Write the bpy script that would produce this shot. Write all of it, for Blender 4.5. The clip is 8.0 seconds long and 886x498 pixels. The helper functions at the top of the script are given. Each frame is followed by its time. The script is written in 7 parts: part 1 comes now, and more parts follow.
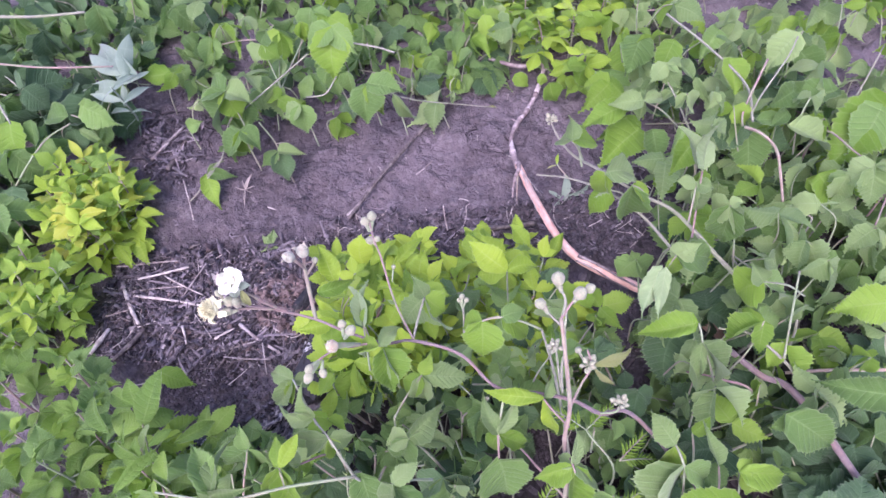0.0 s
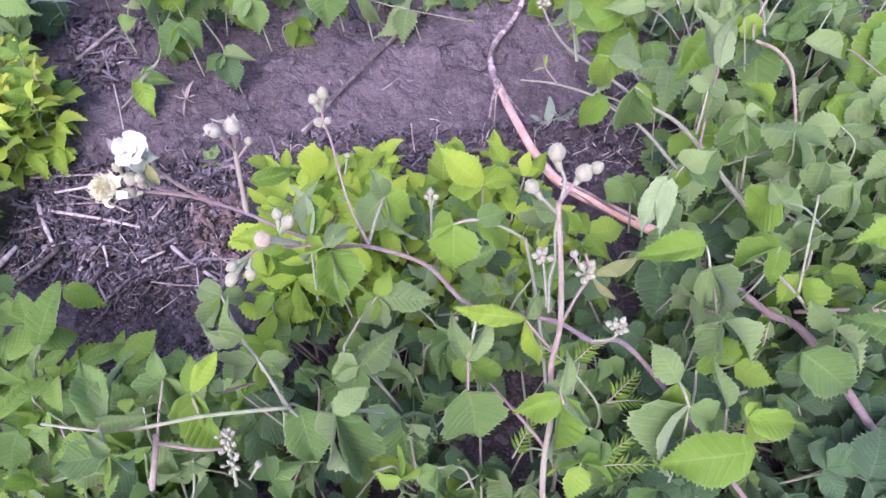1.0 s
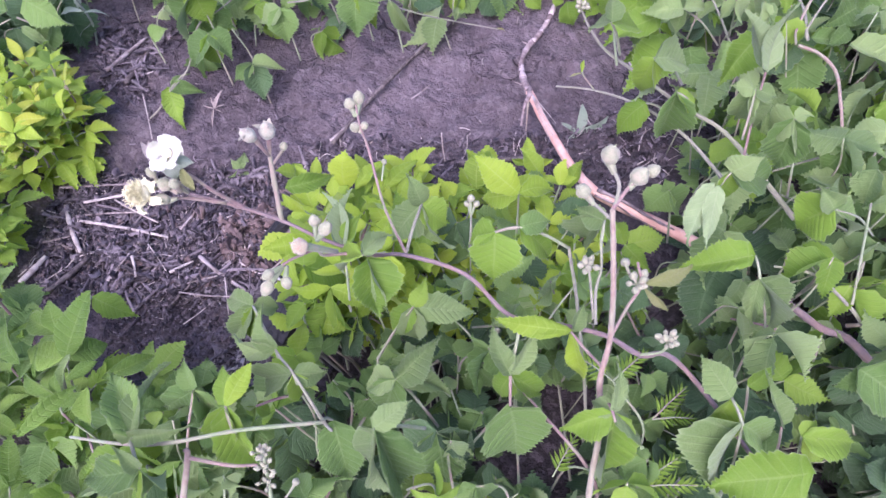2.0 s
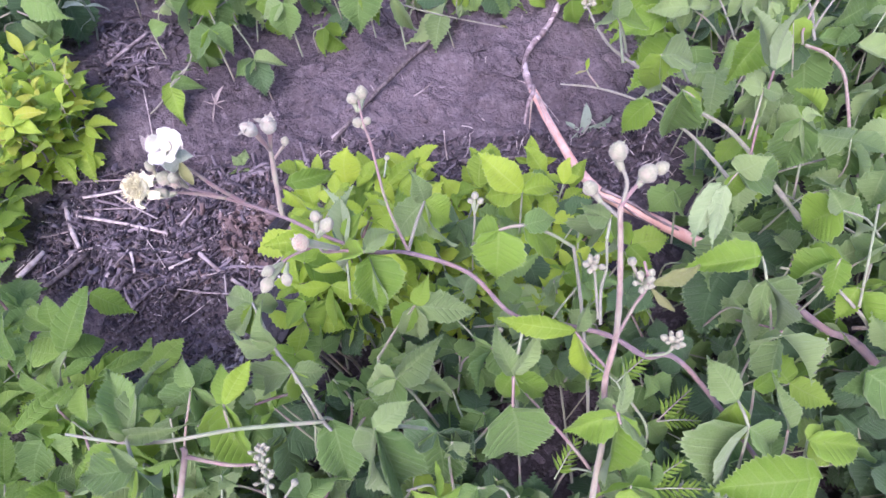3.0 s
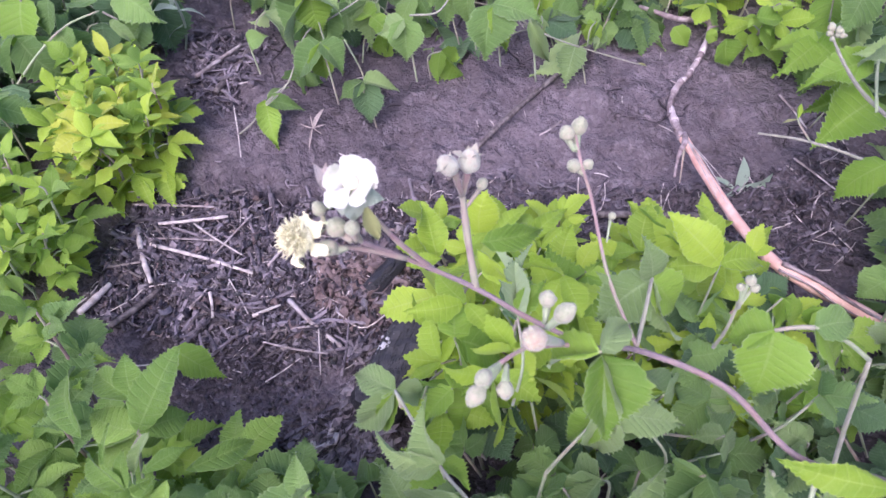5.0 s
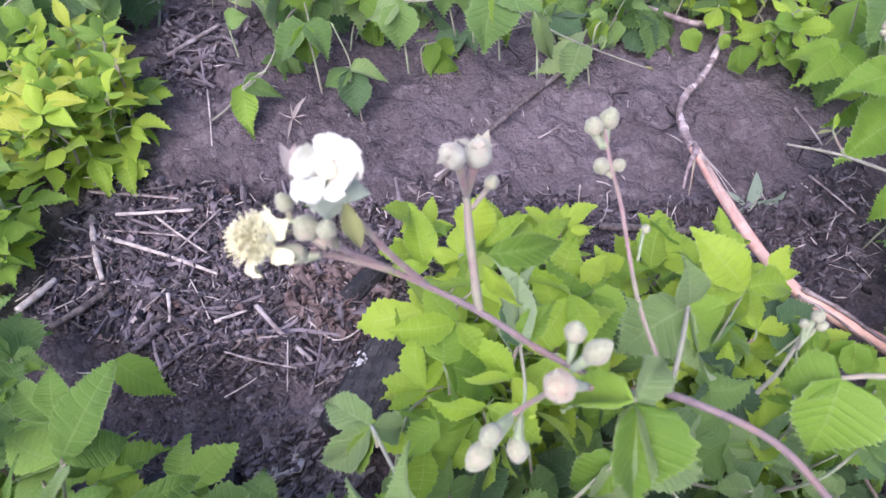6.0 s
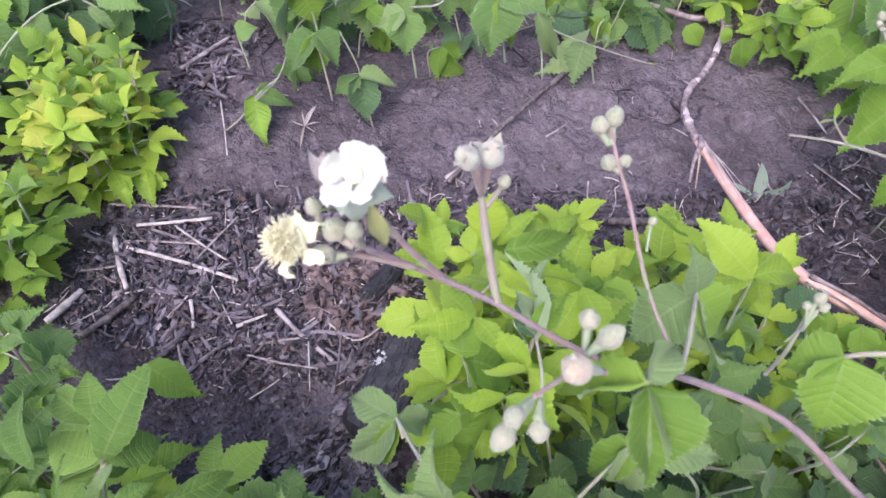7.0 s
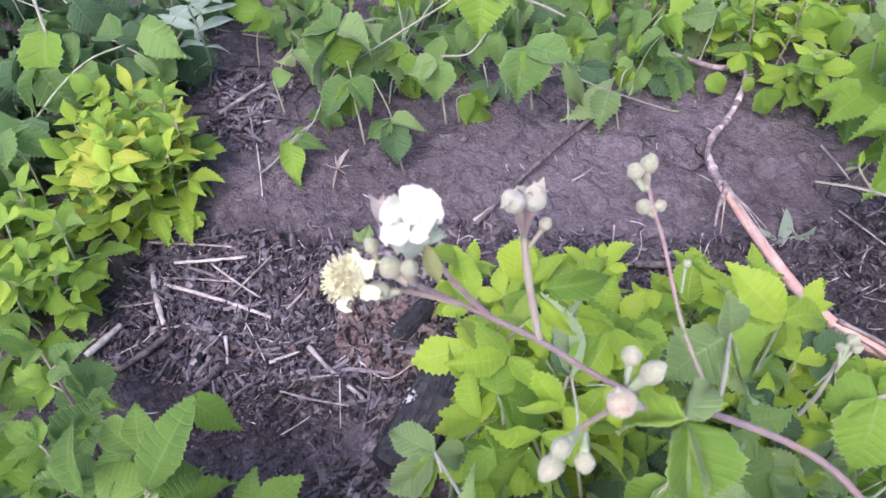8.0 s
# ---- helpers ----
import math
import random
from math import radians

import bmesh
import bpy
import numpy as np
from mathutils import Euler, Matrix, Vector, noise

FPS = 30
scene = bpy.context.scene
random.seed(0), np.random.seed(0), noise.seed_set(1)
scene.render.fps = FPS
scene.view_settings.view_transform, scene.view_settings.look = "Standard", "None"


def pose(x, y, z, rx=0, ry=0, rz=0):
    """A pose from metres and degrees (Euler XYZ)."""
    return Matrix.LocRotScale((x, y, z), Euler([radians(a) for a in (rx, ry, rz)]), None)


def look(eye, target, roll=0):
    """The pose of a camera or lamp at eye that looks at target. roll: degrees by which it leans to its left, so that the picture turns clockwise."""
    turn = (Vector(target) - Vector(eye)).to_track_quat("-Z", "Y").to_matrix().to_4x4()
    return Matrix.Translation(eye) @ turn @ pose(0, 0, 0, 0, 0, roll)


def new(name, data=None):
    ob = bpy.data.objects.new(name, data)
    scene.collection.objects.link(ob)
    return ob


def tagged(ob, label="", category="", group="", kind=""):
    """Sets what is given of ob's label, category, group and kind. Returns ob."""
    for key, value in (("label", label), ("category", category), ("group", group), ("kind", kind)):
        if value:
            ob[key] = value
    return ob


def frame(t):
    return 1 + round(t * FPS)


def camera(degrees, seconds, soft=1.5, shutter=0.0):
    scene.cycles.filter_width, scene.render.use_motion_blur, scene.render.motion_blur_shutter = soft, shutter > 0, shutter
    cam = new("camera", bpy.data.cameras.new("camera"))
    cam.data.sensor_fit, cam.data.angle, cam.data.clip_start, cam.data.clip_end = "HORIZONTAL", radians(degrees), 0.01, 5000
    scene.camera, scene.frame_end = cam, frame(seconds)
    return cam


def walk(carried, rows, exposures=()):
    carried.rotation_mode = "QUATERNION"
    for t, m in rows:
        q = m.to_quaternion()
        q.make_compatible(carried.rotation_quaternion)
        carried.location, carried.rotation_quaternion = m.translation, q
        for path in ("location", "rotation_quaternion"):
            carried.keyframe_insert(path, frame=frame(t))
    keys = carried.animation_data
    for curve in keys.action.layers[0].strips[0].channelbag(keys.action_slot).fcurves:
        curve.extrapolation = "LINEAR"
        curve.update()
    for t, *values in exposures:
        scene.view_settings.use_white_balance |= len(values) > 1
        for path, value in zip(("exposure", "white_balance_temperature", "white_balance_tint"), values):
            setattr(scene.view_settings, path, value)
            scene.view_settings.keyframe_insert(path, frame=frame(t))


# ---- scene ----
cam = camera(65.15, 8.0)
cam.data.dof.use_dof, cam.data.dof.focus_distance, cam.data.dof.aperture_fstop = True, 0.62, 20
PATH = [
    (0, (0.0488, 0.0630, 0.7725), (0.0058, 1.2351, -0.8474), -6.57),
    (0.5, (0.0566, 0.0777, 0.7161), (0.0468, 1.1919, -0.9448), -4.44),
    (1, (0.0440, 0.0793, 0.6551), (0.0938, 1.1759, -1.0168), -0.55),
    (1.5, (0.0336, 0.0832, 0.6426), (0.0311, 1.2137, -1.0072), -2.98),
    (3, (0.0290, 0.0896, 0.6334), (0.0250, 1.2201, -1.0164), -2.30),
    (3.5, (0.0269, 0.0879, 0.6395), (-0.0033, 1.2313, -1.0012), -3.13),
    (4, (0.0180, 0.0897, 0.6274), (-0.0701, 1.3007, -0.9618), -3.60),
    (4.5, (-0.0348, 0.1328, 0.5993), (-0.1038, 1.3607, -0.9779), -1.37),
    (4.7, (-0.0558, 0.1521, 0.5756), (-0.1546, 1.3633, -1.0129), -1.96),
    (5.8, (-0.0815, 0.2125, 0.5105), (-0.0785, 1.4609, -1.0520), 3.73),
    (6, (-0.0804, 0.2144, 0.5023), (-0.1061, 1.4471, -1.0725), 3.88),
    (6.5, (-0.0802, 0.2089, 0.5020), (-0.1031, 1.4345, -1.0783), 2.65),
    (7, (-0.0834, 0.2042, 0.5126), (-0.1363, 1.4380, -1.0606), 1.03),
    (7.5, (-0.0937, 0.2030, 0.5130), (-0.2051, 1.4676, -1.0324), -0.64),
    (8, (-0.0937, 0.1939, 0.5221), (-0.2027, 1.5173, -0.9735), -0.04),
]
EXPOSURES = [(0, 1.25, 5640, 41), (4.5, 1.24, 5640, 40), (6, 1.17, 5760, 29), (8, 1.18, 5790, 28)]
walk(cam, [(t, look(eye, target, roll)) for t, eye, target, roll in PATH], EXPOSURES)

# ---- world, sun, exposure ----
SUN_UP, SUN_TURN = 53, 198
world = bpy.data.worlds.new("overcast_sky")
scene.world = world
world.use_nodes = True
wt = world.node_tree
sky = wt.nodes.new("ShaderNodeTexSky")
sky.sky_type = "NISHITA"
sky.sun_disc = False
sky.sun_elevation, sky.sun_rotation = radians(SUN_UP), radians(SUN_TURN)
sky.dust_density, sky.ozone_density = 4.0, 1.0
wt.links.new(sky.outputs[0], wt.nodes["Background"].inputs[0])
wt.nodes["Background"].inputs[1].default_value = 0.15
sun_data = bpy.data.lights.new("sun", "SUN")
sun_data.energy, sun_data.angle, sun_data.color = 1.35, radians(42), (1.0, 0.96, 0.9)
sun = new("sun", sun_data)
sun.matrix_world = look((0, 0, 8), Vector((0, 0, 8)) - 8 * Vector((math.sin(radians(SUN_TURN)) * math.cos(radians(SUN_UP)), math.cos(radians(SUN_TURN)) * math.cos(radians(SUN_UP)), math.sin(radians(SUN_UP)))))


# ---- materials ----
class Nodes:
    """A node material, written down as a short chain of calls."""

    def __init__(self, name):
        self.mat = bpy.data.materials.new(name)
        self.mat.use_nodes = True
        self.tree = self.mat.node_tree
        self.bsdf = self.tree.nodes["Principled BSDF"]
        self.out = self.tree.nodes["Material Output"]

    def node(self, kind, **values):
        n = self.tree.nodes.new("ShaderNode" + kind)
        for key, value in values.items():
            if key == "operation":
                n.operation = value
            elif key == "blend_type":
                n.blend_type = value
            elif key == "data_type":
                n.data_type = value
            elif key == "feature":
                n.feature = value
            else:
                n.inputs[key].default_value = value
        return n

    def link(self, a, b):
        self.tree.links.new(a, b)

    def maths(self, op, a, b=0.0, c=0.0):
        n = self.node("Math", operation=op)
        for k, v in enumerate((a, b, c)):
            if isinstance(v, (int, float)):
                n.inputs[k].default_value = v
            else:
                self.link(v, n.inputs[k])
        return n.outputs[0]

    def mix(self, fac, a, b, how="MIX"):
        n = self.node("Mix", data_type="RGBA", blend_type=how)
        for socket, v in ((n.inputs[0], fac), (n.inputs[6], a), (n.inputs[7], b)):
            if isinstance(v, (int, float)):
                socket.default_value = v
            elif isinstance(v, tuple):
                socket.default_value = (*v, 1)
            else:
                self.link(v, socket)
        return n.outputs[2]

    def ramp(self, fac, *stops):
        n = self.node("ValToRGB")
        while len(n.color_ramp.elements) < len(stops):
            n.color_ramp.elements.new(0.5)
        for e, (at, colour) in zip(n.color_ramp.elements, stops):
            e.position, e.color = at, (*colour, 1) if isinstance(colour, tuple) else (colour, colour, colour, 1)
        self.link(fac, n.inputs[0])
        return n.outputs[0]

    def noise(self, scale, detail=4.0, rough=0.55, where=None):
        n = self.node("TexNoise", Scale=scale, Detail=detail, Roughness=rough)
        self.link(where or self.coords(), n.inputs["Vector"])
        return n.outputs[0]

    def coords(self, which="Object"):
        return self.node("TexCoord").outputs[which]

    def bump(self, height, strength, distance):
        n = self.node("Bump", Strength=strength, Distance=distance)
        self.link(height, n.inputs["Height"])
        self.link(n.outputs[0], self.bsdf.inputs["Normal"])
        return n.outputs[0]

    def random(self):
        return self.node("ObjectInfo").outputs["Random"]


def leaf_material(name, dark, mid, light, vein, veins=9.0, glow=0.3, rough=0.44, relief=0.5, sheen=0.15):
    """A leaf: colour by the single leaf, finely netted between paler veins, light through the blade."""
    m = Nodes(name)
    uv = m.node("SeparateXYZ")
    m.link(m.coords("UV"), uv.inputs[0])
    side = m.maths("ABSOLUTE", m.maths("MULTIPLY_ADD", uv.outputs[0], 2.0, -1.0))
    along = uv.outputs[1]
    rib = m.ramp(side, (0.02, 1.0), (0.07, 0.0))
    beat = m.maths("FRACT", m.maths("MULTIPLY_ADD", along, veins, 0.0))
    saw = m.maths("ABSOLUTE", m.maths("SUBTRACT", beat, 0.5))
    lateral = m.ramp(saw, (0.0, 1.0), (0.05, 0.6), (0.13, 0.0))
    fine = m.noise(26.0, 3.0)
    mottle = m.noise(3.0, 3.0)
    net = m.node("TexVoronoi", Scale=34.0, feature="DISTANCE_TO_EDGE")
    m.link(m.coords(), net.inputs["Vector"])
    mesh_lines = m.ramp(net.outputs["Distance"], (0.0, 1.0), (0.12, 0.0))
    own = m.random()
    base = m.ramp(own, (0.0, dark), (0.5, mid), (1.0, light))
    base = m.mix(m.ramp(mottle, (0.4, 0.0), (0.75, 0.35)), base, light)
    base = m.mix(m.maths("MULTIPLY", m.ramp(fine, (0.4, 0.0), (0.75, 1.0)), 0.22), base, dark)
    base = m.mix(m.maths("MULTIPLY", mesh_lines, 0.16), base, vein)
    base = m.mix(m.maths("MULTIPLY", lateral, 0.26), base, vein)
    base = m.mix(m.maths("MULTIPLY", rib, 0.4), base, vein)
    edge = m.maths("MULTIPLY", m.ramp(side, (0.92, 0.0), (1.0, 1.0)), 0.5)
    base = m.mix(edge, base, vein)
    # here and there a browned, insect-eaten spot
    spot = m.maths("MULTIPLY", m.ramp(m.noise(7.0, 2.0), (0.72, 0.0), (0.76, 0.55)), m.ramp(own, (0.7, 0.0), (0.75, 1.0)))
    base = m.mix(spot, base, (0.2, 0.15, 0.06))
    m.link(base, m.bsdf.inputs["Base Color"])
    m.bsdf.inputs["Roughness"].default_value = rough
    m.bsdf.inputs["Specular IOR Level"].default_value = 0.32
    m.bsdf.inputs["Sheen Weight"].default_value = sheen
    height = m.maths("ADD", m.maths("MULTIPLY", lateral, -0.7), m.maths("MULTIPLY", fine, 0.45))
    height = m.maths("ADD", height, m.maths("MULTIPLY", mesh_lines, -0.35))
    normal = m.bump(height, relief, 0.002)
    through_light = m.node("BsdfTranslucent")
    m.link(m.mix(0.55, base, light), through_light.inputs["Color"])
    m.link(normal, through_light.inputs["Normal"])
    both = m.node("MixShader", Fac=glow)
    m.link(m.bsdf.outputs[0], both.inputs[1])
    m.link(through_light.outputs[0], both.inputs[2])
    m.link(both.outputs[0], m.out.inputs["Surface"])
    return m.mat


def plain_material(name, a, b, c=None, scale=60.0, rough=0.7, relief=0.3, depth=0.002, stretch=(1, 1, 1), vary=0.0, sheen=0.0):
    """Two or three colours in a noise, stretched along the thing's own axes, with a fine relief."""
    m = Nodes(name)
    mapping = m.node("Mapping", Scale=stretch)
    m.link(m.coords(), mapping.inputs["Vector"])
    coarse = m.noise(scale * 0.25, 3.0, 0.6, mapping.outputs[0])
    fine = m.noise(scale, 5.0, 0.6, mapping.outputs[0])
    colour = m.mix(m.ramp(fine, (0.35, 0.0), (0.65, 1.0)), a, b)
    if c:
        colour = m.mix(m.ramp(coarse, (0.45, 0.0), (0.65, 0.25 if vary else 1.0)), colour, c)
    if vary:
        colour = m.mix(m.maths("MULTIPLY", m.maths("POWER", m.node("NewGeometry").outputs["Random Per Island"], 3.0), vary), colour, c or b)
    m.link(colour, m.bsdf.inputs["Base Color"])
    m.bsdf.inputs["Roughness"].default_value = rough
    m.bsdf.inputs["Specular IOR Level"].default_value = 0.25
    m.bsdf.inputs["Sheen Weight"].default_value = sheen
    m.bump(fine, relief, depth)
    return m.mat


def soil_material():
    """Damp grey-brown clay: cracks between clods, crumbs, darker patches and litter beds, shade painted under the
    bushes, specks of bark.
    """
    m = Nodes("soil")
    where = m.coords()
    warp = m.node("TexNoise", Scale=14.0, Detail=3.0)
    m.link(where, warp.inputs["Vector"])
    shifted = m.node("VectorMath", operation="MULTIPLY_ADD")
    m.link(warp.outputs["Color"], shifted.inputs[0])
    shifted.inputs[1].default_value = (0.03, 0.03, 0.03)
    m.link(where, shifted.inputs[2])
    broad = m.node("TexNoise", Scale=7.0, Detail=4.0)
    m.link(where, broad.inputs["Vector"])
    wide_warp = m.node("VectorMath", operation="MULTIPLY_ADD")
    m.link(broad.outputs["Color"], wide_warp.inputs[0])
    wide_warp.inputs[1].default_value = (0.16, 0.16, 0.0)
    off = m.node("VectorMath", operation="ADD")
    m.link(where, off.inputs[0])
    off.inputs[1].default_value = (-0.08, -0.08, 0.0)
    m.link(off.outputs[0], wide_warp.inputs[2])
    cells = m.node("TexVoronoi", Scale=21.0, feature="DISTANCE_TO_EDGE")
    m.link(shifted.outputs[0], cells.inputs["Vector"])
    crumbs = m.node("TexVoronoi", Scale=120.0)
    m.link(where, crumbs.inputs["Vector"])
    big, mid, fine = m.noise(5.0, 3.0), m.noise(38.0, 5.0, 0.6), m.noise(240.0, 5.0, 0.65)
    some = m.ramp(m.noise(7.0, 3.0), (0.57, 0.0), (0.66, 1.0))
    crack = m.maths("MULTIPLY", m.ramp(cells.outputs["Distance"], (0.0, 1.0), (0.03, 0.0)), some)
    colour = m.mix(m.ramp(mid, (0.3, 0.0), (0.62, 1.0)), SOIL_A, SOIL_B)
    colour = m.mix(m.ramp(big, (0.42, 0.0), (0.62, 0.75)), colour, SOIL_C)
    colour = m.mix(m.ramp(fine, (0.55, 0.0), (0.8, 0.35)), colour, SOIL_D)
    colour = m.mix(m.ramp(m.noise(11.0, 4.0, 0.6), (0.5, 0.0), (0.7, 0.6)), colour, SOIL_E)
    # dark litter beds and patches; the last two paint shade under the bushes
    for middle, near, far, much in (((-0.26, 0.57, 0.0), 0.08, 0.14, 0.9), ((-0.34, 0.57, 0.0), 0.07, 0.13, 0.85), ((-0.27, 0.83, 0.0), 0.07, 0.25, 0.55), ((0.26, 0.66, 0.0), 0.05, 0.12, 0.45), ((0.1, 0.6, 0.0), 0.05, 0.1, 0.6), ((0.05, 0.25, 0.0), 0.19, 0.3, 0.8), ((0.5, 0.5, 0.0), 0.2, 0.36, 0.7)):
        darkened = m.node("VectorMath", operation="DISTANCE")
        m.link(wide_warp.outputs[0], darkened.inputs[0])
        darkened.inputs[1].default_value = middle
        humus_and_shade = m.maths("MULTIPLY", m.ramp(darkened.outputs["Value"], (near, 1.0), (far, 0.0)), much)
        colour = m.mix(humus_and_shade, colour, (0.05, 0.042, 0.046))
    grains = m.node("TexVoronoi", Scale=330.0)
    m.link(where, grains.inputs["Vector"])
    for cell, much in ((crumbs, 0.3), (grains, 0.25)):
        shade = m.node("SeparateColor")
        m.link(cell.outputs["Color"], shade.inputs[0])
        colour = m.mix(m.ramp(shade.outputs[0], (0.75, 0.0), (1.0, much)), colour, SOIL_D)
        colour = m.mix(m.ramp(shade.outputs[1], (0.75, 0.0), (1.0, much)), colour, (0.05, 0.042, 0.046))
    colour = m.mix(m.maths("MULTIPLY", crack, 0.4), colour, (0.03, 0.024, 0.022))
    m.link(colour, m.bsdf.inputs["Base Color"])
    m.bsdf.inputs["Roughness"].default_value = 0.85
    m.bsdf.inputs["Specular IOR Level"].default_value = 0.2
    height = m.maths("ADD", m.maths("MULTIPLY", mid, 0.9), m.maths("MULTIPLY", fine, 0.45))
    height = m.maths("ADD", height, m.maths("MULTIPLY", m.noise(95.0, 5.0, 0.6), 0.45))
    height = m.maths("ADD", height, m.maths("MULTIPLY", m.maths("ADD", crumbs.outputs["Distance"], m.maths("MULTIPLY", grains.outputs["Distance"], 0.6)), -0.25))
    height = m.maths("SUBTRACT", height, m.maths("MULTIPLY", crack, 0.9))
    clods = m.node("TexVoronoi", Scale=46.0, feature="SMOOTH_F1")
    m.link(shifted.outputs[0], clods.inputs["Vector"])
    height = m.maths("SUBTRACT", height, m.maths("MULTIPLY", clods.outputs["Distance"], 0.6))
    m.bump(height, 1.0, 0.0105)
    return m.mat


def char_material():
    """Charred wood: dull black, checked across the grain, with scabs of pale ash."""
    m = Nodes("charcoal")
    along = m.node("Mapping", Scale=(0.45, 1.3, 1.3))
    m.link(m.coords(), along.inputs["Vector"])
    checks = m.noise(120.0, 4.0, 0.6, along.outputs[0])
    fine, coarse = m.noise(260.0, 5.0), m.noise(34.0, 4.0, 0.6)
    colour = m.mix(m.ramp(fine, (0.35, 0.0), (0.7, 1.0)), (0.011, 0.011, 0.013), (0.027, 0.027, 0.031))
    colour = m.mix(m.ramp(coarse, (0.6, 0.0), (0.72, 0.6)), colour, (0.07, 0.07, 0.078))
    colour = m.mix(m.ramp(coarse, (0.67, 0.0), (0.7, 0.9)), colour, (0.5, 0.5, 0.52))
    m.link(colour, m.bsdf.inputs["Base Color"])
    m.bsdf.inputs["Roughness"].default_value = 0.6
    m.bump(m.maths("ADD", m.ramp(checks, (0.36, 0.0), (0.5, 1.0)), m.maths("MULTIPLY", fine, 0.6)), 0.7, 0.002)
    return m.mat


SOIL_A, SOIL_B, SOIL_C, SOIL_D, SOIL_E = (0.088, 0.073, 0.079), (0.135, 0.113, 0.122), (0.184, 0.156, 0.168), (0.275, 0.237, 0.253), (0.14, 0.114, 0.119)
SOIL = soil_material()
BRAMBLE = leaf_material("bramble_leaf", (0.088, 0.185, 0.043), (0.148, 0.28, 0.067), (0.275, 0.45, 0.12), (0.38, 0.53, 0.22), relief=0.5, glow=0.52, sheen=0.12)
FRESH = leaf_material("fresh_leaf", (0.13, 0.265, 0.027), (0.215, 0.385, 0.042), (0.325, 0.51, 0.064), (0.3808, 0.504, 0.1568), relief=0.35, glow=0.54, sheen=0.08)
MID = leaf_material("green_leaf", (0.1, 0.215, 0.03), (0.172, 0.322, 0.048), (0.285, 0.46, 0.085), (0.37, 0.5, 0.17), relief=0.5, glow=0.52, sheen=0.1)
TAN = leaf_material("withered_leaf", (0.255, 0.2116, 0.19), (0.34, 0.2852, 0.2565), (0.408, 0.368, 0.323), (0.425, 0.3864, 0.342), glow=0.15)
# darker copy of the bramble green: deep-green leaves, and painted shade in lower layers
DEEP = leaf_material("deep_and_shaded_leaf", (0.04, 0.096, 0.036), (0.065, 0.142, 0.05), (0.105, 0.2, 0.072), (0.17, 0.27, 0.14), relief=0.6, sheen=0.1)
PALE = leaf_material("downy_leaf", (0.165, 0.275, 0.085), (0.245, 0.38, 0.12), (0.39, 0.54, 0.205), (0.48, 0.61, 0.32), sheen=0.2, relief=0.5, glow=0.55)
LIME = leaf_material("lime_leaf", (0.185, 0.325, 0.022), (0.295, 0.47, 0.033), (0.44, 0.6, 0.052), (0.4939, 0.6292, 0.1602), veins=8.0, glow=0.5, relief=0.3)
GOLD = leaf_material("golden_leaf", (0.2831, 0.3778, 0.0252), (0.3742, 0.4514, 0.0316), (0.4551, 0.5038, 0.0442), (0.5057, 0.5668, 0.1764), veins=8.0, glow=0.4, relief=0.32)
SILVER = leaf_material("silver_leaf", (0.16, 0.235, 0.165), (0.21, 0.29, 0.205), (0.27, 0.35, 0.255), (0.29, 0.37, 0.28), veins=4.0, sheen=0.4, relief=0.2)
OLIVE = leaf_material("young_bronze_leaf", (0.23, 0.29, 0.09), (0.31, 0.36, 0.12), (0.4, 0.42, 0.17), (0.42, 0.4, 0.22), glow=0.5)
CANE_RED = plain_material("red_cane", (0.25, 0.18, 0.145), (0.33, 0.265, 0.205), (0.3, 0.285, 0.2), scale=300, stretch=(1, 1, 0.3), sheen=0.2)
CANE_MAUVE = plain_material("mauve_cane", (0.15, 0.112, 0.116), (0.215, 0.168, 0.162), (0.2, 0.135, 0.118), scale=200, rough=0.7, sheen=0.2)
STALK = plain_material("leaf_stalk", (0.21, 0.27, 0.14), (0.29, 0.34, 0.21), (0.28, 0.22, 0.18), scale=150, rough=0.7, sheen=0.2)
STALK_PINK = plain_material("pink_stalk", (0.215, 0.14, 0.132), (0.295, 0.208, 0.188), (0.24, 0.236, 0.155), scale=150, rough=0.65, sheen=0.2)
STALK_GREY = plain_material("downy_stem", (0.2, 0.2, 0.15), (0.29, 0.28, 0.22), (0.24, 0.26, 0.16), scale=200, rough=0.8, sheen=0.3)
DEAD_CANE = plain_material("peeled_cane", (0.64, 0.4, 0.32), (0.76, 0.55, 0.45), (0.6, 0.34, 0.27), scale=260, stretch=(1, 1, 0.3), rough=0.6, relief=0.5)
CANE_BARK = plain_material("cane_bark", (0.15, 0.115, 0.112), (0.25, 0.2, 0.195), (0.37, 0.31, 0.305), scale=200, stretch=(1, 1, 0.4), relief=0.7)
PALE_WOOD = plain_material("pale_wood", (0.42, 0.36, 0.355), (0.55, 0.49, 0.48), (0.33, 0.27, 0.26), scale=260, stretch=(1, 1, 0.2), relief=0.5)
BARK = plain_material("grey_bark", (0.16, 0.13, 0.12), (0.26, 0.22, 0.21), (0.48, 0.43, 0.41), scale=140, relief=0.5)
STRAW = plain_material("dry_stick", (0.38, 0.34, 0.31), (0.58, 0.53, 0.49), (0.27, 0.235, 0.215), scale=400, stretch=(1, 1, 0.08), relief=0.5)
DARK_TWIG = plain_material("dark_twig", (0.06, 0.05, 0.048), (0.12, 0.1, 0.094), (0.19, 0.165, 0.155), scale=300, stretch=(1, 1, 0.12), relief=0.6)
LITTER = plain_material("litter", (0.016, 0.014, 0.017), (0.058, 0.05, 0.057), (0.3, 0.262, 0.28), scale=300, relief=0.6, vary=0.7)
CHAR = char_material()
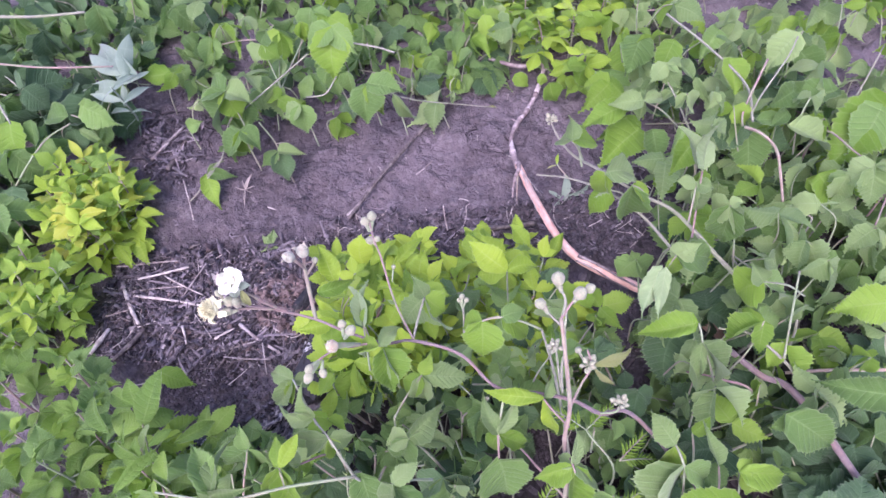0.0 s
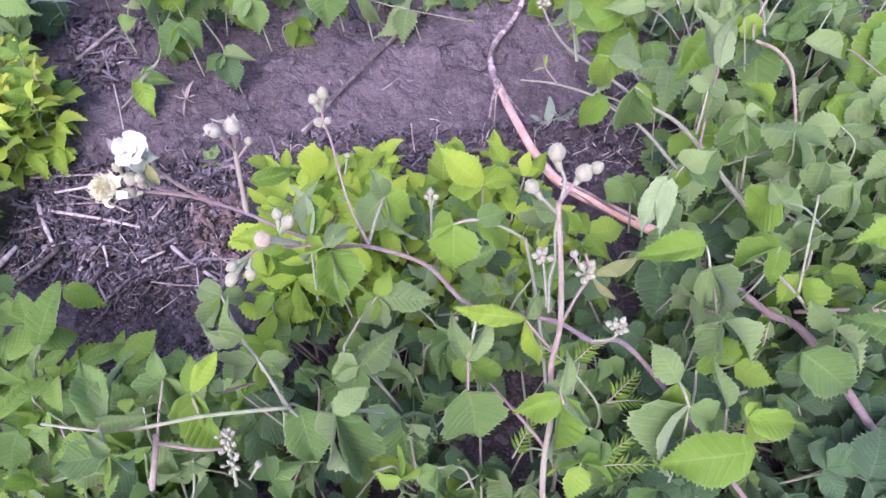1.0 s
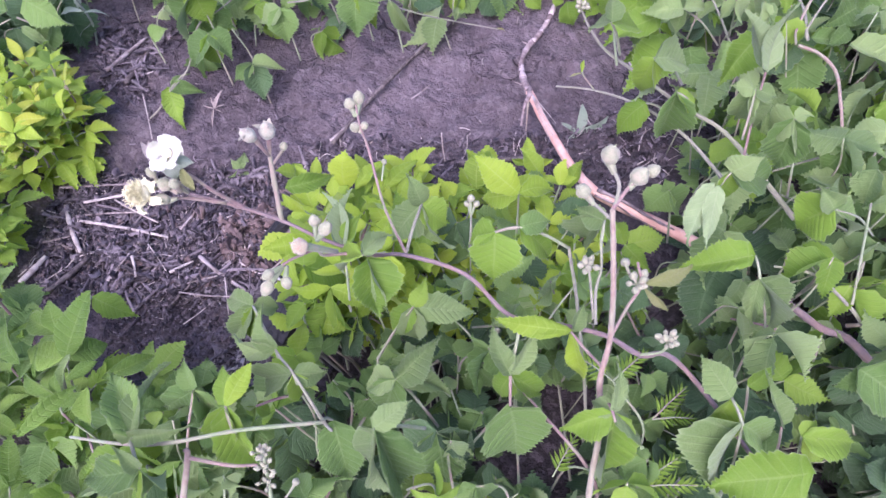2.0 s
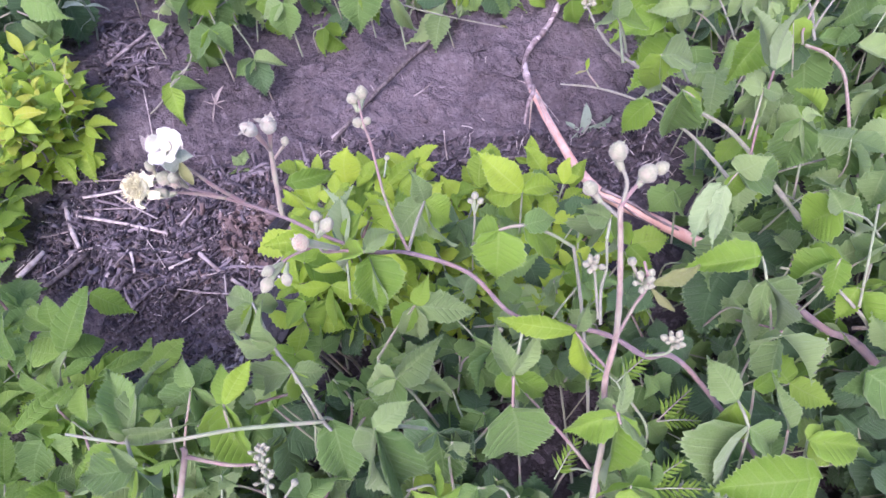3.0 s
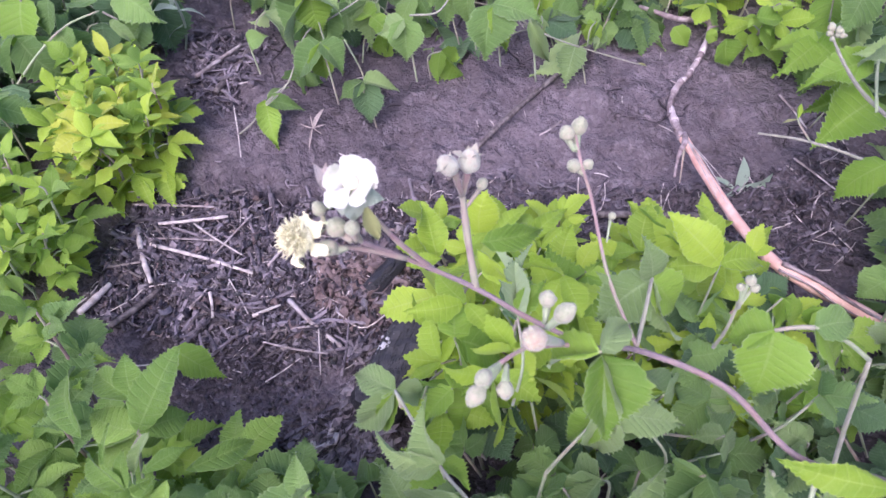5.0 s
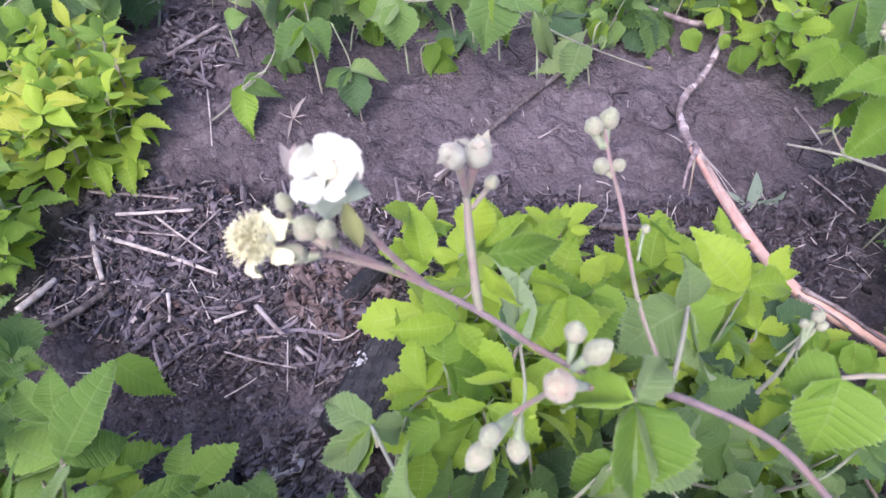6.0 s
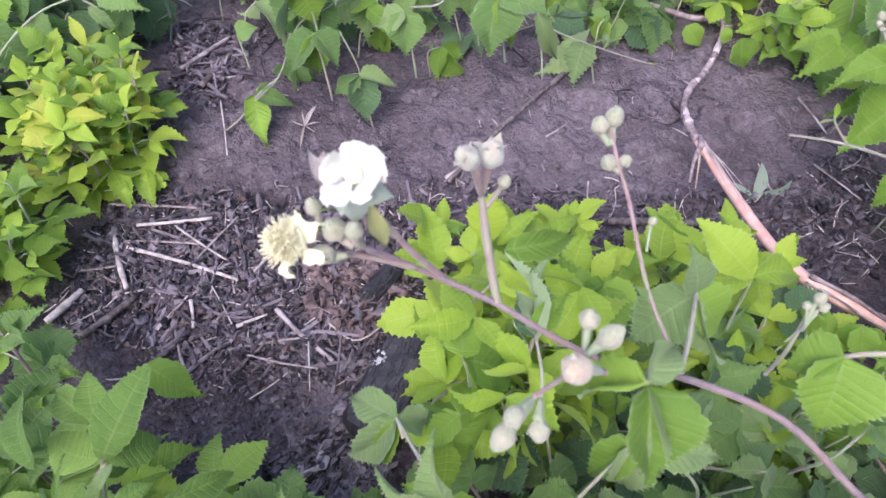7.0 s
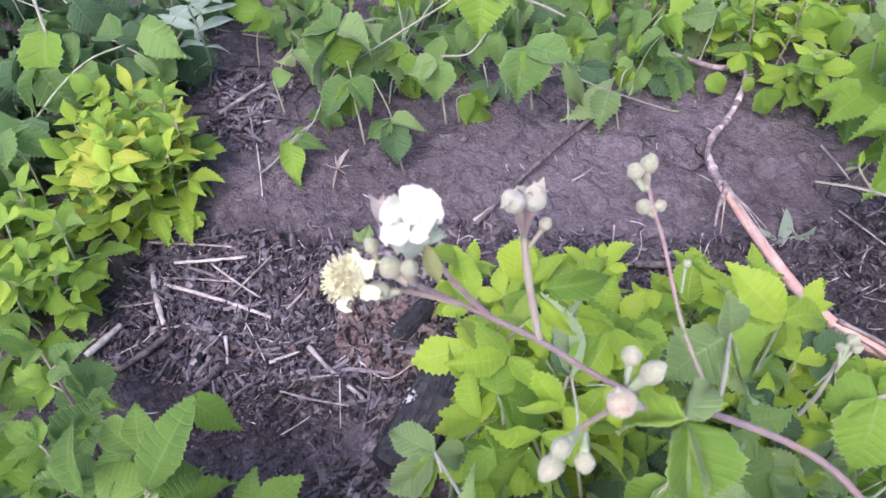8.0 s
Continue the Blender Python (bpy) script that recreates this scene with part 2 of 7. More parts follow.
ASH = plain_material("ash", (0.4, 0.4, 0.42), (0.6, 0.6, 0.62), (0.25, 0.25, 0.27), scale=400, rough=0.9)
PETAL = plain_material("petal", (0.53, 0.53, 0.475), (0.58, 0.575, 0.53), (0.49, 0.51, 0.38), scale=7, rough=0.6, relief=0.5, depth=0.0008)
CREAM = plain_material("stamen", (0.82, 0.8, 0.5), (0.88, 0.86, 0.62), (0.76, 0.72, 0.42), scale=500, rough=0.7)
BUD = plain_material("downy_bud", (0.24, 0.262, 0.16), (0.33, 0.343, 0.235), (0.325, 0.3, 0.215), scale=4, rough=0.95, relief=0.5, depth=0.0008, sheen=0.22)
SPENT = plain_material("spent_bud", (0.4, 0.35, 0.22), (0.46, 0.42, 0.29), (0.4, 0.29, 0.21), scale=7, rough=0.9, relief=0.7, depth=0.001, sheen=0.3)
WITHERED = plain_material("withered_head", (0.33, 0.345, 0.25), (0.41, 0.42, 0.325), (0.37, 0.33, 0.255), scale=7, rough=0.9, relief=0.6, depth=0.001, sheen=0.3)
SEPAL = plain_material("sepal", (0.3, 0.36, 0.2), (0.42, 0.47, 0.31), (0.42, 0.34, 0.27), scale=7, rough=0.8, sheen=0.3)
GREY_SCRAP = plain_material("grey_scrap", (0.1, 0.088, 0.093), (0.19, 0.17, 0.178), (0.3, 0.27, 0.28), scale=200, relief=0.6, vary=0.5)
HUMUS = plain_material("humus", (0.03, 0.026, 0.03), (0.075, 0.065, 0.073), (0.15, 0.13, 0.142), scale=260, relief=0.6, vary=0.5)
BROWN = plain_material("dead_leaf", (0.08, 0.058, 0.056), (0.155, 0.115, 0.11), (0.29, 0.225, 0.212), scale=160, relief=0.5, vary=0.5)
DOWNY = leaf_material("pale_sepal", (0.36, 0.44, 0.3), (0.43, 0.5, 0.37), (0.5, 0.56, 0.44), (0.5, 0.56, 0.44), veins=4.0, glow=0.3, sheen=0.3)
UNDER = leaf_material("leaf_underside", (0.215, 0.325, 0.12), (0.27, 0.385, 0.165), (0.345, 0.46, 0.225), (0.43, 0.53, 0.3), relief=0.35, glow=0.34, sheen=0.2)


# ---- builders ----
def part(name, mesh, material=None, parent=None, label="", m=None):
    """Links a mesh (or bmesh) as one object, under a thing or a part, at the world pose m."""
    if isinstance(mesh, bmesh.types.BMesh):
        data = bpy.data.meshes.new(name)
        mesh.to_mesh(data)
        mesh.free()
        mesh = data
        mesh.polygons.foreach_set("use_smooth", [True] * len(mesh.polygons))
    if material and not mesh.materials:
        mesh.materials.append(material)
    ob = new(name, mesh)
    m = m or Matrix.Identity(4)
    if parent:
        ob.parent = parent
        m = BASE_OF[parent.name].inverted() @ m
    ob.matrix_basis = m
    BASE_OF[ob.name] = BASE_OF[parent.name] @ m if parent else m
    return tagged(ob, label) if label else ob


BASE_OF = {}


def thing(name, at, label, category, group="", kind=""):
    ob = new(name)
    ob.empty_display_size = 0.02
    ob.matrix_basis = Matrix.Translation(at)
    BASE_OF[ob.name] = ob.matrix_basis.copy()
    return tagged(ob, label, category, group, kind)


def smooth_line(points, steps=6):
    """A Catmull-Rom line through the points."""
    p = [Vector(q) for q in points]
    p = [2 * p[0] - p[1]] + p + [2 * p[-1] - p[-2]]
    line = []
    for a, b, c, d in zip(p, p[1:], p[2:], p[3:]):
        for k in range(steps):
            s = k / steps
            line.append(0.5 * (2 * b + (c - a) * s + (2 * a - 5 * b + 4 * c - d) * s * s + (3 * b - a - 3 * c + d) * s**3))
    return line + [p[-2]]


def tube(points, r0, r1, sides=7, steps=6, rough=0.0, thorns=0.0, seed=1):
    """A round, tapering stem along a smooth line, with knots and prickles where asked for."""
    rng = random.Random(seed)
    line = smooth_line(points, steps)
    bm = bmesh.new()
    rings, side = [], None
    for k, p in enumerate(line):
        way = (line[min(k + 1, len(line) - 1)] - line[max(k - 1, 0)]).normalized()
        if side is None:
            side = way.orthogonal().normalized()
        side = (side - way * side.dot(way)).normalized()
        other = way.cross(side)
        r = r0 + (r1 - r0) * k / max(1, len(line) - 1)
        r *= 1 + rough * rng.uniform(-1, 1)
        ring = []
        for j in range(sides):
            a = math.tau * j / sides
            ring.append(bm.verts.new(p + r * (1 + 0.5 * rough * rng.uniform(-1, 1)) * (math.cos(a) * side + math.sin(a) * other)))
        rings.append(ring)
        for _ in range(3 if thorns and 1 < k < len(line) - 2 else 0):
            a, long = rng.uniform(0, math.tau), thorns * rng.choice((0.5, 0.6, 0.8, 1.2))
            out = math.cos(a) * side + math.sin(a) * other
            c = p + way * rng.uniform(-0.004, 0.004)
            b = [bm.verts.new(c + r * 0.8 * out + 0.3 * long * v) for v in (way * 0.7, side * 0.4 - way * 0.3, other * 0.4 - way * 0.3)]
            tip = bm.verts.new(c + (r + long) * out - way * long * 0.4)
            for q in range(3):
                bm.faces.new((b[q], b[(q + 1) % 3], tip))
    for a, b in zip(rings, rings[1:]):
        for j in range(sides):
            bm.faces.new((a[j], a[(j + 1) % sides], b[(j + 1) % sides], b[j]))
    bm.faces.new(rings[0][::-1])
    bm.faces.new(rings[-1])
    return bm


def leaf_mesh(name, material, width, belly=0.4, teeth=8, tooth=0.05, fold=0.25, arch=0.2, wave=0.03, cup=0.0, seed=1, under=None, pleat=0.015, fine=False, slant=0.4, power=1.85):
    """A leaf blade one long, along +y, its face towards +z. Its rows run along the side veins: each vein ends in a tooth,
    the blade puckers up between the veins, folds along the midrib, arches over its length and curls at its margin."""
    rng = random.Random(seed)
    per = 4 if fine else 3
    rows = per * teeth
    across = (-1.0, -0.84, -0.45, 0.0, 0.45, 0.84, 1.0) if fine else (-1.0, -0.6, 0.0, 0.6, 1.0)
    bm = bmesh.new()
    layer = bm.loops.layers.uv.new("uv")
    low_end, far_end = power * belly, power * (1 - belly)
    top = belly**low_end * (1 - belly) ** far_end
    phase, lean = rng.uniform(0, 6), rng.uniform(-0.07, 0.07)
    twist, uneven, hook = rng.gauss(0, 0.35), rng.uniform(0.5, 1.5), rng.uniform(0, 0.4)
    skew = (rng.uniform(0.9, 1.08), rng.uniform(0.9, 1.08))
    curl = rng.uniform(-0.5, 0.25)
    grid, place = [], {}
    for k in range(rows + 1):
        u = k / rows
        f = max(0.0, u**low_end * (1 - u) ** far_end / top)
        beat = (k % per) / per
        out = (-0.5, 1.0, -0.05, 0.4)[k % 4] if fine else (-0.5, 1.0, 0.15)[k % 3]
        rise = math.sin(math.pi * beat) - 0.5
        line = []
        for s in across:
            edge = abs(s) == 1
            half = 0.5 * width * f * skew[s > 0]
            saw = tooth * out * width * rng.uniform(0.6, 1.35) if edge and 0 < k < rows else 0.0
            x = s * half + (saw if s > 0 else -saw)
            forward = slant * abs(s) * (1 - u) * min(1.0, 6 * u) * width
            y = u + forward + (0.5 * tooth * max(0.0, out) if edge and k < rows else 0.0) - 0.05 * abs(s) * (1 - u) ** 4
            z = fold * abs(x) - arch * u * u + wave * math.sin(phase + 8 * u + 2 * s) * abs(s) + cup * abs(x) ** 2
            z -= pleat * width * rise * min(1.0, 2.2 * abs(s)) * (1 - 0.3 * edge) * (1 - u) ** 0.4
            z += (uneven - 1) * fold * max(0.0, x) - hook * max(0.0, u - 0.6) ** 2 + curl * max(0.0, abs(s) - 0.5) ** 2 * width * f
            turn = twist * u
            x, z = x * math.cos(turn) - z * math.sin(turn), x * math.sin(turn) + z * math.cos(turn)
            v = bm.verts.new((x + lean * math.sin(math.pi * u), y, z))
            place[v] = (0.5 + 0.5 * s, u)
            line.append(v)
        grid.append(line)
    for a, b in zip(grid, grid[1:]):
        for j in range(len(across) - 1):
            face = bm.faces.new((a[j], a[j + 1], b[j + 1], b[j]))
            face.smooth = True
            for loop in face.loops:
                loop[layer].uv = place[loop.vert]
    if under:
        bm.normal_update()
        low = {v: bm.verts.new(v.co - v.normal * 0.008) for v in list(place)}
        for face in list(bm.faces):
            corners = list(face.verts)[::-1]
            back = bm.faces.new([low[v] for v in corners])
            back.smooth, back.material_index = True, 1
            for loop, v in zip(back.loops, corners):
                loop[layer].uv = place[v]
    data = bpy.data.meshes.new(name)
    bm.to_mesh(data)
    bm.free()
    data.materials.append(material)
    if under:
        data.materials.append(under)
    return data


def kinds(name, material, width, n=6, seed=1, **shape):
    rng = random.Random(seed)
    made = []
    for k in range(n):
        own = dict(shape)
        own["fold"] = shape.get("fold", 0.25) + (rng.uniform(-0.55, -0.2) if k % 3 == 2 else rng.uniform(-0.12, 0.35))
        own["arch"] = shape.get("arch", 0.15) + rng.uniform(-0.12, 0.25)
        own["wave"] = shape.get("wave", 0.03) * rng.uniform(0.5, 1.6)
        made.append(leaf_mesh(name, material, width * rng.uniform(0.86, 1.14), seed=seed * 31 + k, **own))
    return made


SHAPES = {
    "b": (BRAMBLE, 0.76, dict(teeth=9, tooth=0.055, fold=0.4, arch=0.28, wave=0.035, belly=0.18, power=2.0, slant=0.42)),
    "f": (FRESH, 0.67, dict(teeth=9, tooth=0.055, fold=0.36, arch=0.24, wave=0.035, belly=0.19, power=2.0, slant=0.42)),
    "d": (DEEP, 0.82, dict(teeth=9, tooth=0.055, fold=0.24, arch=0.24, wave=0.035, belly=0.18, power=1.9, slant=0.42)),
    "p": (PALE, 0.7, dict(teeth=9, tooth=0.055, fold=0.46, arch=0.28, wave=0.04, belly=0.19, power=2.0, slant=0.42)),
    "y": (LIME, 0.58, dict(teeth=8, tooth=0.048, fold=0.28, arch=0.16, belly=0.36, slant=0.35)),
    "g": (GOLD, 0.54, dict(teeth=8, tooth=0.046, fold=0.28, arch=0.14, belly=0.36, slant=0.35)),
    "s": (SILVER, 0.24, dict(belly=0.45, teeth=5, tooth=0.0, fold=0.3, pleat=0.0, slant=0.1)),
    "o": (OLIVE, 0.45, dict(teeth=9, tooth=0.03, fold=0.45)),
    "t": (TAN, 0.22, dict(teeth=5, tooth=0.0, fold=0.4, pleat=0.0, slant=0.1)),
    "w": (DOWNY, 0.75, dict(teeth=5, tooth=0.0, fold=0.3, arch=0.1, belly=0.3, pleat=0.0, slant=0.1)),
    "n": (MID, 0.52, dict(teeth=9, tooth=0.042, fold=0.3, arch=0.14, belly=0.38, slant=0.35)),
}
LEAF = {k: kinds("leaflet", m, w, 9, 3 + n, **shape) for n, (k, (m, w, shape)) in enumerate(SHAPES.items())}
# the same leaves in finer make, with their pale downy undersides, for the shoots that stand free
LEAF_FULL = {k: kinds("leaflet", m, w, 9, 40 + n, under=UNDER if k in "bdfpyon" else None, fine=k in "bdfpyn", **shape) for n, (k, (m, w, shape)) in enumerate(SHAPES.items())}


def blade(parent, kind, base, tip, wide=1.0, roll=0.0, facing=(0, -0.45, 0.9), pick=None, name="leaflet", full=False):
    """One leaf from its base to its tip, with its face turned as near as can be to the way given, then rolled."""
    base, tip = Vector(base), Vector(tip)
    along = tip - base
    size = along.length
    along /= size
    face = Vector(facing)
    face = (face - along * face.dot(along)).normalized()
    face = Matrix.Rotation(radians(roll), 3, along) @ face
    side = along.cross(face)
    m = Matrix((side * size * wide, along * size, face * size)).transposed().to_4x4()
    m.translation = base
    meshes = (LEAF_FULL if full else LEAF)[kind]
    return part(name, meshes[pick % len(meshes) if pick is not None else RNG.randrange(len(meshes))], None, parent, "", m)


RNG = random.Random(11)


def stalk(parent, points, r0=0.0011, r1=0.0008, material=None, name="leaf_stalk"):
    return part(name, tube(points, r0, r1, 5, 4, seed=RNG.randrange(999)), material or STALK, parent)


def trifoliate(plant, node, root, heading, size, kind, droop=0.35, lobes=3, material=None, spread=75):
    """A leaf of three (or five) leaflets on a stalk from root to node. heading: degrees from +y towards +x."""
    node, root = Vector(node), Vector(root)
    mid = 0.5 * (node + root) + Vector((RNG.uniform(-0.01, 0.01), RNG.uniform(-0.01, 0.01), 0.012))
    leaf = stalk(plant, (root, mid, node), 0.0011, 0.0008, material, "leaf")
    turns = (0, -spread, spread) if lobes == 3 else (0, -spread * 0.7, spread * 0.7, -spread * 1.5, spread * 1.5)
    lie, lean = RNG.gauss(0.1, 0.45), (RNG.gauss(0, 0.75), RNG.gauss(-0.15, 0.75), 1)
    for k, turn in enumerate(turns):
        a = radians(heading + turn + RNG.uniform(-14, 14))
        long = size * (1.0 if k == 0 else RNG.uniform(0.72, 0.92))
        d = droop + lie + RNG.uniform(-0.3, 0.35)
        way = Vector((math.sin(a) * math.cos(d), math.cos(a) * math.cos(d), -math.sin(d)))
        start = node + way * (0.12 * size if k == 0 else 0.03 * size)
        blade(leaf, kind, start, start + way * long, RNG.uniform(0.85, 1.12), RNG.gauss(0, 38), lean)
    return leaf


def inside(poly, x, y):
    odd = False
    for (ax, ay), (bx, by) in zip(poly, poly[1:] + poly[:1]):
        if (ay > y) != (by > y) and x < ax + (y - ay) / (by - ay) * (bx - ax):
            odd = not odd
    return odd


def whole_leaf(kind, seed):
    """A leaf of three leaflets in one mesh, one long, its stalk coming from below; for the shaded lower layers."""
    rng, bm = random.Random(seed), bmesh.new()
    lie = rng.gauss(0.45, 0.3)
    for k, turn in enumerate((0, -75, 75)):
        a, d = radians(turn + rng.uniform(-14, 14)), lie + rng.uniform(-0.3, 0.35)
        way = Vector((math.sin(a) * math.cos(d), math.cos(a) * math.cos(d), -math.sin(d)))
        face = Vector((rng.gauss(0, 0.3), rng.gauss(0, 0.3), 1))
        face = Matrix.Rotation(rng.gauss(0, 0.45), 3, way) @ (face - way * face.dot(way)).normalized()
        long = 1.0 if k == 0 else rng.uniform(0.72, 0.92)
        m = Matrix((way.cross(face) * long, way * long, face * long)).transposed().to_4x4()
        m.translation = way * (0.12 if k == 0 else 0.03)
        piece = rng.choice(LEAF[kind]).copy()
        piece.transform(m)
        bm.from_mesh(piece)
        bpy.data.meshes.remove(piece)
    stem_bm = tube(((rng.uniform(-0.6, 0.6), rng.uniform(-1.2, -0.3), -1.8), (0, -0.2, -0.7), (0, 0, 0)), 0.026, 0.02, 5, 3)
    for f in stem_bm.faces:
        f.material_index, f.smooth = 1, True
    rod = bpy.data.meshes.new("rod")
    stem_bm.to_mesh(rod)
    stem_bm.free()
    bm.from_mesh(rod)
    bpy.data.meshes.remove(rod)
    data = bpy.data.meshes.new("leaf")
    bm.to_mesh(data)
    bm.free()
    data.materials.append(SHAPES[kind][0])
    data.materials.append(STALK)
    return data


WHOLE = {}
HOLLOWS = ((0.123, 0.292, 0.034), (0.1, 0.265, 0.025), (-0.056, 0.35, 0.014), (-0.128, 0.45, 0.034), (-0.122, 0.42, 0.032), (-0.13, 0.39, 0.026), (-0.115, 0.475, 0.03))  # bare gaps between the bushes


def understorey(plant, poly, low, high, count, size, choice, gap=0.024):
    """The shaded leaves near the soil, each one piece with its stalk."""
    xs, ys = [p[0] for p in poly], [p[1] for p in poly]
    made, tries = [], 0
    while len(made) < count and tries < count * 60:
        tries += 1
        x, y, z = RNG.uniform(min(xs), max(xs)), RNG.uniform(min(ys), max(ys)), RNG.uniform(low, high)
        if not inside(poly, x, y) or any((x - a) ** 2 + (y - b) ** 2 < r * r for a, b, r in HOLLOWS) or any((x - a) ** 2 + (y - b) ** 2 + 0.6 * (z - c) ** 2 < gap * gap for a, b, c in made):
            continue
        made.append((x, y, z))
        kind = RNG.choice(choice)
        if kind not in WHOLE:
            WHOLE[kind] = [whole_leaf(kind, 70 + k) for k in range(10)]
        tilt = Euler((RNG.gauss(0, 0.25), RNG.gauss(0, 0.25), RNG.uniform(0, math.tau))).to_matrix().to_4x4()
        part("leaf", RNG.choice(WHOLE[kind]), None, plant, "", Matrix.Translation((x, y, z)) @ tilt @ Matrix.Scale(size * RNG.uniform(0.75, 1.2), 4))
    framework(plant, made, max(3, count // 14))


def thicket(plant, poly, low, high, count, size, choice, droop=0.35, gap=0.03, lobes=3):
    """Fills a plan with leaves at heights between low(x, y) and high(x, y), none nearer than gap to another of its layer."""
    xs, ys = [p[0] for p in poly], [p[1] for p in poly]
    made, tries = [], 0
    while len(made) < count and tries < count * 60:
        tries += 1
        x, y = RNG.uniform(min(xs), max(xs)), RNG.uniform(min(ys), max(ys))
        if not inside(poly, x, y) or any((x - a) ** 2 + (y - b) ** 2 < r * r for a, b, r in HOLLOWS):
            continue
        z = RNG.uniform(low, high)
        if any((x - a) ** 2 + (y - b) ** 2 + 0.6 * (z - c) ** 2 < gap * gap for a, b, c in made):
            continue
        made.append((x, y, z))
        kind = RNG.choice(choice)
        root = (x + RNG.uniform(-0.03, 0.03), y + RNG.uniform(-0.03, 0.03), max(ground_z(x, y), z - RNG.uniform(0.05, 0.1)))
        trifoliate(plant, (x, y, z), root, RNG.uniform(0, 360), size * RNG.uniform(0.75, 1.2), kind, droop, lobes)
    framework(plant, made, max(3, count // 14))


def framework(plant, nodes, count):
    """The stems that carry the leaves: each rises from the soil and arches on just under the leaves."""
    rng = random.Random(len(nodes) * 7 + count)
    for _ in range(count):
        a = rng.choice(nodes)
        b = min((rng.choice(nodes) for _ in range(6)), key=lambda n: abs((n[0] - a[0]) ** 2 + (n[1] - a[1]) ** 2 - 0.012))
        foot = (a[0] + rng.uniform(-0.02, 0.02), a[1] + rng.uniform(-0.02, 0.02))
        low = [(foot[0], foot[1], ground_z(*foot) - 0.004), (a[0], a[1], max(0.01, a[2] - 0.025))]
        mid = (0.5 * (a[0] + b[0]), 0.5 * (a[1] + b[1]), max(0.015, 0.5 * (a[2] + b[2]) - 0.012))
        line = low + [mid, (b[0], b[1], max(0.012, b[2] - 0.018))]
        part("stem", tube(line, 0.0017, 0.0009, 6, 5, 0.1, 0.0007, rng.randrange(999)), rng.choice((STALK_GREY, STALK_PINK, STALK)), plant)


def shoot(plant, foot, height, size, choice, leaves=7, lobes=3, lean=(0, 0), low=0.25, rise=0.5):
    """An upright leafy shoot: a stem from the soil with leaves set spirally round it, spreading below and standing up at the tip."""
    foot = Vector((foot[0], foot[1], ground_z(*foot) - 0.004))
    top = foot + Vector((lean[0], lean[1], height))
    mid = foot.lerp(top, 0.5) + Vector((RNG.uniform(-0.006, 0.006), RNG.uniform(-0.006, 0.006), 0))
    part("stem", tube((foot, mid, top), 0.0017, 0.0009, 6, 4, 0.08, 0.0, RNG.randrange(999)), RNG.choice((STALK, STALK_PINK)), plant)
    turn = RNG.uniform(0, 360)
    for k in range(leaves):
        u = k / max(1, leaves - 1)
        turn += 137.5 + RNG.uniform(-18, 18)
        at = foot.lerp(top, low + (1 - low) * u)
        up = radians(8 + 62 * rise * u**1.3 + RNG.uniform(-12, 12))
        a = radians(turn)
        way = Vector((math.sin(a) * math.cos(up), math.cos(a) * math.cos(up), math.sin(up)))
        long = size * (1.05 - 0.4 * u) * RNG.uniform(0.85, 1.15)
        node = at + way * long * (0.55 - 0.35 * u)
        leaf = stalk(plant, (at, at.lerp(node, 0.5) + Vector((0, 0, 0.0015)), node), 0.0009, 0.0007, None, "leaf")
        face = Vector((0, 0, 1)) - 0.35 * Vector((way.x, way.y, 0))
        flat = way.cross(Vector((0, 0, 1))).normalized()
        kind = RNG.choice(choice)
        fans = (0, -62, 62) if lobes == 3 else (0, -48, 48, -105, 105)
        for j, fan in enumerate(fans if u < 0.85 else fans[:3]):
            b = radians(fan + RNG.uniform(-10, 10))
            own = (way * math.cos(b) - flat * math.sin(b) + Vector((0, 0, RNG.uniform(-0.28, 0.12)))).normalized()
            reach = long * (1.0 if j == 0 else RNG.uniform(0.68, 0.86) if j < 3 else RNG.uniform(0.45, 0.6))
            blade(leaf, kind, node + own * 0.04 * long, node + own * reach, RNG.uniform(0.9, 1.12), RNG.gauss(0, 16), face)


def shoots(plant, poly, count, gap, height, size, choice, leaves=7, lobes=3, rise=0.5):
    """Shoots side by side over a plan, leaning out from its middle; height(x, y) where they differ."""
    xs, ys = [p[0] for p in poly], [p[1] for p in poly]
    cx, cy = sum(xs) / len(xs), sum(ys) / len(ys)
    made, tries = [], 0
    while len(made) < count and tries < 4000:
        tries += 1
        x, y = RNG.uniform(min(xs), max(xs)), RNG.uniform(min(ys), max(ys))
        if not inside(poly, x, y) or any((x - a) ** 2 + (y - b) ** 2 < (r + 0.018) ** 2 for a, b, r in HOLLOWS) or any((x - a) ** 2 + (y - b) ** 2 < gap * gap for a, b in made):
            continue
        made.append((x, y))
        h = (height(x, y) if callable(height) else height) * RNG.uniform(0.82, 1.12)
        shoot(plant, (x, y), h, size * RNG.uniform(0.9, 1.1), choice, leaves, lobes, (0.22 * (x - cx), 0.22 * (y - cy)), rise=rise)


def ground_z(x, y):
    """The lie of the bare soil: nearly level, with a low bank behind and soft clods."""
    bank = 0.022 * min(1, max(0, (y - 0.66) / 0.16)) * min(1, max(0, (1.6 - y) / 0.5))
    v = Vector((x, y, 0))
    near = 1 / (1 + max(0, (x * x + (y - 0.6) ** 2) - 1.5))
    w = v + 0.02 * Vector((noise.noise(v * 16), noise.noise(v * 16 + Vector((7, 3, 0))), 0))
    ledge = 1 - 2 * abs(noise.noise(w * 15))
    return bank + near * (0.009 * noise.noise(v * 9) + 0.005 * noise.noise(v * 24) + 0.0085 * ledge * abs(ledge) + 0.0056 * noise.noise(w * 58) + 0.0022 * noise.noise(v * 110))


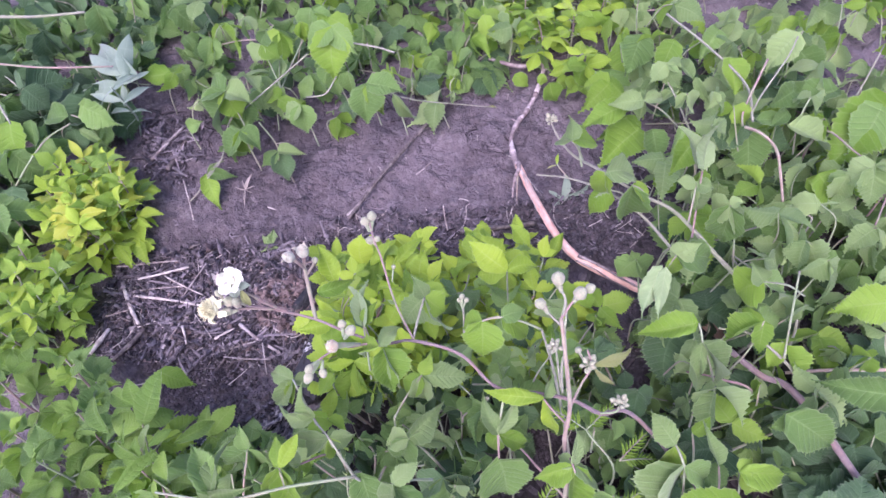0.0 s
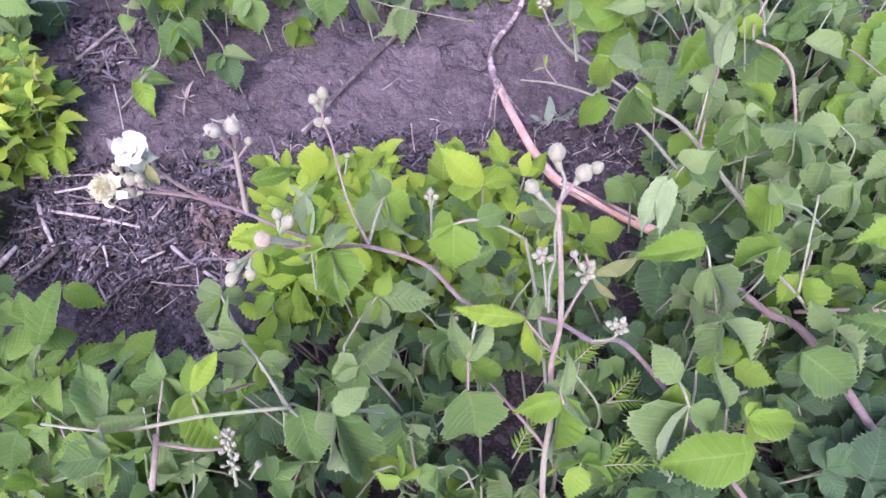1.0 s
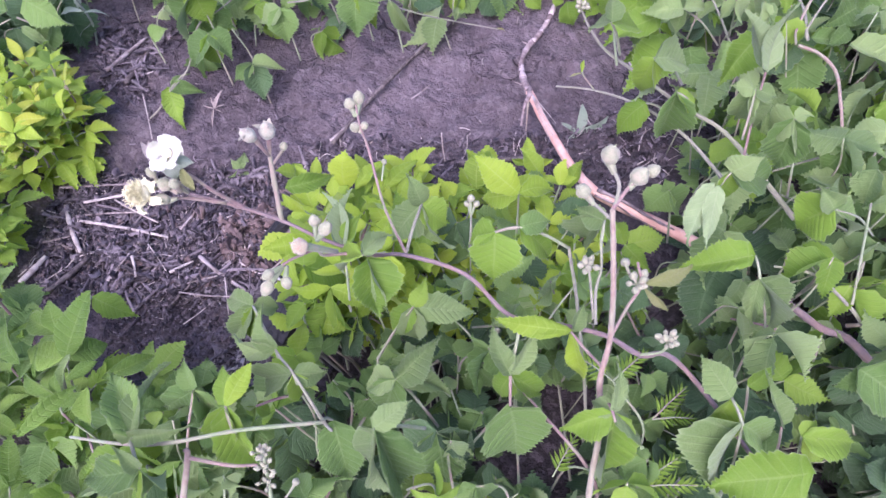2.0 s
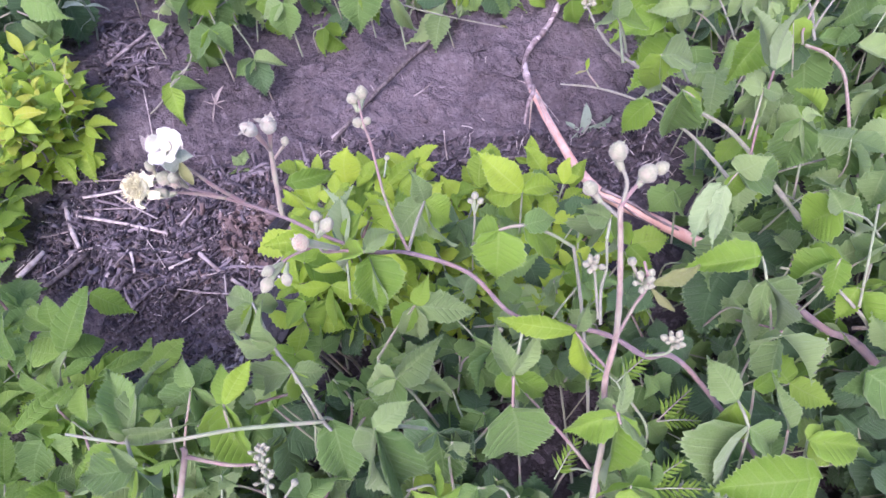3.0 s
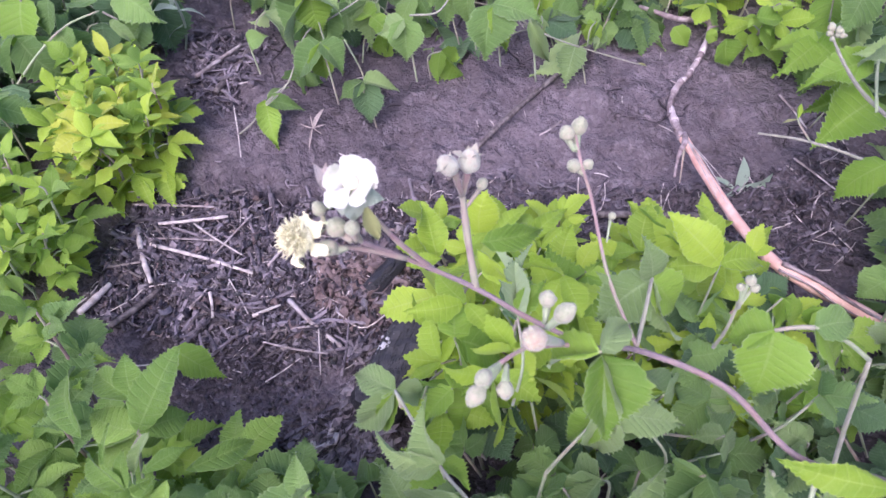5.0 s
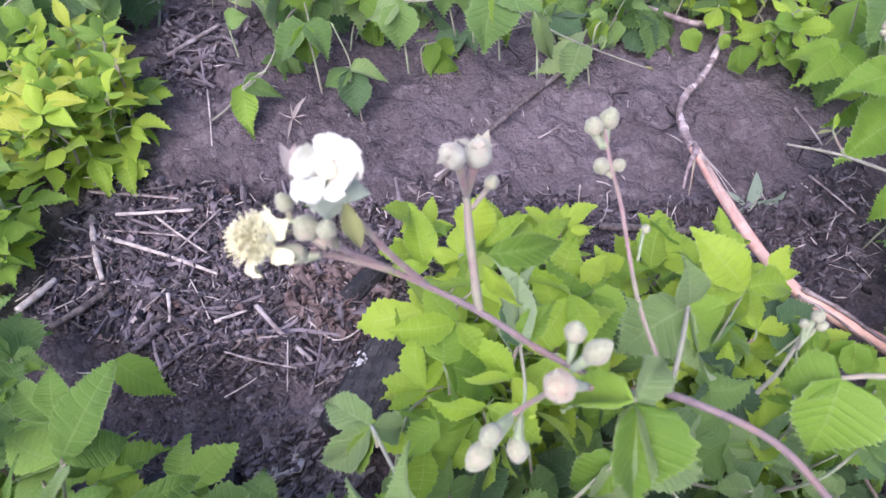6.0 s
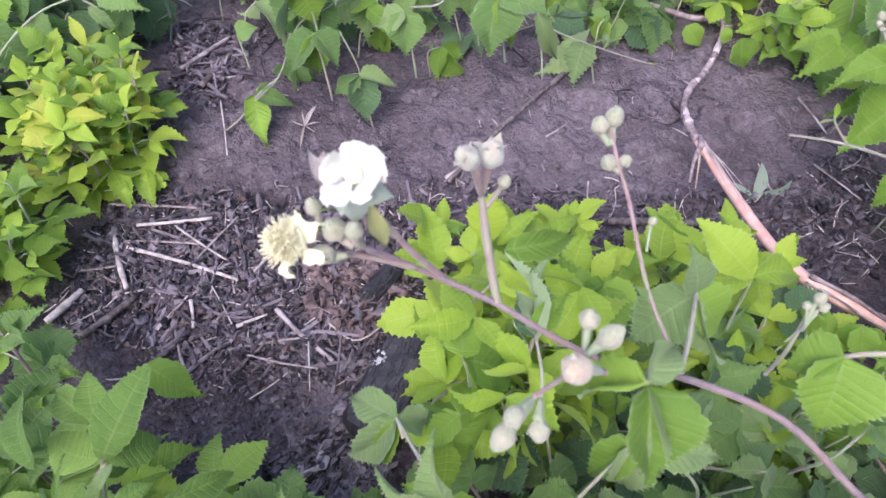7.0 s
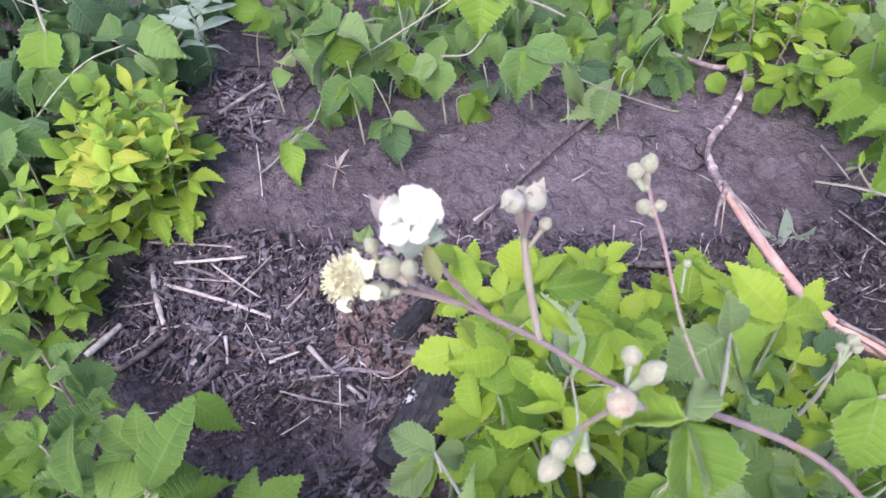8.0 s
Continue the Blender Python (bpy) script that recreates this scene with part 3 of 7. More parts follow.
# ---- the ground ----
def ground():
    far = [0.35, 0.8, 1.6, 3.5, 8, 18, 40, 90]
    xs = [-0.85 - f for f in far[::-1]] + list(np.arange(-0.85, 0.9, 0.0045)) + [0.9 + f for f in far]
    ys = [0.05 - f for f in far[::-1]] + list(np.arange(0.05, 1.35, 0.0045)) + [1.35 + f for f in far]
    verts = [(x, y, ground_z(x, y)) for y in ys for x in xs]
    n = len(xs)
    faces = [(j * n + i, j * n + i + 1, (j + 1) * n + i + 1, (j + 1) * n + i) for j in range(len(ys) - 1) for i in range(n - 1)]
    data = bpy.data.meshes.new("ground")
    data.from_pydata(verts, [], faces)
    data.polygons.foreach_set("use_smooth", [True] * len(faces))
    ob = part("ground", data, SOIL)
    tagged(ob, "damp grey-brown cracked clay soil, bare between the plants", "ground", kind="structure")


ground()


# ---- flowers and buds ----
PETAL_MESH = [leaf_mesh("petal", PETAL, w, 0.68, 6, 0.03, 0.12, a, 0.09, 0.25, k, None, 0.0, False, 0.05) for k, (a, w) in enumerate(((-0.2, 0.98), (-0.05, 0.8), (-0.3, 0.92), (0.1, 0.74), (-0.15, 1.0)))]
SPENT_PETAL = [leaf_mesh("petal", CREAM, w, 0.6, 6, 0.06, 0.3, a, 0.2, 0.2, k, None, 0.03, False, 0.12) for k, (a, w) in enumerate(((0.1, 0.6), (0.3, 0.45)))]
SEPAL_MESH = [leaf_mesh("sepal", SEPAL, 0.42, 0.35, 3, 0.0, 0.2, a, 0.02, 0.0, k, None, 0.0, False, 0.1) for k, a in enumerate((0.25, 0.4))]


def frame_of(out):
    """A turn whose z points out."""
    return Vector(out).normalized().to_track_quat("Z", "Y").to_matrix()


def petals(parent, at, out, size, meshes, name, count=5, lift=20, spin=0.0):
    turn = frame_of(out)
    for k in range(count):
        a = math.tau * k / count + spin + RNG.uniform(-0.12, 0.12)
        up = radians(lift + RNG.uniform(-8, 8))
        along = turn @ Vector((math.cos(a) * math.cos(up), math.sin(a) * math.cos(up), math.sin(up)))
        face = turn @ Vector((0, 0, 1))
        face = (face - along * face.dot(along)).normalized()
        side = along.cross(face)
        s = size * RNG.uniform(0.8, 1.1)
        m = Matrix((side * s, along * s, face * s)).transposed().to_4x4()
        m.translation = Vector(at) + along * 0.04 * size
        part(name, meshes[k % len(meshes)], None, parent, "", m)


def tuft(at, out, radius, count, seed=1):
    """A tuft of thin stamens with knobs."""
    rng, turn, bm = random.Random(seed), frame_of(out), bmesh.new()
    for k in range(count):
        a, tilt = rng.uniform(0, math.tau), radians(rng.uniform(2, 74))
        way = turn @ Vector((math.sin(tilt) * math.cos(a), math.sin(tilt) * math.sin(a), math.cos(tilt)))
        p = Vector(at)
        q = p + way * radius * rng.uniform(0.55, 1.15)
        side = way.orthogonal().normalized()
        other = way.cross(side)
        r = radius * 0.028
        ring = [[bm.verts.new(c + e * (math.cos(b) * side + math.sin(b) * other)) for b in (0, 2.1, 4.2)] for c, e in ((p, r), (q, r), (q + way * r * 1.5, r * 1.5), (q + way * r * 3, r * 0.6))]
        for u, v in zip(ring, ring[1:]):
            for j in range(3):
                bm.faces.new((u[j], u[(j + 1) % 3], v[(j + 1) % 3], v[j]))
        bm.faces.new(ring[-1])
    return bm


def bud_mesh(seed, material=None):
    """A round downy bud: five overlapping sepal lobes, drawn together to a blunt crumpled tip over a thick neck."""
    rng, bm = random.Random(seed), bmesh.new()
    rows, sides, rings = 11, 20, []
    swell = rng.uniform(0.9, 1.08)
    for k in range(rows + 1):
        v = k / rows
        body = math.sin(math.pi * (0.1 + 0.86 * v) ** 1.05) ** 0.75 * swell
        body = max(body, 0.34 if v < 0.3 else 0.1)
        ring = []
        for j in range(sides):
            a = math.tau * j / sides
            lobe = abs(math.sin(2.5 * a + 0.6 * v)) ** 0.6
            r = body * (0.88 + 0.14 * lobe * math.sin(math.pi * v)) * (1 + 0.04 * rng.uniform(-1, 1))
            ring.append(bm.verts.new((r * math.cos(a), r * math.sin(a), 2.35 * (v - 0.45) + 0.12 * lobe * (v > 0.8))))
        rings.append(ring)
    for a, b in zip(rings, rings[1:]):
        for j in range(sides):
            bm.faces.new((a[j], a[(j + 1) % sides], b[(j + 1) % sides], b[j])).smooth = True
    bm.faces.new(rings[0][::-1])
    bm.faces.new(rings[-1])
    data = bpy.data.meshes.new("bud")
    bm.to_mesh(data)
    bm.free()
    data.materials.append(material or BUD)
    return data


BUDS = [bud_mesh(k) for k in range(5)]
HEAD = bud_mesh(31, WITHERED)
HEAD_SEPAL = [leaf_mesh("sepal", WITHERED, 0.5, 0.35, 3, 0.0, 0.2, a, 0.04, 0.0, k, None, 0.0, False, 0.1) for k, a in enumerate((-0.15, -0.3, 0.1))]


def bud(parent, at, radius, out=(0, -0.2, 1), foot=None, cup=True, mesh=None, slim=1.0):
    """A bud on its short stalk, with the points of its sepals standing at the tip."""
    radius *= 0.9
    out = Vector(out).normalized()
    m = frame_of(out).to_4x4() @ Matrix.Rotation(RNG.uniform(0, 6), 4, "Z") @ Matrix.Diagonal((radius, radius, radius * slim * RNG.uniform(0.92, 1.12), 1))
    m.translation = Vector(at)
    ob = part("bud", mesh or BUDS[RNG.randrange(5)], None, parent, "", m)
    if foot:
        stalk(parent, (foot, Vector(at) - out * radius * 0.9), radius * 0.3, radius * (0.56 if radius > 0.003 else 0.42), STALK, "bud_stalk")
    if cup:
        petals(ob, Vector(at) + out * radius * 0.6 * slim, out, radius * 0.85, SEPAL_MESH, "sepal", 5, 78)
    return ob


def bud_cluster(plant, at, count, radius, reach, out=(0, -0.2, 1)):
    """A crowd of small unopened buds on short stalks from one point."""
    at, turn = Vector(at), frame_of(out)
    for k in range(count):
        a, tilt = k * 2.4, 0.25 + 0.9 * (k / count) ** 0.5
        way = turn @ Vector((math.sin(tilt) * math.cos(a), math.sin(tilt) * math.sin(a), math.cos(tilt)))
        bud(plant, at + way * reach * RNG.uniform(0.6, 1.25), radius * RNG.uniform(0.7, 1.1), way, at, False, None, 1.1)


def lf(plant, kind, base, tip, wide=1.0, roll=0.0, facing=(0, -0.5, 0.87)):
    return blade(plant, kind, base, tip, wide * RNG.uniform(0.92, 1.12), roll + RNG.gauss(0, 9), facing, name="leaf", full=True)


def stem(plant, points, r0, r1, material=None, name="stem", thorns=0.0, label="", rough=0.09):
    return part(name, tube(points, r0, r1, 8, 7, rough, thorns, RNG.randrange(999)), material or STALK_GREY, plant, label)


def spray(plant, node, foot, leaflets, material=None):
    """A leaf as it hangs: a stalk from foot to node, and leaflets from the node, each with its kind, tip, width and roll."""
    node, foot = Vector(node), Vector(foot)
    bow = Vector((0, 0, 0.08 * (node - foot).length))
    leaf = stalk(plant, (foot, 0.5 * (foot + node) + bow, node), 0.0012, 0.0009, material, "leaf")
    for kind, tip, wide, roll in leaflets:
        way = Vector(tip) - node
        out = way.normalized()
        face = (out.x * 0.45, out.y * 0.25 - 0.4, 0.85)
        blade(leaf, kind, node + way * 0.04, tip, wide, roll + RNG.gauss(0, 10), face, full=True)
    return leaf


# ---- the flowering cane ----
flowering = thing("flowering_bramble_cane", (0.3, 0.2, 0), "arching mauve bramble cane with one white open flower and grey buds", "bramble")
cane = stem(flowering, [(0.34, 0.16, 0.03), (0.27, 0.19, 0.13), (0.1907, 0.2799, 0.2000), (0.1518, 0.2758, 0.2350), (0.1290, 0.2828, 0.2500), (0.1008, 0.2880, 0.2570), (0.0699, 0.2945, 0.2600), (0.0433, 0.3234, 0.2650), (0.0058, 0.3367, 0.2700), (-0.0153, 0.3296, 0.2830), (-0.0440, 0.3379, 0.2900), (-0.0691, 0.3479, 0.2980), (-0.0990, 0.3500, 0.3150), (-0.1160, 0.3464, 0.3300)], 0.0019, 0.001, CANE_MAUVE, "cane", 0.0013)
stem(flowering, [(-0.0990, 0.3500, 0.3150), (-0.1141, 0.3461, 0.3250), (-0.1239, 0.3410, 0.3330)], 0.0012, 0.0008, STALK_PINK, "flower_stalk")
stem(flowering, [(-0.0881, 0.3521, 0.3050), (-0.1012, 0.3470, 0.3300), (-0.1081, 0.3470, 0.3420), (-0.1139, 0.3449, 0.3520)], 0.0013, 0.0008, STALK_PINK, "flower_stalk")
stem(flowering, [(-0.1160, 0.3464, 0.3300), (-0.1178, 0.3450, 0.3420), (-0.1186, 0.3487, 0.3560)], 0.0011, 0.0008, STALK_PINK, "flower_stalk")
stem(flowering, [(-0.1160, 0.3464, 0.3300), (-0.1247, 0.3457, 0.3380), (-0.1343, 0.3403, 0.3400)], 0.001, 0.0007, STALK_PINK, "flower_stalk")
flower = part("flower", tuft((-0.1162, 0.3465, 0.3640), (0.05, -0.55, 0.83), 0.003, 50, 3), CREAM, flowering, "open white flower with cream stamens")
part("flower_centre", bud_mesh(12, CREAM), None, flower, "", Matrix.Translation((-0.1163, 0.3460, 0.3648)) @ frame_of((0.05, -0.55, 0.83)).to_4x4() @ Matrix.Diagonal((0.0028, 0.0028, 0.0018, 1)))
petals(flower, (-0.1167, 0.3481, 0.3620), (0.05, -0.55, 0.83), 0.0116, PETAL_MESH, "petal", 5, 28, 0.35)
petals(flower, (-0.1170, 0.3471, 0.3600), (0.05, -0.55, 0.83), 0.0118, SEPAL_MESH, "sepal", 5, -22, 0.95)
faded = part("faded_flower", tuft((-0.1366, 0.3367, 0.3430), (-0.5, -0.5, 0.7), 0.0084, 420, 4), CREAM, flowering, "faded flower with spent cream stamens")
part("flower_centre", bud_mesh(11, CREAM), None, faded, "", Matrix.Translation((-0.1364, 0.3373, 0.3420)) @ frame_of((-0.5, -0.5, 0.7)).to_4x4() @ Matrix.Diagonal((0.0052, 0.0052, 0.004, 1)))
petals(faded, (-0.1365, 0.3379, 0.3410), (-0.5, -0.5, 0.7), 0.011, SPENT_PETAL, "petal", 5, -5, 2.6)
petals(faded, (-0.1364, 0.3383, 0.3400), (-0.5, -0.5, 0.7), 0.0105, SEPAL_MESH, "sepal", 5, -12)
bud(flowering, (-0.1270, 0.3387, 0.3350), 0.0039, (-0.6, -0.2, 0.7), (-0.1202, 0.3406, 0.3330), False)
bud(flowering, (-0.1234, 0.3417, 0.3440), 0.0048, (-0.3, -0.3, 0.9), (-0.1174, 0.3385, 0.3400))
bud(flowering, (-0.1166, 0.3384, 0.3480), 0.0036, (0.1, -0.3, 0.9), (-0.1157, 0.3386, 0.3400))
bud(flowering, (-0.1300, 0.3455, 0.3500), 0.0032, (-0.2, -0.1, 1), (-0.1283, 0.3437, 0.3420))
lf(flowering, "o", (-0.1070, 0.3372, 0.3440), (-0.1112, 0.3425, 0.3560), 1.0, 20)
lf(flowering, "t", (-0.1248, 0.3440, 0.3600), (-0.1290, 0.3497, 0.3700), 2.2, 20)
lf(flowering, "t", (-0.1244, 0.3445, 0.3590), (-0.1262, 0.3512, 0.3690), 1.8, -40)
blade(flowering, "w", (-0.1140, 0.3450, 0.3590), (-0.1040, 0.3460, 0.3575), 1.0, 0, name="sepal", full=True)
blade(flowering, "w", (-0.1205, 0.3440, 0.3580), (-0.1225, 0.3425, 0.3490), 1.2, 0, name="sepal", full=True)
blade(flowering, "w", (-0.1165, 0.3430, 0.3590), (-0.1140, 0.3405, 0.3480), 1.2, 0, name="sepal", full=True)
# the second cluster
stem(flowering, [(-0.0691, 0.3479, 0.2980), (-0.0737, 0.3701, 0.3060), (-0.0767, 0.3868, 0.3140)], 0.0017, 0.0015, STALK_PINK, "flower_stalk")
for at, radius, out in (((-0.0826, 0.3805, 0.3400), 0.0055, (-0.45, -0.25, 0.85)), ((-0.0742, 0.3900, 0.3330), 0.0064, (0.1, -0.05, 1))):
    # withered heads, their sepals closed to a crown of points
    head = bud(flowering, at, radius, out, None, False, HEAD)
    petals(head, Vector(at) - Vector(out).normalized() * radius * 0.2, out, radius * 1.5, HEAD_SEPAL, "sepal", 6, 57)
    stalk(flowering, ((-0.0767, 0.3868, 0.3140), Vector(at) - Vector(out).normalized() * radius * 0.9), 0.0011, 0.002, STALK_PINK, "flower_stalk")
bud(flowering, (-0.0681, 0.3925, 0.3165), 0.0032, (0.3, 0.1, 0.9), (-0.0754, 0.3822, 0.3110), False)
lf(flowering, "f", (-0.0657, 0.368, 0.3055), (-0.0363, 0.3779, 0.306), 0.5, 0)
lf(flowering, "y", (-0.0685, 0.3646, 0.3030), (-0.0543, 0.3559, 0.2850), 0.6, 30)
# the third cluster
stem(flowering, [(0.0064, 0.3380, 0.2680), (-0.0071, 0.3671, 0.2830), (-0.0158, 0.3997, 0.3020), (-0.0206, 0.4126, 0.3100), (-0.0235, 0.4276, 0.3160)], 0.001, 0.0007, STALK_PINK, "flower_stalk")
bud(flowering, (-0.0275, 0.4294, 0.3153), 0.0042, (-0.2, -0.1, 1), (-0.0243, 0.4202, 0.3130), False)
bud(flowering, (-0.0216, 0.433, 0.3165), 0.0048, (0.1, -0.1, 1), (-0.0228, 0.4201, 0.3130))
bud(flowering, (-0.0241, 0.4138, 0.3090), 0.0041, (-0.4, -0.4, 0.7), (-0.0200, 0.4094, 0.3080))
bud(flowering, (-0.0179, 0.4131, 0.3110), 0.0028, (0.4, -0.2, 0.7), (-0.0200, 0.4094, 0.3080), False)
bud(flowering, (-0.0060, 0.3925, 0.2980), 0.002, (0.2, -0.1, 1), (-0.0082, 0.3820, 0.2910), False)
lf(flowering, "p", (-0.0071, 0.3657, 0.2830), (-0.0134, 0.3666, 0.2870), 0.5)
# buds under the fork
stem(flowering, [(-0.0153, 0.3296, 0.2830), (-0.0294, 0.3263, 0.2900), (-0.0416, 0.3206, 0.2980), (-0.0428, 0.3151, 0.3120), (-0.0536, 0.3050, 0.3190), (-0.0593, 0.3001, 0.3200)], 0.0011, 0.0008, STALK_PINK, "flower_stalk")
spent = bud(flowering, (-0.0476, 0.3045, 0.3309), 0.0054, (-0.3, -0.5, 0.7), (-0.0331, 0.3213, 0.3000), True, bud_mesh(9, SPENT))
petals(spent, Vector((-0.0476, 0.3045, 0.3309)) + Vector((0.3, 0.5, -0.7)).normalized() * 0.0011, (-0.3, -0.5, 0.7), 0.0078, HEAD_SEPAL, "sepal", 6, 56)
tagged(spent, "pinkish withered bud closing round its seeds")
bud(flowering, (-0.0358, 0.3189, 0.326), 0.0046, (0.5, 0.1, 0.8), (-0.0417, 0.3168, 0.3180), False)
bud(flowering, (-0.0419, 0.3243, 0.3269), 0.0036, (0.0, 0.2, 1), (-0.0423, 0.3187, 0.3180), False)
bud(flowering, (-0.0653, 0.2923, 0.3232), 0.0036, (-0.4, -0.5, 0.2), (-0.0585, 0.3015, 0.3180))
bud(flowering, (-0.0676, 0.2898, 0.3142), 0.0045, (-0.4, -0.5, -0.4), (-0.0594, 0.2996, 0.3180))
bud(flowering, (-0.0572, 0.2919, 0.3152), 0.0034, (0.1, -0.5, -0.7), (-0.0569, 0.3007, 0.3180), False)
# leaves along the cane
spray(flowering, (-0.0180, 0.3180, 0.3000), (-0.0153, 0.3296, 0.2830), [("f", (-0.0426, 0.3324, 0.2750), 0.59, 0), ("p", (-0.0015, 0.3403, 0.2980), 0.75, 0)])
spray(flowering, (0.0170, 0.3770, 0.2710), (0.0060, 0.3400, 0.2680), [("p", (-0.0074, 0.3621, 0.2450), 1.01, 0), ("p", (0.0244, 0.3518, 0.2430), 0.46, 50), ("p", (0.0125, 0.3773, 0.2950), 0.87, 0), ("f", (0.0377, 0.3712, 0.2550), 1.27, 0)], STALK_GREY)
spray(flowering, (0.0635, 0.3428, 0.2825), (0.0785, 0.3417, 0.2880), [("f", (0.0440, 0.3474, 0.2740), 1.38, 0), ("f", (0.0581, 0.3198, 0.2560), 1.63, 0)])
spray(flowering, (0.0785, 0.3417, 0.2880), (0.1120, 0.3400, 0.2650), [("f", (0.1129, 0.3367, 0.2600), 0.88, 0), ("b", (0.0995, 0.3457, 0.2900), 0.93, 0)])
stem(flowering, [(0.112, 0.34, 0.265), (0.125, 0.33, 0.2), (0.14, 0.3, 0.1), (0.15, 0.29, 0.0)], 0.0011, 0.0014, STALK_GREY)
lf(flowering, "f", (-0.0145, 0.32, 0.291), (-0.0086, 0.2922, 0.268), 1.1, -22)
lf(flowering, "p", (-0.0155, 0.32, 0.291), (-0.0105, 0.292, 0.268), 0.5, 40)
lf(flowering, "y", (0.1048, 0.2814, 0.2620), (0.0630, 0.2805, 0.2750), 0.62, 0)
lf(flowering, "y", (0.1062, 0.2800, 0.2600), (0.1105, 0.2598, 0.2250), 0.6, 30)
lf(flowering, "p", (0.1072, 0.2823, 0.2600), (0.1144, 0.2909, 0.2750), 0.8, 30)
stem(flowering, [(0.1224, 0.2589, 0.2550), (0.1117, 0.2708, 0.2600), (0.1054, 0.2806, 0.2620)], 0.0011, 0.0008, STALK_PINK, "leaf_stalk")

# ---- the upright bud stem ----
upright = thing("budding_bramble_stem", (0.15, 0.15, 0), "upright pinkish bramble stem with pale round buds on top", "bramble")
stem(upright, [(0.13, 0.17, 0.02), (0.1123, 0.1979, 0.2000), (0.1151, 0.2224, 0.2500), (0.1147, 0.2426, 0.2750), (0.1191, 0.2568, 0.2950), (0.1163, 0.2650, 0.3300), (0.1136, 0.2773, 0.3580), (0.1120, 0.2869, 0.3750)], 0.002, 0.0013, CANE_RED, "cane", 0.001)
stem(upright, [(0.1121, 0.2860, 0.3740), (0.1160, 0.2965, 0.3800), (0.1138, 0.3038, 0.3840)], 0.001, 0.0008, STALK_GREY, "bud_stalk")
stem(upright, [(0.1120, 0.2869, 0.3750), (0.1204, 0.2962, 0.3780), (0.1260, 0.2996, 0.3800)], 0.001, 0.0008, STALK_PINK, "bud_stalk")
stem(upright, [(0.1125, 0.2839, 0.3700), (0.1063, 0.2927, 0.3700), (0.1020, 0.2999, 0.3700)], 0.001, 0.0008, STALK_GREY, "bud_stalk")
bud(upright, (0.1126, 0.3093, 0.3880), 0.0054, (-0.1, -0.1, 1), (0.1142, 0.3021, 0.3830))
bud(upright, (0.1259, 0.3003, 0.3820), 0.0048, (0.3, -0.1, 0.9), (0.1212, 0.2962, 0.3780))
bud(upright, (0.1331, 0.3041, 0.3810), 0.004, (0.6, -0.1, 0.8), (0.1260, 0.2986, 0.3790), False)
bud(upright, (0.1007, 0.3009, 0.3720), 0.0046, (-0.5, -0.1, 0.8), (0.1051, 0.2935, 0.3700))
stem(upright, [(0.1184, 0.2568, 0.2950), (0.1296, 0.2719, 0.3050), (0.1365, 0.2793, 0.3150), (0.1345, 0.2881, 0.3250)], 0.001, 0.0007, STALK_PINK, "leaf_stalk")
lf(upright, "o", (0.1389, 0.2806, 0.3150), (0.1678, 0.2857, 0.3200), 0.7, 10)
lf(upright, "o", (0.1391, 0.2797, 0.3130), (0.1531, 0.2686, 0.3000), 0.5, 30)
bud(upright, (0.1279, 0.2884, 0.3250), 0.003, (-0.2, -0.3, 0.9), (0.1327, 0.2837, 0.3150))
stem(upright, [(0.1202, 0.2831, 0.2650), (0.1217, 0.3008, 0.2750), (0.1260, 0.3130, 0.2810), (0.1277, 0.3290, 0.2880), (0.1310, 0.3409, 0.2920)], 0.001, 0.0008, STALK_GREY, "leaf_stalk")
stem(upright, [(0.1195, 0.2869, 0.2650), (0.1185, 0.3098, 0.2800), (0.1169, 0.3182, 0.2830)], 0.0009, 0.0007, STALK_GREY, "bud_stalk")
bud_cluster(upright, (0.1178, 0.3153, 0.2810), 8, 0.0022, 0.0055)
bud_cluster(upright, (0.1352, 0.2813, 0.3130), 9, 0.0023, 0.006)
stem(upright, [(0.1148, 0.2355, 0.2680), (0.1153, 0.2239, 0.2850), (0.1172, 0.2153, 0.2830)], 0.001, 0.0008, STALK_PINK, "leaf_stalk")
spray(upright, (0.1310, 0.3409, 0.2920), (0.1277, 0.3290, 0.2880), [("p", (0.1150, 0.3467, 0.2550), 0.74, 0), ("p", (0.1130, 0.3466, 0.2950), 1.27, 0), ("f", (0.1544, 0.3429, 0.2480), 0.54, 0)])
spray(upright, (0.1169, 0.2200, 0.2840), (0.1148, 0.2355, 0.2680), [("f", (0.0882, 0.2150, 0.2700), 0.73, 0), ("p", (0.1413, 0.2097, 0.2650), 0.57, 0), ("f", (0.1231, 0.1918, 0.2250), 0.53, 0), ("p", (0.1250, 0.2384, 0.3000), 0.56, 0), ("p", (0.1047, 0.2297, 0.2800), 1.02, 0)], STALK_PINK)
stem(upright, [(0.1501, 0.2759, 0.2350), (0.1629, 0.2726, 0.2450), (0.1655, 0.2771, 0.2550)], 0.0009, 0.0007, STALK, "bud_stalk")
bud_cluster(upright, (0.1653, 0.2760, 0.2520), 10, 0.0022, 0.0055)

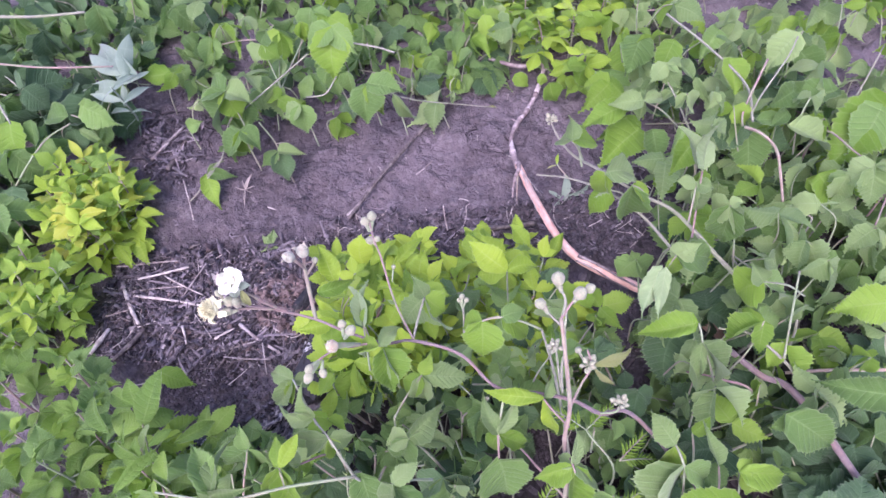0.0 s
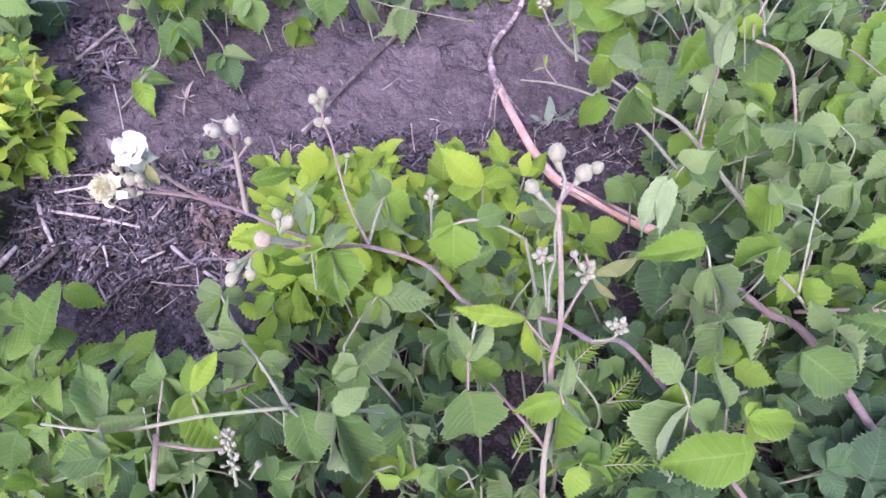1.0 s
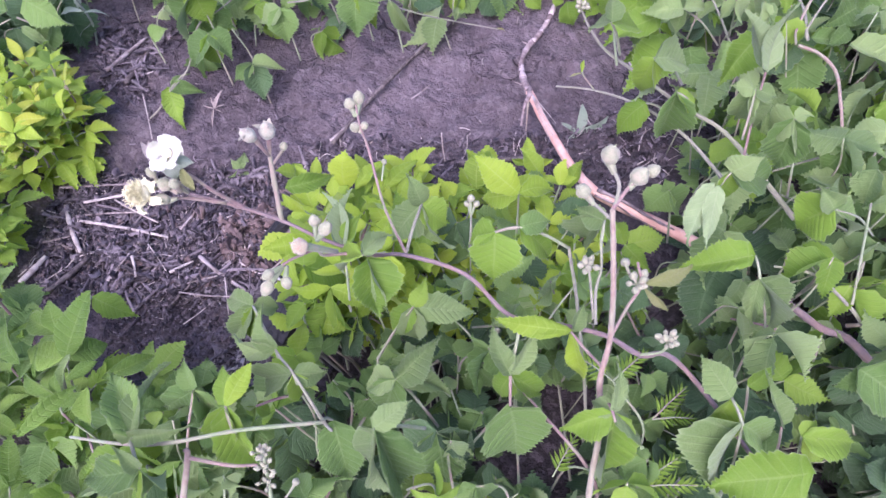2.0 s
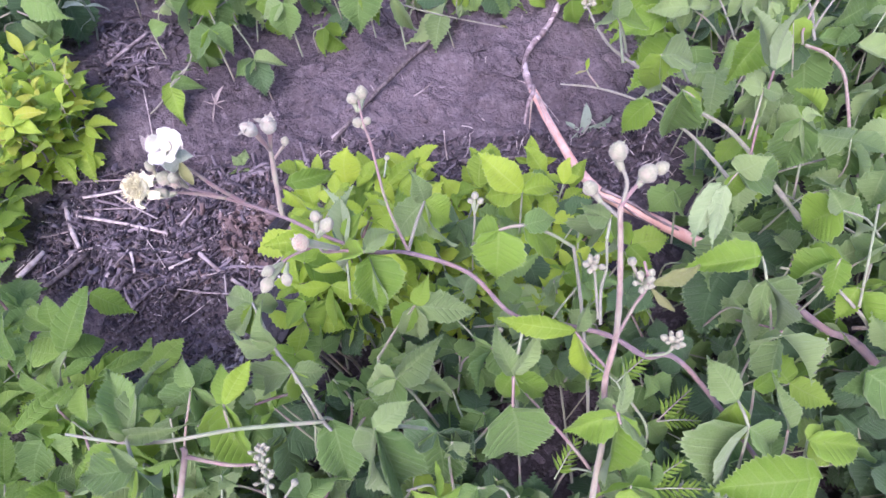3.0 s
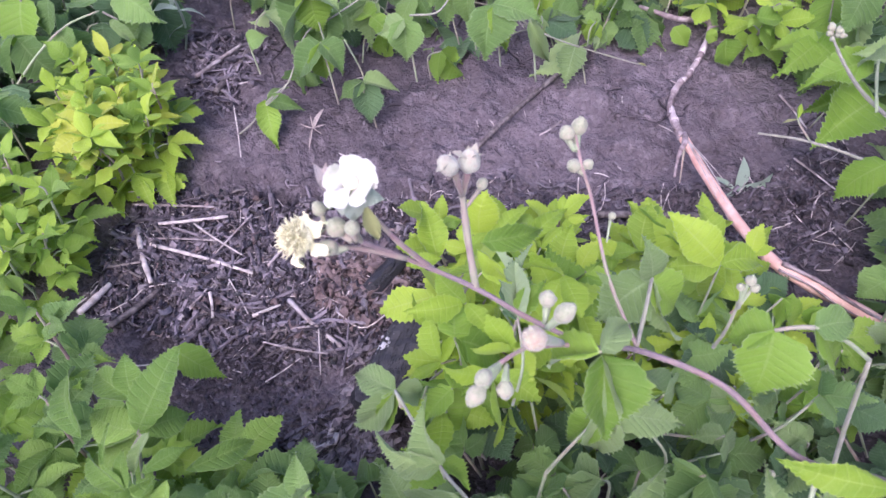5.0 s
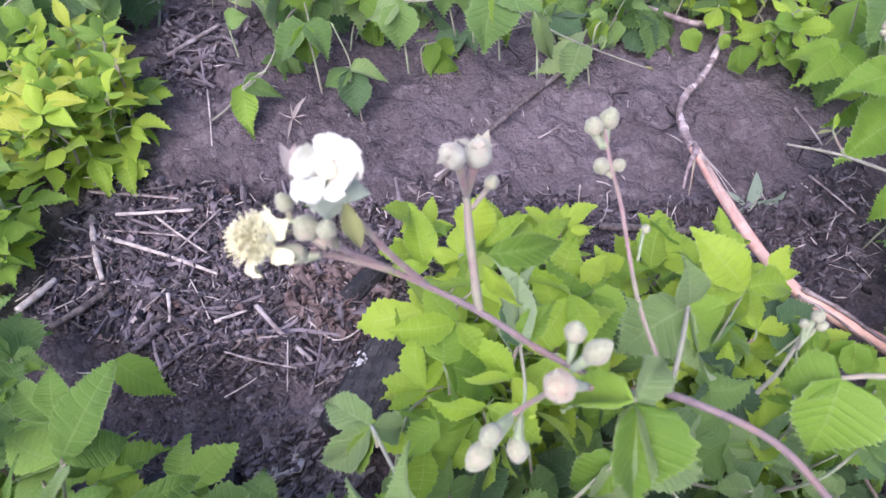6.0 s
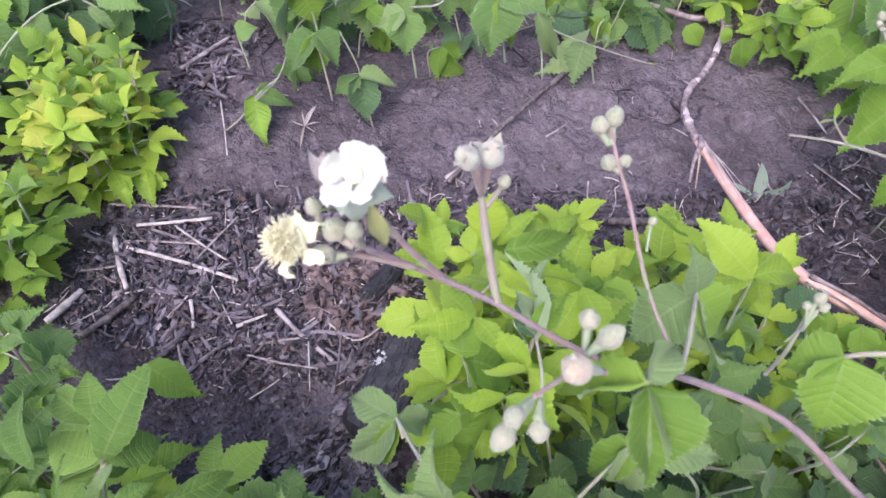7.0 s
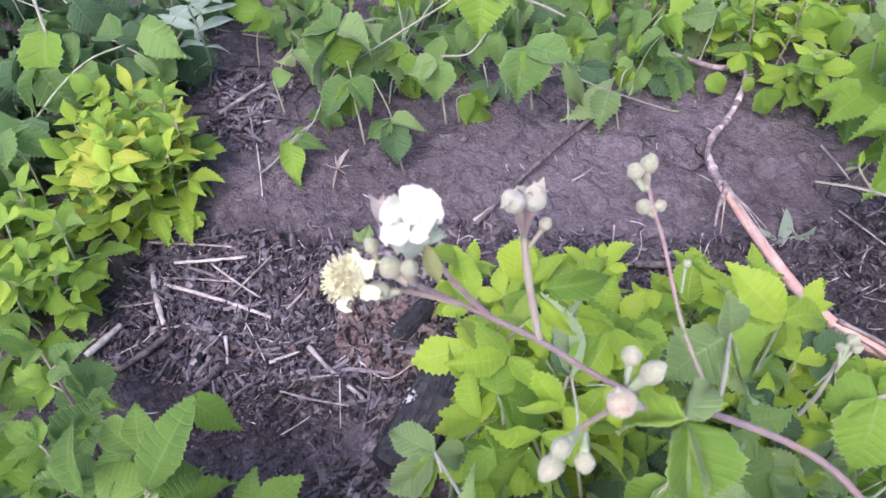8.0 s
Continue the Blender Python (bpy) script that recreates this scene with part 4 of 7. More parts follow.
# ---- leaves of the nearest bramble ----
near = thing("bramble", (0.0, 0.25, 0), "low bramble with soft drooping green leaves of three", "bramble", "brambles")
stem(near, [(-0.06, 0.262, 0.0), (-0.052, 0.258, 0.15), (-0.0490, 0.2440, 0.2310), (-0.0660, 0.2690, 0.2460), (-0.0820, 0.2920, 0.2320), (-0.1100, 0.3430, 0.2040)], 0.0012, 0.0008, STALK_GREY)
spray(near, (-0.1100, 0.3430, 0.2040), (-0.1060, 0.3350, 0.2000), [("p", (-0.1415, 0.3603, 0.1950), 0.64, 0), ("p", (-0.0905, 0.3482, 0.1900), 0.96, 0), ("p", (-0.1373, 0.3253, 0.1750), 0.64, 0), ("f", (-0.1229, 0.3273, 0.1720), 0.54, 0)])
spray(near, (-0.0820, 0.2920, 0.2320), (-0.0790, 0.2860, 0.2340), [("p", (-0.1196, 0.3011, 0.2280), 0.54, 0), ("p", (-0.0970, 0.3114, 0.2500), 0.81, 0)])
spray(near, (-0.0660, 0.2690, 0.2460), (-0.0630, 0.2630, 0.2420), [("p", (-0.1073, 0.2763, 0.2100), 0.54, 0), ("p", (-0.0440, 0.2704, 0.2380), 1.04, 0), ("f", (-0.0619, 0.2684, 0.2100), 0.71, 0)])
spray(near, (0.0060, 0.3430, 0.1920), (-0.0240, 0.3200, 0.1550), [("f", (-0.0194, 0.3305, 0.1650), 0.91, 0), ("p", (0.0035, 0.3232, 0.1580), 0.91, 0), ("p", (0.0535, 0.3426, 0.1900), 0.69, 0), ("f", (0.0162, 0.3514, 0.2100), 1.06, 0)])
stem(near, [(-0.03, 0.29, 0.02), (-0.03, 0.3, 0.09), (-0.0240, 0.3200, 0.1550)], 0.0014, 0.0011, STALK)
spray(near, (-0.0050, 0.2750, 0.2180), (0.0200, 0.2700, 0.1400), [("p", (-0.0307, 0.2757, 0.2050), 0.98, 0), ("p", (0.0381, 0.2734, 0.1980), 0.52, 0), ("b", (-0.0216, 0.2639, 0.1750), 0.72, 0), ("p", (0.0245, 0.2933, 0.2350), 0.68, 0)])
spray(near, (0.0680, 0.2630, 0.2420), (0.0747, 0.2850, 0.2620), [("p", (0.0577, 0.2868, 0.2620), 0.65, 0), ("p", (0.0878, 0.2791, 0.2620), 0.59, 0), ("f", (0.0979, 0.2588, 0.2120), 0.52, 0), ("f", (0.0567, 0.2542, 0.2120), 0.75, 0)], STALK)
spray(near, (0.0670, 0.2480, 0.2300), (0.0680, 0.2630, 0.2420), [("b", (0.0719, 0.2251, 0.1750), 0.99, 0)], STALK_PINK)
spray(near, (-0.1560, 0.2940, 0.1710), (-0.1745, 0.2424, 0.1000), [("b", (-0.1968, 0.2868, 0.1300), 0.54, 0), ("d", (-0.1818, 0.2891, 0.1200), 0.45, 0), ("b", (-0.1494, 0.2852, 0.1300), 0.54, 0), ("b", (-0.1643, 0.3109, 0.1850), 0.94, 0)], CANE_RED)
spray(near, (-0.1310, 0.2010, 0.2860), (-0.1455, 0.2221, 0.2720), [("b", (-0.1701, 0.2012, 0.2750), 0.65, 0), ("f", (-0.1802, 0.1983, 0.2500), 0.45, 0), ("f", (-0.1525, 0.1926, 0.2450), 0.73, 0), ("b", (-0.1295, 0.1967, 0.2500), 0.53, 0), ("p", (-0.1389, 0.2057, 0.3000), 0.79, 0)])
spray(near, (-0.1443, 0.2220, 0.2750), (-0.1313, 0.2218, 0.2680), [("b", (-0.1628, 0.2605, 0.2850), 0.70, 25), ("p", (-0.1452, 0.2603, 0.2900), 0.45, -30), ("p", (-0.1158, 0.2196, 0.2850), 0.51, 0), ("p", (-0.1524, 0.2196, 0.2800), 1.23, 0)])
spray(near, (-0.0980, 0.2410, 0.2670), (-0.0953, 0.2304, 0.2550), [("f", (-0.1050, 0.2630, 0.2750), 0.84, 0), ("y", (-0.0818, 0.2602, 0.2800), 0.90, 0), ("f", (-0.1073, 0.2295, 0.2250), 0.67, 0), ("f", (-0.0905, 0.2095, 0.2100), 0.48, 0)])
spray(near, (-0.0927, 0.2572, 0.2250), (-0.0665, 0.2751, 0.2000), [("p", (-0.1064, 0.2689, 0.2200), 0.94, 0), ("f", (-0.1042, 0.2558, 0.2000), 0.72, 0), ("f", (-0.0822, 0.2559, 0.2150), 1.19, 0)], STALK_PINK)
spray(near, (0.0200, 0.2530, 0.1750), (0.0300, 0.2500, 0.0800), [("d", (-0.0104, 0.2475, 0.1550), 0.90, 0), ("b", (0.0203, 0.2254, 0.1250), 0.78, 0), ("d", (0.0505, 0.2431, 0.1500), 0.70, 0)])
spray(near, (-0.0103, 0.2152, 0.2900), (0.0149, 0.2288, 0.2500), [("p", (-0.0241, 0.1943, 0.2350), 0.45, 60), ("b", (0.0057, 0.1934, 0.2350), 0.49, -25), ("p", (0.0068, 0.2282, 0.3000), 0.83, 0)])
spray(near, (-0.0481, 0.2555, 0.2000), (-0.0490, 0.2440, 0.2310), [("b", (-0.0377, 0.2166, 0.1650), 0.79, 0)])
spray(near, (-0.0438, 0.3877, 0.2163), (-0.0448, 0.3934, 0.1700), [("f", (-0.0318, 0.3979, 0.2350), 0.79, 0)])


lf(near, "b", (-0.0443, 0.3857, 0.2163), (-0.0425, 0.4229, 0.2347), 0.42, 55)
lf(near, "d", (-0.0443, 0.3857, 0.2163), (-0.0485, 0.4229, 0.2347), 0.38, -55)
stem(near, [(-0.0439, 0.3539, 0.1700), (-0.0412, 0.3598, 0.2100), (-0.0443, 0.3857, 0.2163)], 0.001, 0.0008, STALK)
stem(near, [(-0.2206, 0.2518, 0.2000), (-0.1577, 0.2271, 0.2500), (-0.1232, 0.2199, 0.2700), (-0.0890, 0.2281, 0.2620), (-0.0442, 0.2371, 0.2450)], 0.0009, 0.0013, STALK)
stem(near, [(-0.1385, 0.2046, 0.2000), (-0.1249, 0.2212, 0.2400), (-0.1252, 0.2246, 0.2450)], 0.002, 0.0016, CANE_RED)
stem(near, [(-0.1249, 0.2212, 0.2400), (-0.0979, 0.2139, 0.2450), (-0.0829, 0.2150, 0.2400)], 0.0012, 0.0009, STALK_PINK)
stem(near, [(-0.0647, 0.1847, 0.2700), (-0.0646, 0.1948, 0.2850), (-0.0650, 0.2036, 0.2980)], 0.0011, 0.0008, STALK, "bud_stalk")
bud_cluster(near, (-0.0654, 0.2034, 0.2960), 9, 0.0016, 0.005)
bud_cluster(near, (-0.0644, 0.1979, 0.2890), 7, 0.0016, 0.005)
bud_cluster(near, (-0.0641, 0.1920, 0.2830), 7, 0.0016, 0.005)
bud(near, (-0.0463, 0.1866, 0.3000), 0.0022, (0.2, -0.2, 0.9), (-0.0554, 0.1847, 0.2800), False)
bud(near, (0.0617, 0.2899, 0.2500), 0.0022, (-0.2, -0.3, 0.9), None)
bud(near, (0.0488, 0.3546, 0.3029), 0.0028, (0.1, -0.2, 1), (0.0488, 0.3518, 0.2850))
bud(near, (0.0462, 0.3545, 0.2980), 0.0022, (-0.4, -0.2, 0.8), (0.0487, 0.3518, 0.2880), False)
bud(near, (0.0521, 0.3542, 0.2980), 0.0022, (0.4, -0.2, 0.8), (0.0487, 0.3518, 0.2880), False)
stem(near, [(0.0480, 0.3517, 0.2500), (0.0487, 0.3514, 0.2700), (0.0491, 0.3559, 0.2960)], 0.0009, 0.0007, STALK_GREY, "bud_stalk")

# ---- the spreading bramble beside it ----
side = thing("bramble", (0.4, 0.35, 0), "spreading bramble with downy pale-edged leaves and mauve canes", "bramble", "brambles")
spray(side, (0.2620, 0.3490, 0.2000), (0.2924, 0.3267, 0.1000), [("p", (0.2566, 0.3225, 0.1650), 0.45, 40), ("p", (0.2924, 0.3233, 0.1680), 0.72, 0)])
spray(side, (0.2620, 0.3660, 0.2050), (0.2620, 0.3490, 0.2000), [("f", (0.2057, 0.3687, 0.2000), 0.67, 0)])
spray(side, (0.2110, 0.2530, 0.2130), (0.2140, 0.2360, 0.2110), [("p", (0.1909, 0.2740, 0.2250), 0.94, 0), ("f", (0.2025, 0.2412, 0.1650), 0.71, 0)])
spray(side, (0.2140, 0.2360, 0.2110), (0.2250, 0.2150, 0.1000), [("p", (0.1856, 0.2073, 0.1600), 0.45, 50), ("b", (0.2426, 0.2274, 0.1900), 0.87, 0)])
spray(side, (0.2478, 0.2407, 0.1900), (0.2598, 0.2287, 0.1200), [("p", (0.2404, 0.2624, 0.2200), 0.54, 0)])
spray(side, (0.2738, 0.2433, 0.1600), (0.2858, 0.2313, 0.0900), [("f", (0.3223, 0.2331, 0.1500), 0.73, 0), ("f", (0.2892, 0.2514, 0.1650), 1.45, 0), ("f", (0.3049, 0.2271, 0.1300), 0.66, 0)])
spray(side, (0.2339, 0.2699, 0.1900), (0.2459, 0.2579, 0.1200), [("f", (0.2507, 0.2784, 0.2000), 0.92, 0)])
spray(side, (0.1810, 0.4600, 0.3160), (0.2250, 0.4980, 0.2550), [("f", (0.1759, 0.4608, 0.2700), 0.64, 0), ("p", (0.2210, 0.4748, 0.3000), 0.97, 0), ("f", (0.2064, 0.4901, 0.2650), 0.45, 0)])
spray(side, (0.1600, 0.5040, 0.3130), (0.1766, 0.5185, 0.2700), [("p", (0.1462, 0.5251, 0.3000), 0.97, 0), ("f", (0.1896, 0.5158, 0.3000), 1.13, 0), ("p", (0.1626, 0.5178, 0.3300), 1.09, 0)])
spray(side, (0.2840, 0.4939, 0.2500), (0.2760, 0.4690, 0.2190), [("p", (0.2760, 0.4938, 0.2000), 0.62, 0), ("p", (0.3039, 0.4844, 0.2050), 0.63, 0), ("p", (0.3004, 0.4867, 0.2500), 1.33, 0), ("p", (0.2655, 0.4927, 0.2550), 1.06, 0)])
spray(side, (0.3160, 0.4760, 0.2330), (0.3366, 0.4615, 0.1500), [("p", (0.2992, 0.4876, 0.2100), 1.37, 0), ("b", (0.3138, 0.4662, 0.1750), 0.78, 0), ("p", (0.3447, 0.4712, 0.1800), 0.54, 0), ("p", (0.3278, 0.4768, 0.2400), 1.42, 0)])
spray(side, (0.2500, 0.4224, 0.2350), (0.2405, 0.4184, 0.2100), [("f", (0.2519, 0.4138, 0.1950), 0.83, 0), ("b", (0.2962, 0.4245, 0.2200), 0.92, 0), ("p", (0.2605, 0.4193, 0.2550), 1.50, 0)])
spray(side, (0.3992, 0.5062, 0.1600), (0.4396, 0.5051, 0.0800), [("b", (0.3833, 0.4938, 0.1400), 1.50, 0), ("b", (0.4229, 0.4969, 0.1500), 1.38, 0), ("p", (0.3802, 0.5199, 0.1700), 1.50, 0), ("p", (0.4162, 0.5181, 0.1700), 1.42, 0)], STALK_PINK)
spray(side, (0.3290, 0.3990, 0.2130), (0.3950, 0.4163, 0.1500), [("f", (0.3079, 0.4034, 0.1800), 1.50, 0), ("p", (0.3178, 0.4083, 0.2250), 1.48, 0), ("b", (0.3660, 0.3992, 0.1900), 0.88, 0)])
spray(side, (0.2440, 0.4920, 0.1290), (0.2560, 0.4800, 0.0590), [("b", (0.2255, 0.4841, 0.1000), 1.20, 0), ("b", (0.2647, 0.4851, 0.1000), 1.18, 0), ("b", (0.2393, 0.4938, 0.1400), 1.50, 0)])
spray(side, (0.2159, 0.5358, 0.2000), (0.2332, 0.5294, 0.1950), [("f", (0.1866, 0.5324, 0.1650), 0.84, 0)])
spray(side, (0.2284, 0.5105, 0.2350), (0.2381, 0.5066, 0.2300), [("f", (0.2501, 0.5018, 0.2200), 1.18, 0), ("b", (0.2342, 0.5100, 0.1700), 0.75, 0)])
lf(side, "p", (0.2327, 0.4101, 0.2350), (0.2072, 0.3836, 0.2050), 0.55, 150)
lf(side, "p", (0.2371, 0.4089, 0.2330), (0.2236, 0.3823, 0.2000), 0.5, -165)
lf(side, "d", (0.2679, 0.4068, 0.1300), (0.2451, 0.3526, 0.1000), 1.15, 0)
lf(side, "f", (0.2555, 0.2097, 0.1900), (0.1927, 0.2011, 0.1900), 0.85, 0)
bud(side, (0.2615, 0.2978, 0.1600), 0.0018, (0, -0.4, -0.8), None, False)
lf(side, "p", (0.2857, 0.4948, 0.2700), (0.2730, 0.5194, 0.3150), 0.6, 125)
lf(side, "p", (0.2865, 0.4947, 0.2700), (0.2817, 0.5168, 0.3150), 0.6, -150)
lf(side, "f", (0.3028, 0.5558, 0.2500), (0.2732, 0.5277, 0.2250), 0.85, 0)
stem(side, [(0.2873, 0.4722, 0.1900), (0.2895, 0.4901, 0.2250), (0.2857, 0.4948, 0.2700)], 0.0012, 0.001, STALK_PINK)
spray(side, (0.4261, 0.6883, 0.13), (0.44, 0.72, 0.06), [("b", (0.4143, 0.6150, 0.1000), 0.85, 0), ("d", (0.36, 0.66, 0.11), 0.85, 0), ("d", (0.48, 0.65, 0.11), 0.85, 0)])
lf(side, "b", (0.4539, 0.6570, 0.1700), (0.4312, 0.6426, 0.1650), 0.9, 0)
lf(side, "b", (0.4755, 0.6922, 0.1700), (0.4418, 0.6731, 0.1650), 0.9, 0)
stem(side, [(0.4422, 0.7188, 0.2000), (0.4105, 0.6749, 0.1650), (0.4017, 0.6504, 0.1600)], 0.0015, 0.0013, STALK_PINK)
stem(side, [(0.4040, 0.6485, 0.1600), (0.4188, 0.6324, 0.1620), (0.4291, 0.6088, 0.1580), (0.4247, 0.5739, 0.1500), (0.4209, 0.5461, 0.1400)], 0.0019, 0.0015, CANE_RED, "cane", 0.001)
stem(side, [(0.1516, 0.5639, 0.2800), (0.1579, 0.5480, 0.2720), (0.1711, 0.5347, 0.2600), (0.1995, 0.5288, 0.2400), (0.2426, 0.5176, 0.2100), (0.2735, 0.5074, 0.1950), (0.2929, 0.4860, 0.1850), (0.3184, 0.4678, 0.1600), (0.3475, 0.4519, 0.1300)], 0.0008, 0.0026, STALK_GREY, "cane", 0.001)
stem(side, [(0.1444, 0.5847, 0.1790), (0.1776, 0.5703, 0.1850), (0.2133, 0.5432, 0.1900), (0.2431, 0.5069, 0.1900), (0.2626, 0.4714, 0.1850), (0.2783, 0.4582, 0.1700)], 0.0008, 0.0018, STALK_GREY, "cane")
stem(side, [(0.1777, 0.5711, 0.1850), (0.1679, 0.5789, 0.1950), (0.1657, 0.5833, 0.2000)], 0.0008, 0.0007, STALK)
lf(side, "y", (0.1651, 0.5795, 0.2000), (0.1671, 0.5871, 0.2080), 0.6, 0)
lf(side, "o", (0.1644, 0.5780, 0.2000), (0.1531, 0.5748, 0.2000), 0.5, 0)
stem(side, [(0.1778, 0.5231, 0.2550), (0.1760, 0.5396, 0.2700), (0.1755, 0.5480, 0.2800)], 0.0011, 0.0009, STALK)
bud_cluster(side, (0.1519, 0.5653, 0.2800), 9, 0.0024, 0.006)
stem(side, [(0.2922, 0.3774, 0.1700), (0.3201, 0.3685, 0.1700), (0.3518, 0.3458, 0.1500), (0.3681, 0.3307, 0.1300)], 0.001, 0.0017, STALK_GREY, "cane")
stem(side, [(0.3158, 0.3772, 0.1200), (0.3387, 0.3470, 0.1200), (0.3689, 0.3231, 0.1150), (0.42, 0.2, 0.09)], 0.0031, 0.0036, CANE_MAUVE, "cane", 0.0014)
stem(side, [(0.3469, 0.3455, 0.1600), (0.3620, 0.3800, 0.1700), (0.3838, 0.4277, 0.1800)], 0.0012, 0.001, STALK)
bud(side, (0.3170, 0.3758, 0.1760), 0.0022, (-0.4, 0, 0.9), (0.3244, 0.3684, 0.1700))
lf(side, "b", (0.3371, 0.3930, 0.1600), (0.3713, 0.3927, 0.1500), 0.8, 0)
spray(side, (0.2846, 0.6769, 0.1900), (0.3347, 0.6785, 0.1400), [("p", (0.2455, 0.6747, 0.1900), 0.9, 0), ("p", (0.2782, 0.6628, 0.1700), 0.9, 0), ("p", (0.3149, 0.6842, 0.1900), 0.9, 0)])
spray(side, (0.3274, 0.6605, 0.2100), (0.3438, 0.6795, 0.1500), [("p", (0.3137, 0.6572, 0.1900), 0.9, 0), ("p", (0.3512, 0.6591, 0.1800), 0.9, 0)])
# further along the same bramble
lf(side, "f", (0.4548, 0.3788, 0.1900), (0.3989, 0.3810, 0.1850), 0.9, 0)
lf(side, "b", (0.4091, 0.2848, 0.2000), (0.3506, 0.2992, 0.2000), 0.7, 0)
lf(side, "b", (0.3272, 0.2863, 0.1700), (0.3706, 0.2542, 0.1500), 0.95, 0)
lf(side, "b", (0.3529, 0.2856, 0.1600), (0.3179, 0.2766, 0.1500), 0.9, 0)
lf(side, "p", (0.4930, 0.7605, 0.2000), (0.4529, 0.7380, 0.1700), 0.9, 0)
lf(side, "f", (0.4168, 0.7596, 0.1700), (0.4159, 0.7124, 0.1550), 1.15, 0)
lf(side, "b", (0.5143, 0.7754, 0.1600), (0.5413, 0.7398, 0.1400), 1.0, 0)
lf(side, "b", (0.5314, 0.6966, 0.1600), (0.4600, 0.6914, 0.1500), 0.7, 0)
lf(side, "f", (0.4749, 0.5807, 0.1400), (0.4975, 0.5351, 0.1200), 1.0, 0)
lf(side, "f", (0.4995, 0.5604, 0.1400), (0.5353, 0.5436, 0.1300), 0.9, 0)
lf(side, "b", (0.4427, 0.4564, 0.1500), (0.3928, 0.4652, 0.1500), 0.6, 0)
lf(side, "b", (0.5631, 0.6512, 0.1700), (0.5150, 0.5934, 0.1500), 0.9, 0)
stem(side, [(0.4190, 0.6708, 0.1600), (0.4304, 0.6823, 0.1800), (0.4673, 0.7205, 0.2000), (0.4834, 0.7431, 0.2100)], 0.0012, 0.0009, STALK_GREY)
stem(side, [(0.3612, 0.8630, 0.1700), (0.3952, 0.7911, 0.1700), (0.4247, 0.7156, 0.1650), (0.4159, 0.6564, 0.1600)], 0.0014, 0.0016, STALK_GREY)
stem(side, [(0.3673, 0.3526, 0.1100), (0.4121, 0.3469, 0.1200), (0.4761, 0.3412, 0.1200)], 0.0018, 0.0018, CANE_RED)


# leaves nearer the middle of the bramble
lf(side, "f", (0.2673, 0.6919, 0.1700), (0.2105, 0.6737, 0.1650), 0.75, 0)
lf(side, "f", (0.2946, 0.6989, 0.1200), (0.2389, 0.6534, 0.1100), 0.9, 0)
lf(side, "f", (0.3019, 0.7192, 0.1100), (0.2469, 0.7086, 0.1000), 0.8, 0)
lf(side, "f", (0.3299, 0.9108, 0.1000), (0.3118, 0.8438, 0.0800), 1.1, 0)
lf(side, "b", (0.2947, 0.8599, 0.0800), (0.2836, 0.8021, 0.0500), 1.2, 0)
lf(side, "b", (0.3318, 0.8608, 0.1400), (0.3144, 0.8071, 0.1200), 1.0, 0)
lf(side, "f", (0.3565, 0.8050, 0.1700), (0.3321, 0.7615, 0.1500), 1.0, 0)
lf(side, "p", (0.3093, 0.7480, 0.1400), (0.2694, 0.7322, 0.1300), 0.7, 0)
lf(side, "p", (0.3463, 0.7264, 0.1600), (0.3132, 0.7242, 0.1400), 0.6, 20)
lf(side, "p", (0.3553, 0.7201, 0.1800), (0.3449, 0.7609, 0.1900), 0.6, 0)
lf(side, "p", (0.3590, 0.7186, 0.1800), (0.3710, 0.6896, 0.1600), 0.5, 20)
lf(side, "b", (0.4182, 0.8178, 0.1700), (0.3902, 0.7861, 0.1600), 1.0, 0)
lf(side, "p", (0.4500, 0.6339, 0.1700), (0.5172, 0.6164, 0.1500), 0.6, 0)
lf(side, "f", (0.5762, 0.6585, 0.1700), (0.4879, 0.5903, 0.1500), 0.8, 0)
lf(side, "b", (0.4224, 0.6591, 0.1600), (0.4591, 0.6500, 0.1600), 0.7, 0)
lf(side, "b", (0.4982, 0.7044, 0.1600), (0.4609, 0.6950, 0.1500), 0.9, 0)
lf(side, "f", (0.4661, 0.5833, 0.1300), (0.4917, 0.5550, 0.1200), 1.0, 0)
lf(side, "b", (0.3271, 0.6455, 0.1700), (0.3128, 0.6097, 0.1500), 0.8, 0)
lf(side, "b", (0.3034, 0.6748, 0.1400), (0.3054, 0.6371, 0.1200), 1.0, 0)


# ---- a feathery weed between the leaves ----
def feather(plant, base, tip, lobes=7, kind="f"):
    """A finely cut leaf: a rib with pairs of narrow forward lobes."""
    base, tip = Vector(base), Vector(tip)
    along = tip - base
    across = along.cross(Vector((0, -0.4, 0.9))).normalized() * along.length
    rib = stalk(plant, (base, 0.5 * (base + tip) + Vector((0, 0, 0.003)), tip), 0.0007, 0.0004, STALK, "leaf")
    for k in range(lobes):
        u = 0.2 + 0.75 * k / lobes
        for s in (-1, 1):
            p = base + along * u
            q = p + s * across * 0.34 * (1 - 0.7 * u) * RNG.uniform(0.8, 1.2) + along * 0.22
            blade(rib, kind, p, q, 0.32, 0)
    blade(rib, kind, base + along * 0.9, tip + along * 0.1, 0.35, 0)


